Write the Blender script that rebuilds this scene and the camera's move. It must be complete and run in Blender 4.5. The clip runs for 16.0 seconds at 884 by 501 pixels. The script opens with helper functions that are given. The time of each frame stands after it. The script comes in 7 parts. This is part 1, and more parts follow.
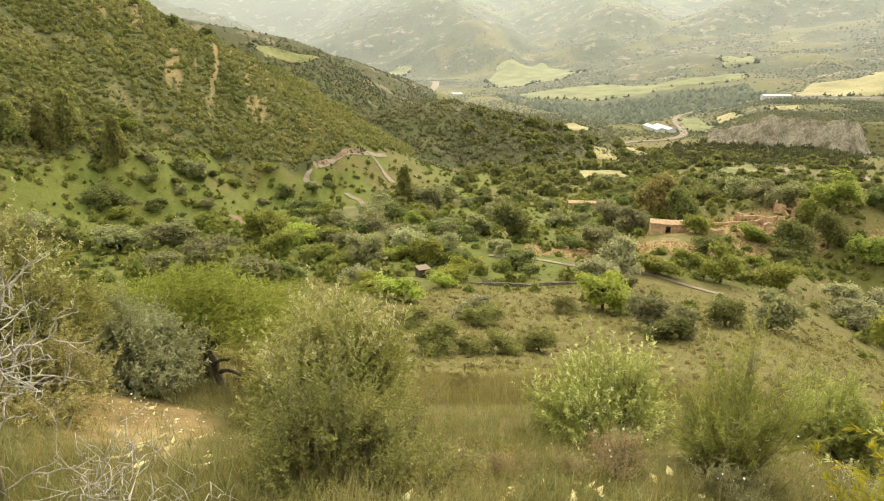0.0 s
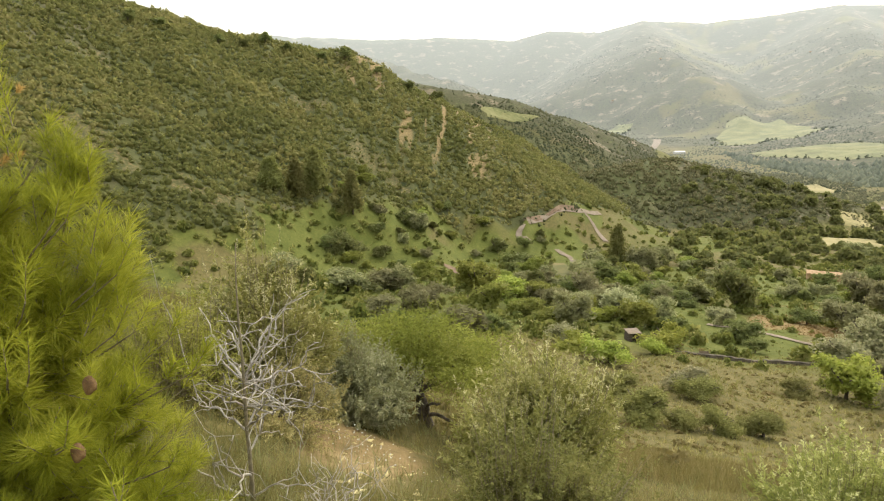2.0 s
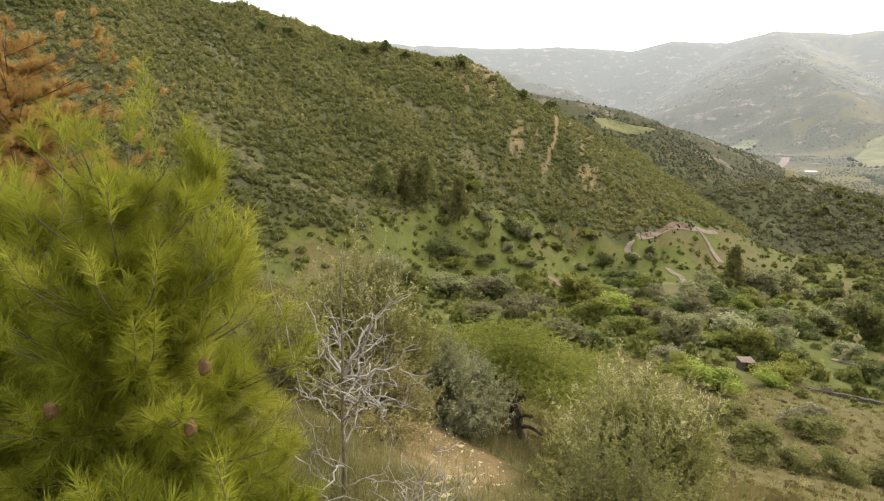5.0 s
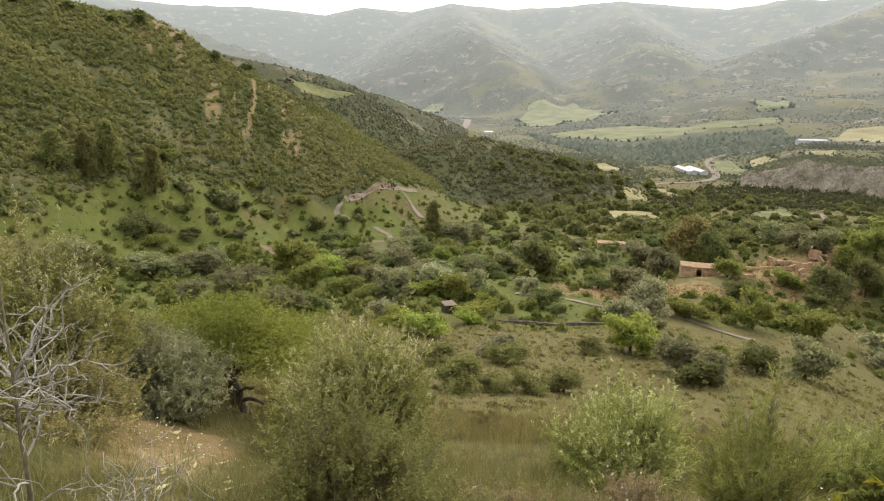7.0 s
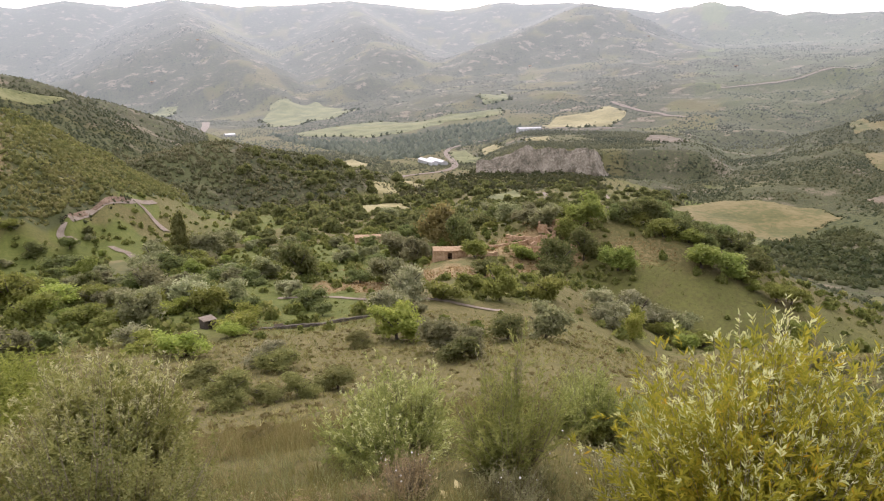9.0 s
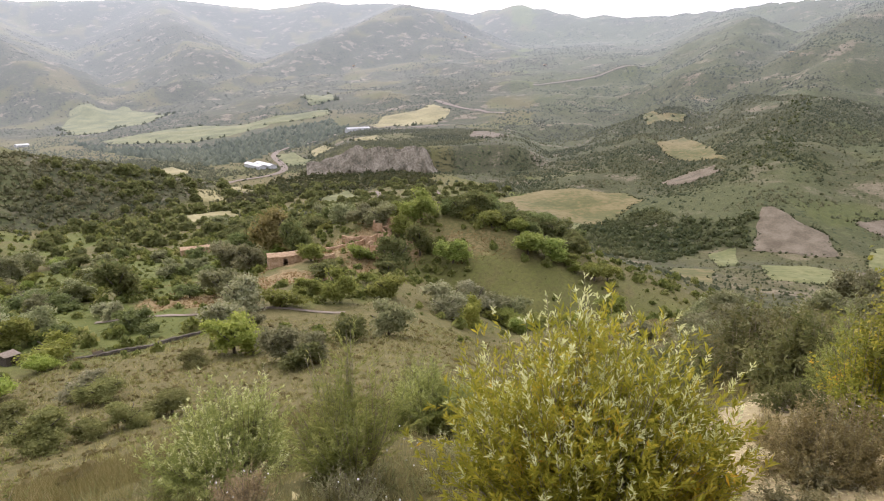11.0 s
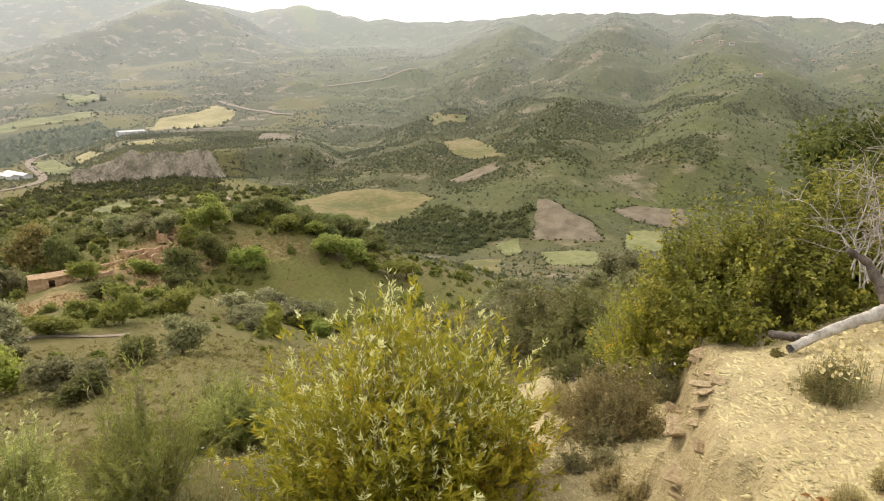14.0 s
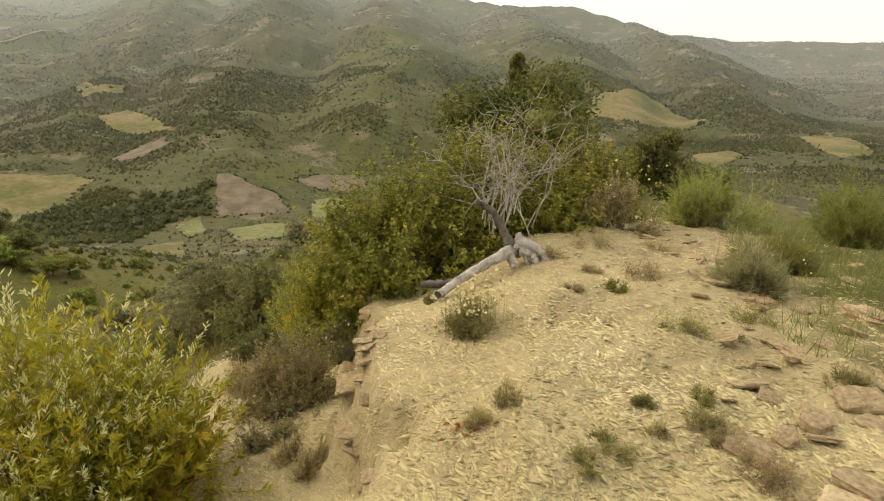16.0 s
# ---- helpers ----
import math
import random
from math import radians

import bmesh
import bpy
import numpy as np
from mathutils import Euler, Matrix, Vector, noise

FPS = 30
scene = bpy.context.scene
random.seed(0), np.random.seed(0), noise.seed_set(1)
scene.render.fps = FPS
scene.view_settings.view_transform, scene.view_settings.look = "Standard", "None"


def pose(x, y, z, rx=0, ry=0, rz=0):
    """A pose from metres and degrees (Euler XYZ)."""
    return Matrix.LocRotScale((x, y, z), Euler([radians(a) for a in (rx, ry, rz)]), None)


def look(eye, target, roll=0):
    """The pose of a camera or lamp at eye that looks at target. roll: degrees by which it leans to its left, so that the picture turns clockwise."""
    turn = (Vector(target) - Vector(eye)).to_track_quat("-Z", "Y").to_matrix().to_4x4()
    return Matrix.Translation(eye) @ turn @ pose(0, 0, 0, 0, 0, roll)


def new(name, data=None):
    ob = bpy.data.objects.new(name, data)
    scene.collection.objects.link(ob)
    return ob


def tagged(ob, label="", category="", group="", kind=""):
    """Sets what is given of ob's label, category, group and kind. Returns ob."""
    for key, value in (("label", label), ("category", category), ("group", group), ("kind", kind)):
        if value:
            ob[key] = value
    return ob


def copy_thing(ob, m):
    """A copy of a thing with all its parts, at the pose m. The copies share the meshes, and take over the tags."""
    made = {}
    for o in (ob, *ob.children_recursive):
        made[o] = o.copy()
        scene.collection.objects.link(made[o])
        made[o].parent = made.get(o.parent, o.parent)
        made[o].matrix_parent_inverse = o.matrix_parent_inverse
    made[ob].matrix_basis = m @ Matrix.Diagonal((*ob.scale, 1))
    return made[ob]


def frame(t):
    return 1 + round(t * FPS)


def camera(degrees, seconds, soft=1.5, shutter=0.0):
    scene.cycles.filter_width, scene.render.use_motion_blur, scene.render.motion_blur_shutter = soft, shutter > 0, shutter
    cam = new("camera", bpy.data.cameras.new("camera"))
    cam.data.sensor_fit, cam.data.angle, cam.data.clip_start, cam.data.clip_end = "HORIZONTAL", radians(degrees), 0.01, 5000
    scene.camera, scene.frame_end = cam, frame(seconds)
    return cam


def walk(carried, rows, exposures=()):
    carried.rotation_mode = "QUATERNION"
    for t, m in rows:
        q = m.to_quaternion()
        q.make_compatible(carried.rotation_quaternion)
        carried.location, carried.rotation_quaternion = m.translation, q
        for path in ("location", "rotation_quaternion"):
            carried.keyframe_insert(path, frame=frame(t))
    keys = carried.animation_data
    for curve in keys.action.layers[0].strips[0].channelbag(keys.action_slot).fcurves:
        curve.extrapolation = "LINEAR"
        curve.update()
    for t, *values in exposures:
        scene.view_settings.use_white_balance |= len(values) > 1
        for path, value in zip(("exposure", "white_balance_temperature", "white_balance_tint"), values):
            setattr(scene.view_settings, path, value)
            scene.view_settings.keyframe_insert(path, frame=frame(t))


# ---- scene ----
cam = camera(68.22, 16.0, 1.1)
PATH = [
    (0, (-0.056, 0.089, 1.557), (0.042, 9.635, -1.420), 0.44),
    (0.5, (-0.060, 0.047, 1.580), (-0.138, 9.620, -1.308), -0.21),
    (1, (-0.085, -0.003, 1.597), (-1.299, 9.549, -1.105), -0.73),
    (1.5, (-0.097, -0.007, 1.605), (-2.381, 9.430, -0.788), -0.81),
    (2, (-0.101, -0.031, 1.618), (-3.149, 9.248, -0.530), -0.63),
    (2.5, (-0.109, -0.046, 1.623), (-4.020, 8.904, -0.524), -0.75),
    (3, (-0.125, -0.050, 1.627), (-4.745, 8.562, -0.492), -0.44),
    (3.2, (-0.121, -0.056, 1.631), (-4.915, 8.455, -0.506), -0.46),
    (5.3, (-0.061, -0.046, 1.627), (-4.412, 8.737, -0.356), 1.56),
    (5.5, (-0.055, -0.043, 1.623), (-3.872, 8.986, -0.354), 1.69),
    (6, (-0.043, -0.023, 1.609), (-2.534, 9.433, -0.486), 2.42),
    (6.5, (-0.025, -0.036, 1.606), (-1.338, 9.624, -0.624), 2.16),
    (7, (-0.013, -0.027, 1.598), (-0.345, 9.661, -0.857), 1.45),
    (7.5, (0.006, -0.026, 1.595), (0.614, 9.613, -0.995), 0.48),
    (8, (0.024, -0.020, 1.594), (1.493, 9.547, -0.920), 0.40),
    (8.5, (0.041, -0.025, 1.595), (2.445, 9.382, -0.800), 0.11),
    (9, (0.062, -0.026, 1.594), (3.310, 9.116, -0.828), 0.18),
    (9.2, (0.070, -0.028, 1.595), (3.627, 8.995, -0.845), 0.09),
    (11.3, (0.214, -0.090, 1.591), (5.921, 7.752, -0.843), -0.67),
    (11.5, (0.229, -0.098, 1.588), (6.113, 7.611, -0.855), -0.71),
    (12, (0.262, -0.099, 1.584), (6.543, 7.266, -0.930), -0.95),
    (12.5, (0.266, -0.057, 1.580), (6.965, 6.902, -1.008), -0.63),
    (13, (0.249, -0.035, 1.573), (7.472, 6.385, -0.999), -0.45),
    (13.5, (0.230, -0.030, 1.567), (7.817, 5.970, -0.968), -0.52),
    (14, (0.208, -0.025, 1.558), (7.873, 5.922, -0.870), -0.01),
    (14.5, (0.231, -0.045, 1.564), (8.174, 5.447, -1.031), -0.93),
    (15, (0.257, -0.084, 1.564), (8.622, 4.749, -1.016), 0.23),
    (15.5, (0.314, -0.140, 1.573), (9.210, 3.602, -1.045), -0.75),
    (16, (0.360, -0.198, 1.548), (9.807, 1.486, -1.267), 0.99),
]
walk(cam, [(t, look(eye, target, roll)) for t, eye, target, roll in PATH],
     [(0, .68, 7200, 4), (1.5, .52, 6400, 9), (3.2, .33, 7000, 9), (5.3, .29, 6250, 16), (6.9, .14, 6200, 13), (7.6, .24, 6450, 11), (9, .23, 5950, 24), (11.4, .22, 5800, 23), (12.2, .28, 6000, 17), (13, .31, 6450, 16), (14.3, .3, 6500, 14), (15.5, .24, 6300, 13), (16, -.1, 7050, 12)])



# ---- light: a bright veil of cloud, with the low sun behind it to the north-north-east ----
world = bpy.data.worlds.new("overcast_sky")
scene.world = world
world.use_nodes = True
wn, wl = world.node_tree.nodes, world.node_tree.links
wn.clear()
sky = wn.new("ShaderNodeTexSky")
sky.sky_type, sky.sun_disc = "NISHITA", False
sky.sun_elevation, sky.sun_rotation = radians(38), radians(15)
sky.dust_density, sky.air_density = 6.0, 1.0
sky_light = wn.new("ShaderNodeBackground")
sky_light.inputs["Strength"].default_value = 0.07
cloud_light = wn.new("ShaderNodeBackground")
cloud_light.inputs["Color"].default_value = (1.0, 0.985, 0.94, 1)
cloud_light.inputs["Strength"].default_value = 1.08
sky_sum, sky_out = wn.new("ShaderNodeAddShader"), wn.new("ShaderNodeOutputWorld")
wl.new(sky.outputs["Color"], sky_light.inputs["Color"])
wl.new(sky_light.outputs[0], sky_sum.inputs[0])
wl.new(cloud_light.outputs[0], sky_sum.inputs[1])
wl.new(sky_sum.outputs[0], sky_out.inputs["Surface"])

sun = new("sun", bpy.data.lights.new("sun", "SUN"))
sun.data.energy, sun.data.angle, sun.data.color = 1.0, radians(16), (1.0, 0.93, 0.78)
sun.matrix_world = look((26, 97, 78), (0, 0, 0))


# ---- materials ----
def material(name):
    m = bpy.data.materials.new(name)
    m.use_nodes = True
    n = m.node_tree.nodes
    return m, n, m.node_tree.links, n["Principled BSDF"]


def ramp_node(n, stops):
    r = n.new("ShaderNodeValToRGB")
    el = r.color_ramp.elements
    while len(el) < len(stops):
        el.new(0.5)
    for e, (at, col) in zip(el, stops):
        e.position, e.color = at, (*col, 1)
    return r


def noise_node(n, l, scale, detail=4.0, rough=0.6, coords=None):
    t = n.new("ShaderNodeTexNoise")
    t.inputs["Scale"].default_value, t.inputs["Detail"].default_value, t.inputs["Roughness"].default_value = scale, detail, rough
    if coords is not None:
        l.new(coords, t.inputs["Vector"])
    return t


def mixer(n, l, fac, a, b, mode="MIX"):
    m = n.new("ShaderNodeMix")
    m.data_type, m.blend_type = "RGBA", mode
    for socket, value in ((m.inputs[0], fac), (m.inputs[6], a), (m.inputs[7], b)):
        if isinstance(value, (int, float)):
            socket.default_value = value
        elif isinstance(value, tuple):
            socket.default_value = (*value, 1)
        else:
            l.new(value, socket)
    return m.outputs[2]


def remap(n, l, value, a, b, lo=0.0, hi=1.0):
    m = n.new("ShaderNodeMapRange")
    m.interpolation_type = "SMOOTHSTEP"
    l.new(value, m.inputs["Value"])
    for key, v in (("From Min", a), ("From Max", b), ("To Min", lo), ("To Max", hi)):
        m.inputs[key].default_value = v
    return m.outputs["Result"]


def bump(n, l, bsdf, value, strength, distance):
    b = n.new("ShaderNodeBump")
    b.inputs["Strength"].default_value, b.inputs["Distance"].default_value = strength, distance
    l.new(value, b.inputs["Height"])
    l.new(b.outputs["Normal"], bsdf.inputs["Normal"])


def distance_haze(n, l, bsdf, most):
    """Painted haze: a pale emission that starts 600 m out and grows towards the skyline."""
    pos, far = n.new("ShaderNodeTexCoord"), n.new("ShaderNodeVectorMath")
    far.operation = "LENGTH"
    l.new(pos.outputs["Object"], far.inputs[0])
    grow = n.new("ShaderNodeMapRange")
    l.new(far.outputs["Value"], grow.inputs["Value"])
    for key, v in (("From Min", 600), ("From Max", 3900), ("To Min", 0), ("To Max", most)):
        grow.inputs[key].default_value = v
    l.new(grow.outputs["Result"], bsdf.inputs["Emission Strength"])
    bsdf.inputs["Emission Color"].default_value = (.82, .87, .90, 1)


def leaf_material(name, stops, rough=0.55, through_light=0.3, patch=0.6, haze=0.0):
    """Foliage: every leaf takes its own shade, with larger patches of colour over the plant, and lets some light through."""
    m, n, l, b = material(name)
    geo, pos = n.new("ShaderNodeNewGeometry"), n.new("ShaderNodeTexCoord")
    r = ramp_node(n, stops)
    t = noise_node(n, l, patch, 2.0, 0.5, pos.outputs["Object"])
    mix = n.new("ShaderNodeMath")
    mix.operation, mix.use_clamp = "MULTIPLY_ADD", True
    l.new(geo.outputs["Random Per Island"], mix.inputs[0])
    mix.inputs[1].default_value = 0.62
    sub = n.new("ShaderNodeMath")
    sub.operation = "MULTIPLY_ADD"
    l.new(t.outputs["Fac"], sub.inputs[0])
    sub.inputs[1].default_value, sub.inputs[2].default_value = 1.5, -0.56
    l.new(sub.outputs[0], mix.inputs[2])
    l.new(mix.outputs[0], r.inputs["Fac"])
    each = n.new("ShaderNodeObjectInfo")
    tone = n.new("ShaderNodeHueSaturation")
    l.new(remap(n, l, each.outputs["Random"], 0, 1, .485, .515), tone.inputs["Hue"])
    l.new(remap(n, l, each.outputs["Random"], .2, 1, .84, 1.16), tone.inputs["Value"])
    l.new(r.outputs["Color"], tone.inputs["Color"])
    l.new(tone.outputs["Color"], b.inputs["Base Color"])
    b.inputs["Roughness"].default_value = rough
    b.inputs["Specular IOR Level"].default_value = 0.14
    if haze:
        distance_haze(n, l, b, haze)
    thin = n.new("ShaderNodeBsdfTranslucent")
    l.new(tone.outputs["Color"], thin.inputs["Color"])
    both = n.new("ShaderNodeMixShader")
    both.inputs[0].default_value = through_light
    l.new(b.outputs[0], both.inputs[1])
    l.new(thin.outputs[0], both.inputs[2])
    l.new(both.outputs[0], n["Material Output"].inputs["Surface"])
    return m


def plain_material(name, stops, scale, rough=0.85, relief=0.3, depth=0.02, detail=6.0, haze=0.0):
    """A weathered surface: two scales of mottling and a fine relief."""
    m, n, l, b = material(name)
    pos = n.new("ShaderNodeTexCoord")
    big, fine = noise_node(n, l, scale, 3.0, 0.5, pos.outputs["Object"]), noise_node(n, l, scale * 9, detail, 0.65, pos.outputs["Object"])
    both = n.new("ShaderNodeMath")
    both.operation = "MULTIPLY_ADD"
    l.new(fine.outputs["Fac"], both.inputs[0])
    both.inputs[1].default_value = 0.5
    half = n.new("ShaderNodeMath")
    half.operation = "MULTIPLY"
    l.new(big.outputs["Fac"], half.inputs[0])
    half.inputs[1].default_value = 0.5
    l.new(half.outputs[0], both.inputs[2])
    wide = remap(n, l, both.outputs[0], 0.32, 0.68)
    r = ramp_node(n, stops)
    l.new(wide, r.inputs["Fac"])
    l.new(r.outputs["Color"], b.inputs["Base Color"])
    b.inputs["Roughness"].default_value = rough
    b.inputs["Specular IOR Level"].default_value = 0.25
    bump(n, l, b, fine.outputs["Fac"], relief, depth)
    if haze:
        distance_haze(n, l, b, haze)
    return m


def ground_material(name, haze=0.0):
    """Soil, grass, scrub and shale, by the cover that lies at each place."""
    m, n, l, b = material(name)
    pos = n.new("ShaderNodeTexCoord")
    p = pos.outputs["Object"]
    cover = n.new("ShaderNodeVertexColor")
    cover.layer_name = "cover"
    parts = n.new("ShaderNodeSeparateColor")
    l.new(cover.outputs["Color"], parts.inputs["Color"])
    fine, mid, big, vast = noise_node(n, l, 9.0, 5.0, .7, p), noise_node(n, l, 1.1, 5.0, .65, p), noise_node(n, l, .09, 5.0, .62, p), noise_node(n, l, .012, 5.0, .6, p)
    grass = ramp_node(n, [(0.30, (.066, .062, .019)), (0.45, (.115, .102, .034)), (0.57, (.168, .140, .052)), (0.72, (.245, .197, .090))])
    l.new(mixer(n, l, 0.5, mid.outputs["Fac"], fine.outputs["Fac"]), grass.inputs["Fac"])
    green = ramp_node(n, [(0.3, (.062, .078, .015)), (0.5, (.112, .126, .026)), (0.7, (.172, .172, .046))])
    l.new(mixer(n, l, 0.5, mid.outputs["Fac"], big.outputs["Fac"]), green.inputs["Fac"])
    canopy = n.new("ShaderNodeTexVoronoi")
    canopy.inputs["Scale"].default_value, canopy.inputs["Randomness"].default_value = 0.34, 1.0
    warp = n.new("ShaderNodeVectorMath")
    warp.operation = "MULTIPLY_ADD"
    l.new(mid.outputs["Color"], warp.inputs[0])
    warp.inputs[1].default_value = (1.2, 1.2, 1.2)
    l.new(p, warp.inputs[2])
    l.new(warp.outputs[0], canopy.inputs["Vector"])
    scrub = ramp_node(n, [(0.33, (.046, .050, .023)), (0.47, (.072, .072, .033)), (0.58, (.100, .092, .046)), (0.68, (.145, .124, .072)), (0.78, (.22, .185, .125))])
    l.new(mixer(n, l, 0.55, big.outputs["Fac"], mid.outputs["Fac"]), scrub.inputs["Fac"])
    olive = ramp_node(n, [(0.32, (.058, .066, .021)), (0.5, (.084, .090, .032)), (0.62, (.110, .110, .043)), (0.76, (.165, .15, .072))])
    l.new(mixer(n, l, 0.55, big.outputs["Fac"], mid.outputs["Fac"]), olive.inputs["Fac"])
    open_land = mixer(n, l, parts.outputs["Green"], scrub.outputs["Color"], olive.outputs["Color"])
    thick = n.new("ShaderNodeMath")
    thick.operation = "MULTIPLY_ADD"
    l.new(big.outputs["Fac"], thick.inputs[0])
    thick.inputs[1].default_value = -1.2
    l.new(canopy.outputs["Distance"], thick.inputs[2])
    clearing = noise_node(n, l, .021, 6.0, .68, p)
    dry = ramp_node(n, [(0.35, (.13, .11, .065)), (0.5, (.20, .165, .102)), (0.7, (.31, .255, .17))])
    l.new(mixer(n, l, 0.5, big.outputs["Fac"], mid.outputs["Fac"]), dry.inputs["Fac"])
    dry_ground = mixer(n, l, 1.0, open_land, dry.outputs["Color"])
    dry_ground = mixer(n, l, parts.outputs["Green"], dry_ground, mixer(n, l, .45, open_land, dry.outputs["Color"]))
    open_land = mixer(n, l, remap(n, l, clearing.outputs["Fac"], .545, .64), open_land, dry_ground)
    leafy = ramp_node(n, [(0, (.046, .056, .021)), (.5, (.074, .084, .031)), (1, (.115, .118, .046))])
    hue = n.new("ShaderNodeSeparateColor")
    l.new(canopy.outputs["Color"], hue.inputs["Color"])
    l.new(hue.outputs["Red"], leafy.inputs["Fac"])
    lean = n.new("ShaderNodeMath")
    lean.operation = "MULTIPLY_ADD"
    l.new(clearing.outputs["Fac"], lean.inputs[0])
    lean.inputs[1].default_value = 1.3
    lean.inputs[2].default_value = -.62
    spare = n.new("ShaderNodeMath")
    l.new(thick.outputs[0], spare.inputs[0])
    l.new(lean.outputs[0], spare.inputs[1])
    scrub_cover = mixer(n, l, remap(n, l, spare.outputs[0], -.32, -.14), leafy.outputs["Color"], open_land)
    earth = ramp_node(n, [(0.32, (.12, .10, .042)), (0.46, (.225, .16, .07)), (0.6, (.32, .235, .11)), (0.75, (.42, .33, .185))])
    l.new(mixer(n, l, 0.5, mid.outputs["Fac"], fine.outputs["Fac"]), earth.inputs["Fac"])
    shale = ramp_node(n, [(0.3, (.215, .166, .084)), (0.46, (.36, .29, .15)), (0.6, (.46, .38, .20)), (0.75, (.56, .475, .275))])
    l.new(mixer(n, l, 0.45, mid.outputs["Fac"], fine.outputs["Fac"]), shale.inputs["Fac"])
    c = mixer(n, l, remap(n, l, vast.outputs["Fac"], .42, .62), grass.outputs["Color"], mixer(n, l, 0.5, grass.outputs["Color"], green.outputs["Color"]))
    edge = n.new("ShaderNodeMath")
    edge.operation = "MULTIPLY_ADD"
    l.new(mid.outputs["Fac"], edge.inputs[0])
    edge.inputs[1].default_value, edge.inputs[2].default_value = 0.7, -0.35
    for amount, col in ((parts.outputs["Green"], green.outputs["Color"]), (parts.outputs["Blue"], scrub_cover), (cover.outputs["Alpha"], earth.outputs["Color"]), (parts.outputs["Red"], shale.outputs["Color"])):
        add = n.new("ShaderNodeMath")
        l.new(amount, add.inputs[0])
        l.new(edge.outputs[0], add.inputs[1])
        c = mixer(n, l, remap(n, l, add.outputs[0], .3, .7), c, col)
    l.new(c, b.inputs["Base Color"])
    b.inputs["Roughness"].default_value, b.inputs["Specular IOR Level"].default_value = 0.95, 0.15
    bump(n, l, b, mixer(n, l, 0.6, mid.outputs["Fac"], fine.outputs["Fac"]), 0.9, 0.12)
    if haze:
        distance_haze(n, l, b, haze)
    return m


GROUND = ground_material("valley_ground")
# far ground, fields, earth, gravel and far woods emit the painted haze
FAR_GROUND = ground_material("hazed_far_ground", 0.42)
FIELD_STRAW = plain_material("ripe_field", [(0, (.17, .15, .06)), (.45, (.26, .225, .09)), (1, (.34, .295, .14))], .03, .95, .2, .2, haze=.42)
FIELD_GREEN = plain_material("green_field", [(0, (.095, .105, .035)), (.5, (.155, .16, .055)), (1, (.225, .215, .088))], .03, .95, .2, .2, haze=.42)
FIELD_BROWN = plain_material("grazed_field", [(0, (0.089, 0.095, 0.028)), (.4, (0.130, 0.121, 0.039)), (.6, (0.171, 0.140, 0.052)), (1, (0.223, 0.179, 0.075))], .025, .95, .2, .2, haze=.42)
BARE_EARTH = plain_material("bare_earth", [(0, (0.102, 0.082, 0.049)), (.5, (0.157, 0.127, 0.078)), (1, (0.221, 0.180, 0.121))], .12, .95, .4, .3, haze=.42)
RED_EARTH = plain_material("red_earth", [(0, (.12, .082, .048)), (.5, (.18, .122, .076)), (1, (.25, .18, .118))], .25, .95, .5, .3)
# stretched noise paints the ribs' light and shade as upright colour streaks
GREY_CLIFF, cn, cl, cb = material("grey_cliff")
cliff_place, cliff_scale = cn.new("ShaderNodeTexCoord"), cn.new("ShaderNodeMapping")
cliff_scale.inputs["Scale"].default_value = (1, 1, .16)
cl.new(cliff_place.outputs["Object"], cliff_scale.inputs["Vector"])
cliff_rib_shading, cliff_fine = noise_node(cn, cl, .11, 5.0, .62, cliff_scale.outputs["Vector"]), noise_node(cn, cl, .5, 5.0, .65, cliff_scale.outputs["Vector"])
cliff_ramp = ramp_node(cn, [(.34, (.075, .072, .04)), (.44, (.16, .135, .088)), (.54, (.27, .23, .16)), (.68, (.41, .355, .255))])
cl.new(mixer(cn, cl, .45, cliff_rib_shading.outputs["Fac"], cliff_fine.outputs["Fac"]), cliff_ramp.inputs["Fac"])
cl.new(cliff_ramp.outputs["Color"], cb.inputs["Base Color"])
cb.inputs["Roughness"].default_value = .95
bump(cn, cl, cb, cliff_fine.outputs["Fac"], .9, 2.5)
GRAVEL = plain_material("road_gravel", [(0, (0.163, 0.126, 0.084)), (.5, (0.227, 0.183, 0.130)), (1, (0.293, 0.237, 0.176))], .3, .95, .2, .05, haze=.42)
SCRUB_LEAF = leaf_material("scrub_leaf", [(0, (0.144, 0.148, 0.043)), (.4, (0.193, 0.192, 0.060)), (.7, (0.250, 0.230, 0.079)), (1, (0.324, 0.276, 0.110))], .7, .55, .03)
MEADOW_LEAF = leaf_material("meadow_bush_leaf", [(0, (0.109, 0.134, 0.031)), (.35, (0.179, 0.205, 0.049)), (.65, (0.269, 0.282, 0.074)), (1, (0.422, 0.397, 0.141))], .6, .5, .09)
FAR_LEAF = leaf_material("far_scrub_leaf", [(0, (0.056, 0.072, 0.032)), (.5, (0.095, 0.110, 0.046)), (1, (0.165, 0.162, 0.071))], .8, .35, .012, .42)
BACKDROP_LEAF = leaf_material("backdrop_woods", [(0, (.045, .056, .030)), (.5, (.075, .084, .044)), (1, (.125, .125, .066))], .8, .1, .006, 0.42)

# ---- landforms: one height function for the whole valley, x to the east, y to the north ----
SEED_TABLE = np.random.RandomState(7).rand(256, 256)


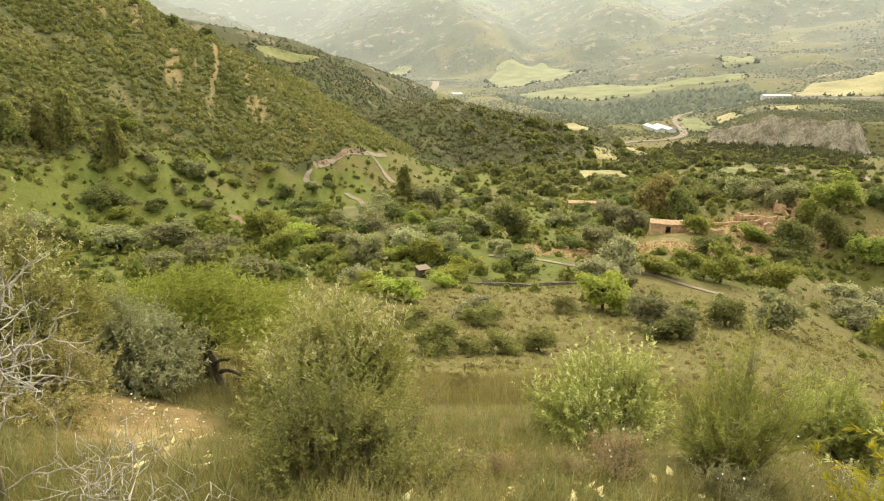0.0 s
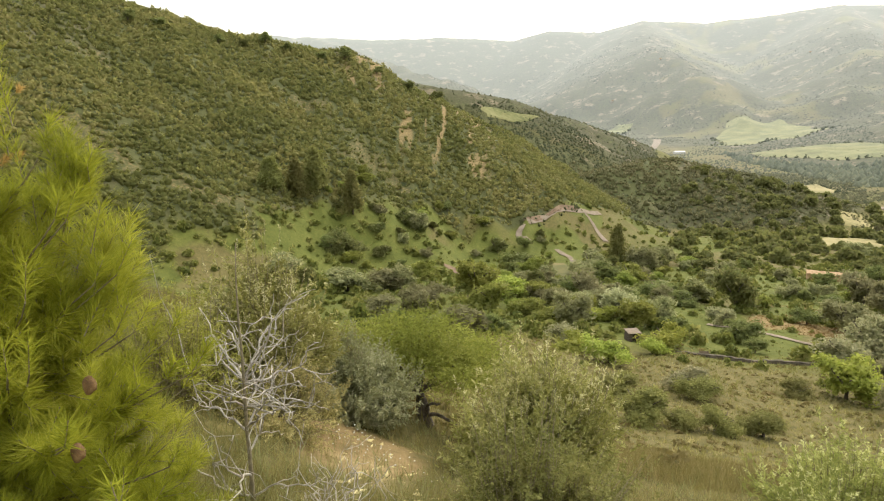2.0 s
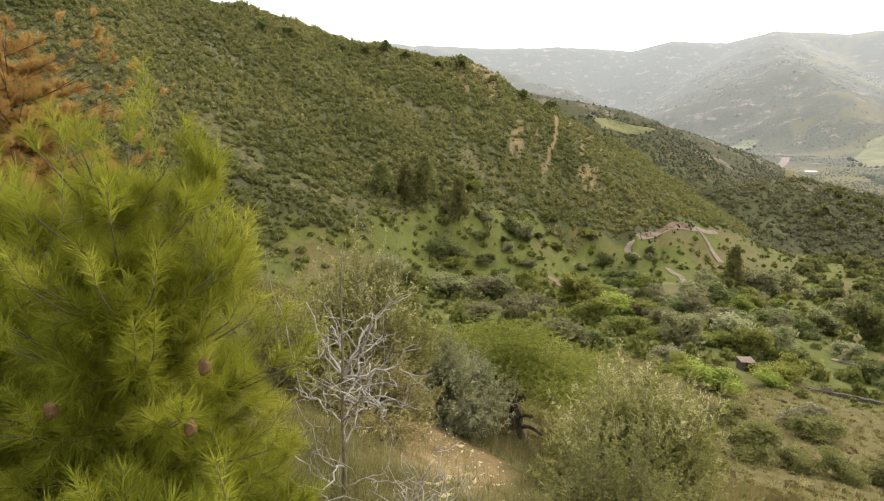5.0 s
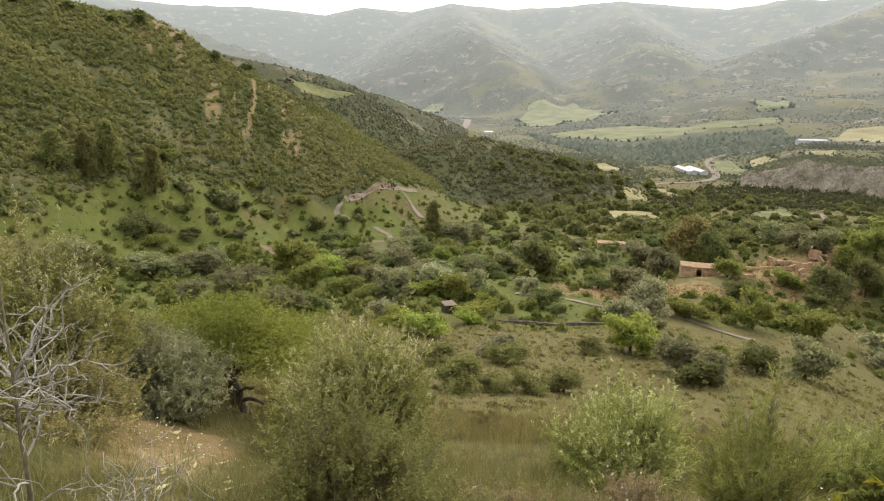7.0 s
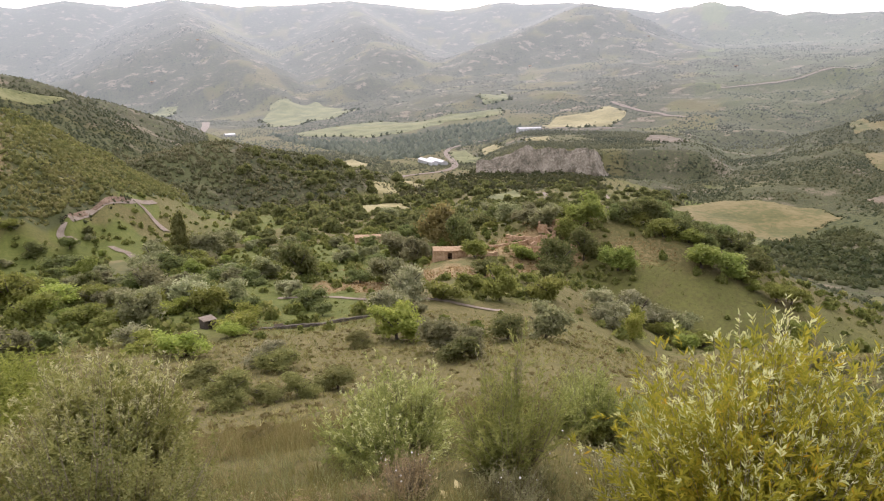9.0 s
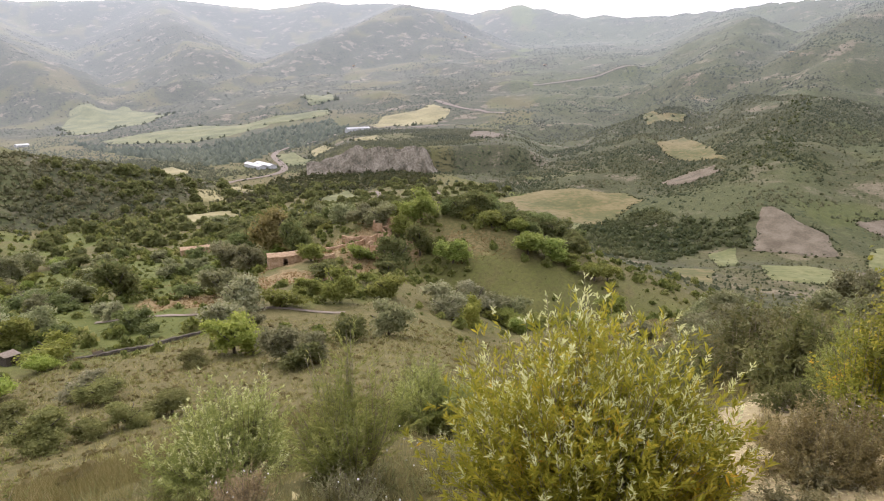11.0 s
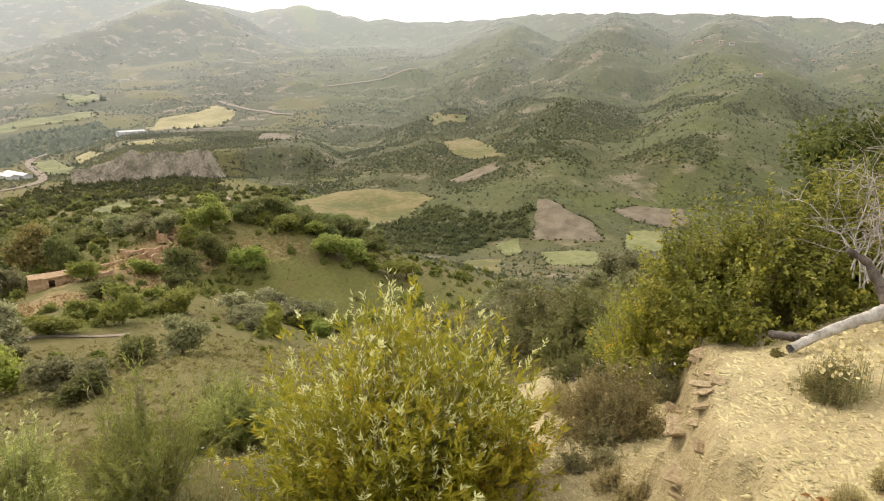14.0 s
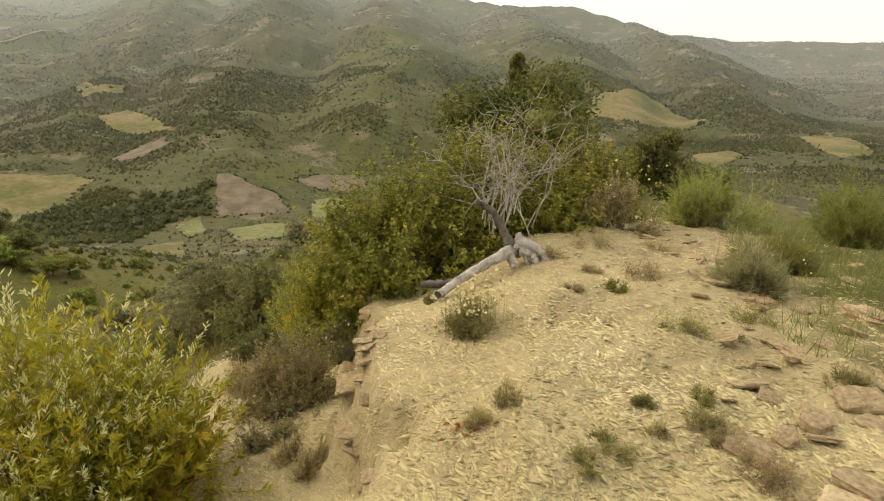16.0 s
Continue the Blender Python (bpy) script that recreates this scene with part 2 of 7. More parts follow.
def value_noise(x, y):
    """Smooth lattice noise in 0..1."""
    xi, yi = np.floor(x).astype(int), np.floor(y).astype(int)
    fx, fy = x - xi, y - yi
    fx, fy = fx * fx * (3 - 2 * fx), fy * fy * (3 - 2 * fy)
    a, b = SEED_TABLE[xi % 256, yi % 256], SEED_TABLE[(xi + 1) % 256, yi % 256]
    c, d = SEED_TABLE[xi % 256, (yi + 1) % 256], SEED_TABLE[(xi + 1) % 256, (yi + 1) % 256]
    return (a * (1 - fx) + b * fx) * (1 - fy) + (c * (1 - fx) + d * fx) * fy


def fbm(x, y, octaves=4):
    total, amp, out = 0.0, 1.0, 0.0
    for n in range(octaves):
        out = out + amp * value_noise(x + 17.3 * n, y - 9.1 * n)
        total, amp, x, y = total + amp, amp * 0.5, x * 2.03, y * 2.03
    return out / total


def folds(x, y, octaves=3):
    """Ridged noise in 0..1: sharp crests, broad gullies."""
    total, amp, out = 0.0, 1.0, 0.0
    for n in range(octaves):
        out = out + amp * (1 - np.abs(2 * value_noise(x + 31.7 * n, y + 5.3 * n) - 1))
        total, amp, x, y = total + amp, amp * 0.5, x * 2.1, y * 2.1
    return out / total


def smooth(a, b, v):
    v = np.clip((v - a) / (b - a), 0, 1)
    return v * v * (3 - 2 * v)


def polar(bearing, far, z):
    """A place from its bearing (degrees east of north), its distance and its height."""
    return (far * math.sin(radians(bearing)), far * math.cos(radians(bearing)), z)


def crest(x, y, line, slope, round_off):
    """Height of a ridge that falls away from a crest line on both sides."""
    best = np.full(np.shape(x), -1e9)
    for (x0, y0, z0), (x1, y1, z1) in zip(line, line[1:]):
        dx, dy = x1 - x0, y1 - y0
        k = np.clip(((x - x0) * dx + (y - y0) * dy) / (dx * dx + dy * dy), 0, 1)
        off = np.hypot(x - x0 - k * dx, y - y0 - k * dy)
        best = np.maximum(best, z0 + k * (z1 - z0) - slope * (np.sqrt(off * off + round_off * round_off) - round_off))
    return best


def blend_max(a, b, k):
    """Maximum with a rounded seam, k metres deep."""
    h = np.clip(0.5 + 0.5 * (a - b) / k, 0, 1)
    return b + (a - b) * h + k * h * (1 - h) * 0.5


WEST_HILL = [polar(-100, 330, 95), polar(-75, 300, 80), polar(-60, 290, 62), polar(-45, 300, 44), polar(-40, 310, 38), polar(-30, 330, 31), polar(-27, 335, 28),
             polar(-22.6, 345, 14), polar(-19, 350, 3), polar(-17, 352, -7), polar(-14.2, 355, -25), polar(-12.5, 355, -34), polar(-10.3, 350, -41), polar(-8, 342, -49)]
WEST_SPUR = [polar(-40, 640, 60), polar(-18.3, 650, 18), polar(-13.7, 680, 10), polar(-8.7, 720, -8), polar(-3.2, 780, -36), polar(-0.3, 830, -58)]
WOODED_SPUR = [polar(-6.3, 430, -50), polar(-3.4, 450, -40), polar(1, 470, -36), polar(5.9, 480, -44), polar(10.8, 490, -57), polar(13.3, 495, -76)]
VILLAGE_SPUR = [polar(12, 75, -28.5), polar(20, 110, -33.5), polar(22, 150, -37.5), polar(29, 168, -37), polar(32.5, 185, -30.5), polar(34.5, 182, -32), polar(37.5, 176, -34), polar(41, 165, -38.5), polar(45, 155, -43.5)]
NORTH_RANGE = [polar(-80, 3800, 390), polar(-29, 3800, 380), polar(-23.5, 3800, 366), polar(-18, 3800, 376), polar(-12, 3800, 352), polar(-9, 3800, 402), polar(-5, 3800, 388),
               polar(-1.7, 3800, 438), polar(2.9, 3800, 408), polar(11.9, 3800, 452), polar(20.2, 3800, 408), polar(24.4, 3800, 455), polar(31, 3700, 430), polar(37, 3600, 372),
               polar(40.6, 3500, 398), polar(46, 3300, 318), polar(51.8, 3200, 298)]
EAST_RANGE = [polar(51.8, 3200, 298), polar(57.5, 3000, 290), polar(59.7, 2700, 276), polar(67, 2400, 245), polar(75, 2300, 220), polar(80, 2200, 192), polar(85, 2100, 156), polar(90, 2100, 158),
              polar(95, 2000, 104), polar(98, 2000, 76), polar(102, 2400, 76), polar(112, 2400, 74), polar(140, 2400, 74)]
SPURS = [
    [polar(-1.7, 3800, 438), polar(-0.6, 2600, 178), polar(3, 2200, 70), polar(6, 1800, -40)],
    [polar(11.9, 3800, 452), polar(14.6, 2400, 122), polar(12, 1900, -10)],
    [polar(31, 3700, 430), polar(31.7, 2900, 330), polar(25, 2500, 165), polar(19, 2100, 36), polar(15, 1700, -55)],
    [polar(31.7, 2900, 330), polar(37.5, 2700, 195), polar(41, 2200, 72), polar(39, 1500, -38)],
    [polar(57.5, 3000, 290), polar(58.6, 1900, 142), polar(51.9, 1600, 48), polar(43, 1550, 10), polar(37, 1500, -12)],
    [polar(58.6, 1900, 142), polar(54, 1000, -25), polar(51, 690, -62), polar(46, 530, -82)],
    [polar(67, 2400, 245), polar(66.9, 1700, 132), polar(63.5, 1000, 15), polar(62, 620, -48), polar(61, 440, -70)],
    [polar(75, 2300, 220), polar(74.4, 1500, 92), polar(75, 900, 0), polar(73, 600, -48)],
    [polar(85, 2100, 156), polar(88, 1300, 55), polar(92, 850, -25), polar(94, 640, -56)],
    [polar(95, 2000, 104), polar(100, 1200, 6), polar(103, 800, -50)],
    [polar(-29, 3800, 380), polar(-22, 2600, 150), polar(-12, 1900, 0), polar(-5, 1600, -65)],
]
SOUTH_SPUR = [polar(97, 60, -8.5), polar(100, 80, -11.5), polar(104, 78, -12.8), polar(109, 74, -13.6), polar(116, 70, -13), polar(130, 60, -10)]
NEAR_N = ([0, 1, 2.5, 5, 9, 16, 30, 40, 50, 85, 110, 150, 190, 290, 450, 700, 1000], [0, -.2, -.8, -1.8, -3.6, -7.2, -14.6, -19, -22, -30.5, -35, -40, -47, -58, -72, -86, -88])
NEAR_E = ([0, 1, 2.5, 5, 9, 16, 40, 100, 200, 330, 1000], [0, -.2, -.9, -2.2, -4.4, -8, -20, -45, -70, -88, -89])


def near_ground(x, y):
    """The shale ridge underfoot and the slope below it, down to the river."""
    ys = np.interp(x, [-60, -30, -15, -8, -3, -1, 3, 5, 8, 12, 22, 80], [0, 3, 4, 3.2, .4, -.1, -.1, -.2, -.6, -1.7, -2.0, -8])
    zs = np.interp(x, [-60, -30, -8, -2, 0, 5, 8, 12, 22, 80], [3, 2, 0.5, 0, 0, 0, -.3, -1.0, -2.2, -14])
    edge = np.interp(x, [-4, 0, 2, 3, 4, 5, 6.3, 7.5, 10], [0.6, .5, .5, .55, .8, 1.1, 1.6, 2.2, 2.5])
    nose = 0.8 * np.maximum(0, x - 12)
    north = np.hypot(np.maximum(0, y - ys), nose)
    turn = smooth(28, 48, np.degrees(np.arctan2(x, np.maximum(y, 1e-3))))
    fall = np.interp(north, *NEAR_N) * (1 - turn) + np.interp(north, *NEAR_E) * turn
    z = zs * np.exp(-north / 40) + fall
    # the shale shelf east of the eye: a gentle top, a broken face, scree below
    shelf = smooth(0.8, 2.6, x) * (1 - smooth(7.5, 10.5, x)) * (1 - smooth(2.6, 5.5, y))
    wobble = 0.10 * (fbm(x * 2.2, y * 2.2, 3) - .5)
    inside = smooth(-.08, .20, y - edge + .85 * (fbm(x * 1.25 + 7, y * 1.25, 4) - .5) + .12 * (value_noise(x * 9, y * 9) - .5))
    top = zs - 0.28 * smooth(-.4, .9, y) - .26 * smooth(4.4, 6.2, x) * smooth(.35, 1.3, y)
    below = np.minimum(z - 0.12, top - 0.62 - .28 * np.maximum(0, y - edge))
    z = z * (1 - shelf) + (top * (1 - inside) + below * inside) * shelf
    back = np.hypot(np.maximum(0, ys - y), nose)
    return np.where(y < ys, zs + wobble - np.interp(back, [0, 4, 9, 20, 60, 200, 800], [0, .15, .9, 4.5, 17, 45, 60]), z)


def river_at(bearing):
    return np.interp(bearing, [-180, -60, -10, 0, 10, 20, 30, 40, 50, 60, 72, 90, 110, 180], [1900, 1900, 1650, 1400, 1150, 830, 690, 540, 440, 370, 380, 420, 480, 900])


def height(x, y):
    x, y = np.asarray(x, float), np.asarray(y, float)
    d, bearing = np.hypot(x, y), np.degrees(np.arctan2(x, y))
    near = near_ground(x, y)
    z = np.maximum(near, -89)
    z = blend_max(z, crest(x, y, VILLAGE_SPUR, 0.38, 6), 3)
    z = blend_max(z, crest(x, y, SOUTH_SPUR, 0.4, 8), 3)
    fold = folds(x / 90 + .02 * y / 90, y / 90) - .55
    rill = folds(bearing / 5.5 + fbm(x / 60, y / 60) * .8, d / 260, 3) - .55
    hill = crest(x, y, WEST_HILL, 0.62, 14) + (fold * 6 + rill * 11) * smooth(-70, 0, y - 180)
    z = blend_max(z, hill, 10)
    z = blend_max(z, crest(x, y, WOODED_SPUR, 0.36, 12) + fold * 4, 8)
    z = blend_max(z, crest(x, y, WEST_SPUR, 0.5, 20) + fold * 8, 14)
    # the far side of the river
    over = d - river_at(bearing)
    ramp = -89 +  np.interp(over, [0, 60, 400, 1000, 3000], [0, 3, 18, 95, 330]) * (1 - 0.55 * smooth(82, 100, bearing))
    z = np.where(over > 0, np.maximum(z, ramp), z)
    big = folds(x / 420, y / 420, 4) - .6
    bench = -60 - 62 * smooth(0, 1, (np.abs(bearing - 33.5) - 6) / 11) - 40 * (1 - smooth(655, 692, d + 30 * (fbm(x / 60, y / 60) - .5))) - 40 * smooth(1000, 1500, d)
    z = blend_max(z, bench, 4)
    lift = smooth(60, 700, over)
    ravine = (folds(x / 62 + 3, y / 62, 3) - .55) * 6 * smooth(40, 240, over) * (1 - smooth(1500, 2400, d)) * smooth(.35, .8, np.abs(bearing - 31) / 12)
    gully = folds(x / 130 + 7, y / 130, 3) - .55
    for line in SPURS:
        z = blend_max(z, crest(x, y, line, 0.40, 30) + big * 18 * lift + gully * 13 * lift, 24)
    sky = np.maximum(crest(x, y, NORTH_RANGE, 0.42, 10), crest(x, y, EAST_RANGE, 0.42, 10))
    z = np.maximum(z + (big * 32 + gully * 20) * lift * smooth(10, 220, np.abs(z - sky)), sky + gully * 10)
    z = z + ravine + (folds(x / 150 + 11, y / 150 + 4, 2) - .58) * 8 * smooth(60, 330, over) * (1 - smooth(1300, 2000, d)) * smooth(.9, 1.5, np.abs(bearing - 31) / 12) * smooth(20, 120, np.abs(z - sky))
    rough = smooth(8, 60, d)
    return z + (fbm(x / 26, y / 26) - .5) * 3.2 * smooth(40, 200, d) * (1 - .75 * smooth(350, 800, d)) + (fbm(x / 5, y / 5, 3) - .5) * 0.7 * rough * (1 - smooth(120, 300, d)) + (fbm(x * 1.7, y * 1.7, 4) - .5) * .16


# ---- the ground: one sheet from underfoot to the skyline ----
def add_mesh(name, verts, faces, mat, smooth_faces=True):
    me = bpy.data.meshes.new(name)
    me.from_pydata(verts, [], faces)
    me.materials.append(mat)
    if smooth_faces:
        me.polygons.foreach_set("use_smooth", [True] * len(me.polygons))
    return me


def cover_at(x, y):
    """Red: bare shale, green: green meadow, blue: scrub."""
    d, bearing = np.hypot(x, y), np.degrees(np.arctan2(x, y))
    shelf = (1 - smooth(9, 12.5, x)) * smooth(-.3, 1.5, x) * (1 - smooth(1.3, 2.9, y - .22 * x)) * (1 - .8 * smooth(1.0, 2.3, -y - .08 * x + .9 * (fbm(x * 1.1, y * 1.1 + 8, 3) - .5)))
    pocket = (1 - smooth(.6, 2.0, np.hypot(x + 2.4, y - 5.2))) * .34 + (1 - smooth(.5, 2.2, np.hypot(x - .6, y - 4.4))) * .25
    shale = np.maximum(shelf, pocket)
    foot = np.interp(bearing, [-60, -44.6, -39, -35, -29, -24, -19.5, -15.6, -12.3, -8, -4, 2], [135, 143, 153, 165, 193, 208, 225, 230, 232, 257, 300, 420])
    west = smooth(-6, 8, d - foot + np.where(bearing > -14, 12, 34) * (fbm(x / 15, y / 15) - .5)) * (1 - smooth(560, 640, d)) * (bearing < 2) * (bearing > -110)
    scrub = np.maximum(west, smooth(-6, 6, crest(x, y, WOODED_SPUR, 0.36, 12) + 66) * (d > 330) * (d < 620))
    scrub = np.maximum(scrub, smooth(1, 25, d - river_at(bearing)) * (.42 + .75 * smooth(.36, .60, fbm(x / 90, y / 90, 5))))
    scrub = np.maximum(scrub, smooth(560, 640, d) * (bearing < 0) * .9)
    meadow = smooth(60, 110, d) * (1 - smooth(300, 420, d)) * (bearing < 20) * smooth(.40, .56, fbm(x / 40 + 3, y / 40)) * .9
    meadow = np.maximum(meadow, .8 * smooth(90, 110, d) * (bearing < -4) * (bearing > -60) * smooth(.36, .56, fbm(x / 13 + 3, y / 13)))
    meadow = np.maximum(meadow, .5 * smooth(85, 100, d) * (1 - smooth(175, 215, d)) * (bearing > 20) * (bearing < 60) * smooth(.45, .58, fbm(x / 17 + 3, y / 17)))
    scrub = np.maximum(scrub, smooth(150, 230, d) * (bearing > 42) * (.55 + .5 * smooth(.4, .6, fbm(x / 45, y / 45))))
    soil = np.zeros_like(x)
    drift = .95 * (fbm(x / 6 + 4, y / 6, 5) - .5) * 2
    for cx, cy, rx, ry in ((66, 146, 30, 15), (42, 124, 13, 11), (27, 126, 11, 10), (70, 130, 12, 9), (99, 128, 9, 12)):
        near_ruin = np.hypot((x - cx) / rx, (y - cy) / ry)
        earth = np.where(cx > 90, .42, .66) * (1 - smooth(.55, 1.2, near_ruin + drift))
        soil = np.maximum(soil, earth)
    path = np.hypot((x + 2.75) * 1.2, (y - 5.7) * .8) + 1.4 * (fbm(x * 1.3, y * 1.3 + 5, 3) - .5)
    soil = np.maximum(soil, .7 * (1 - smooth(.4, 1.5, path)))
    bare = smooth(.60, .70, fbm(x / 33 + 9, y / 21, 4)) * west
    soil = np.maximum(soil, .42 * bare)
    soil = np.maximum(soil, .6 * west * smooth(-30, -25, bearing) * (1 - smooth(-15, -11, bearing)) * smooth(225, 265, d) * smooth(.50, .60, fbm(bearing / .55 + 2 + fbm(x / 9, y / 9), d / 30, 5)))
    far_green = smooth(300, 500, d) * (bearing > 40) * (1 - .75 * smooth(84, 100, bearing)) * (.35 + .9 * smooth(.42, .58, fbm(x / 170 + 2, y / 170)))
    green = np.maximum(meadow * (1 - scrub), np.maximum(west, far_green))
    return np.clip(np.stack([shale, green, scrub, soil], -1), 0, 1)


bearings = np.radians(np.concatenate([np.arange(-180, -70, 4.0), np.arange(-70, 120, 0.25), np.arange(120, 180, 4.0)]))
rings = 0.5 * np.exp(np.arange(0, 431) * math.log(9800) / 430)
gx, gy = rings[:, None] * np.sin(bearings), rings[:, None] * np.cos(bearings)
gz = height(gx, gy)
cols = len(bearings)


def land(name, first, last, mat):
    """Rings first..last of the sheet as one mesh."""
    x, y, z = (a[first:last + 1].ravel() for a in (gx, gy, gz))
    rows = last - first
    a = (np.arange(rows)[:, None] * cols + np.arange(cols)).ravel()
    b = (np.arange(rows)[:, None] * cols + np.roll(np.arange(cols), -1)).ravel()
    faces = np.stack([a, b, b + cols, a + cols], 1)
    verts = np.stack([x, y, z], 1)
    if first == 0:
        verts = np.concatenate([verts, [(0, 0, float(z[:cols].mean()))]])
        faces = [*map(tuple, faces.tolist()), *((int(p), int(len(verts) - 1), int(q)) for p, q in zip(range(cols), np.roll(np.arange(cols), -1)))]
    else:
        faces = faces.tolist()
    me = add_mesh(name, verts.tolist(), faces, mat)
    layer = me.color_attributes.new("cover", "FLOAT_COLOR", "POINT")
    layer.data.foreach_set("color", cover_at(verts[:, 0], verts[:, 1]).ravel())
    return new(name, me)


def surface(x, y):
    """Height of the sheet itself, between its corners."""
    x, y = np.asarray(x, float), np.asarray(y, float)
    b, r = np.arctan2(x, y), np.maximum(np.hypot(x, y), .51)
    i = np.clip(np.searchsorted(bearings, b) - 1, 0, cols - 2)
    j = np.clip(np.searchsorted(rings, r) - 1, 0, len(rings) - 2)
    u, v = np.clip((b - bearings[i]) / (bearings[i + 1] - bearings[i]), 0, 1), (r - rings[j]) / (rings[j + 1] - rings[j])
    return (gz[j, i] * (1 - u) + gz[j, i + 1] * u) * (1 - v) + (gz[j + 1, i] * (1 - u) + gz[j + 1, i + 1] * u) * v


split = int(np.searchsorted(rings, 600))
tagged(land("ground", 0, split, GROUND), "dry grassy hillside with shale falling into a green valley", "ground", kind="structure")
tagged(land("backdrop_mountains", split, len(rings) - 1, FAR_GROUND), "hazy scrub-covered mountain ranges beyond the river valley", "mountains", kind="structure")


# ---- fields, bare banks and tracks, laid on the ground ----
CLEARED, RIMS = [], []


def field(name, mat, corners, label, category="field"):
    """A patch of ground with a slightly ragged edge, a hand's width or more above the sheet."""
    c = np.array(corners, float)
    CLEARED.append(c)
    mid = c.mean(0)
    rim, grain = [], .4 * np.hypot(*np.ptp(c, 0))
    for a, b in zip(c, np.roll(c, -1, 0)):
        for k in range(10):
            p = a + (b - a) * k / 10
            rim.append(p + (p - mid) * (.5 * (fbm(p[0] / grain, p[1] / grain, 3) - .5) + .14 * (value_noise(p[0:1] / (grain * .12), p[1:2] / (grain * .12))[0] - .5)))
    rim = np.array(rim)
    RIMS.append(rim)
    steps, count = 7, len(rim)
    pts = np.concatenate([[mid]] + [mid + (rim - mid) * k / steps for k in range(1, steps + 1)])
    d = np.hypot(pts[:, 0], pts[:, 1])
    z = surface(pts[:, 0], pts[:, 1]) + 0.06 + 0.0013 * d
    z[-count:] -= 0.001 * d[-count:]
    faces = [(0, 1 + i, 1 + (i + 1) % count) for i in range(count)]
    for k in range(steps - 1):
        a, b = 1 + k * count, 1 + (k + 1) * count
        faces += [(a + i, b + i, b + (i + 1) % count, a + (i + 1) % count) for i in range(count)]
    ob = new(name, add_mesh(name, np.column_stack([pts, z]).tolist(), faces, mat))
    return tagged(ob, label, category, kind="structure")


def road(name, line, width, label, mat=None):
    """A gravel track draped along a line."""
    line = np.array(line, float)
    out = [line[0]]
    for i in range(len(line) - 1):
        p0, p1, p2, p3 = line[max(i - 1, 0)], line[i], line[i + 1], line[min(i + 2, len(line) - 1)]
        n = max(3, int(np.hypot(*(p2 - p1)) / (2.5 * width)))
        for k in range(1, n + 1):
            t = k / n
            out.append(.5 * (2 * p1 + (p2 - p0) * t + (2 * p0 - 5 * p1 + 4 * p2 - p3) * t * t + (3 * p1 - p0 - 3 * p2 + p3) * t ** 3))
    out = np.array(out)
    for a in out[::2]:
        CLEARED.append(a + (width * .7 + (2.2 if name == "track" else 0)) * np.array([(-1, -1), (1, -1), (1, 1), (-1, 1)]))
    way = np.gradient(out, axis=0)
    way /= np.maximum(np.hypot(*way.T)[:, None], 1e-6)
    side = np.column_stack([way[:, 1], -way[:, 0]]) * width / 2
    verts, faces = [], []
    for across in (-1, -.35, .35, 1):
        p = out + side * across
        d = np.hypot(p[:, 0], p[:, 1])
        verts.append(np.column_stack([p, surface(p[:, 0], p[:, 1]) + .07 + .0009 * d - (.05 if abs(across) == 1 else 0)]))
    n = len(out)
    for s in range(3):
        faces += [(s * n + i, s * n + i + 1, (s + 1) * n + i + 1, (s + 1) * n + i) for i in range(n - 1)]
    ob = new(name, add_mesh(name, np.concatenate(verts).tolist(), faces, mat or GRAVEL))
    return tagged(ob, label, "road", kind="structure")


# open ground before the hut and the stone house
CLEARED.append(np.array([(-5.0, 97.5), (1.0, 97.5), (.8, 84.0), (-3.2, 84.0)]))
CLEARED.append(np.array([(47.0, 141.0), (58.0, 138.5), (52.0, 126.0), (43.5, 129.0)]))
GREENISH, RIPE, GRAZED = "pale green field on the valley floor", "ripe yellow grain field beside the river", "grazed brown field on the far slope"
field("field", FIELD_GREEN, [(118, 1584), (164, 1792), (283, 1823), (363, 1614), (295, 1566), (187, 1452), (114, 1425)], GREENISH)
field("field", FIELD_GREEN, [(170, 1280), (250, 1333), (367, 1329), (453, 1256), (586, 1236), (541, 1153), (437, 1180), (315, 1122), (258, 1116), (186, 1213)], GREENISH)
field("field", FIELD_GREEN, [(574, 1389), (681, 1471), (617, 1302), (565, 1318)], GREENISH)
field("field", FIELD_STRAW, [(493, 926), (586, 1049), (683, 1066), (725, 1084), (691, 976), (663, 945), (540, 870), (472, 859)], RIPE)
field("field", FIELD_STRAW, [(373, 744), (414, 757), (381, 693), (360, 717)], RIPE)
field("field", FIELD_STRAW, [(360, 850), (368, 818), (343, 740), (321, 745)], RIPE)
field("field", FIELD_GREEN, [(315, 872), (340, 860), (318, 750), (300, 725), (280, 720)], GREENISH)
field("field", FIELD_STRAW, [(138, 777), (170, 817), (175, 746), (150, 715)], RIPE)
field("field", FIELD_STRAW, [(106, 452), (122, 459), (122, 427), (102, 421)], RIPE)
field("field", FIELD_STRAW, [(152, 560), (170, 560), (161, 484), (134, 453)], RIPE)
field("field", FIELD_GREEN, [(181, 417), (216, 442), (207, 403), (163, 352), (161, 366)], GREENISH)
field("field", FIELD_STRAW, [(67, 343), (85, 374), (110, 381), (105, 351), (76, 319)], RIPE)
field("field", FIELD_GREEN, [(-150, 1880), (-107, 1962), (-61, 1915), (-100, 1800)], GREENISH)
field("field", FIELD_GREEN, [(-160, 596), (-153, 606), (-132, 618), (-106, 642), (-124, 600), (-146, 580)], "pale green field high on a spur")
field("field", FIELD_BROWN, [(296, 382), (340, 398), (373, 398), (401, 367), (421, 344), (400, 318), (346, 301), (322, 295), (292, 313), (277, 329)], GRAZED)
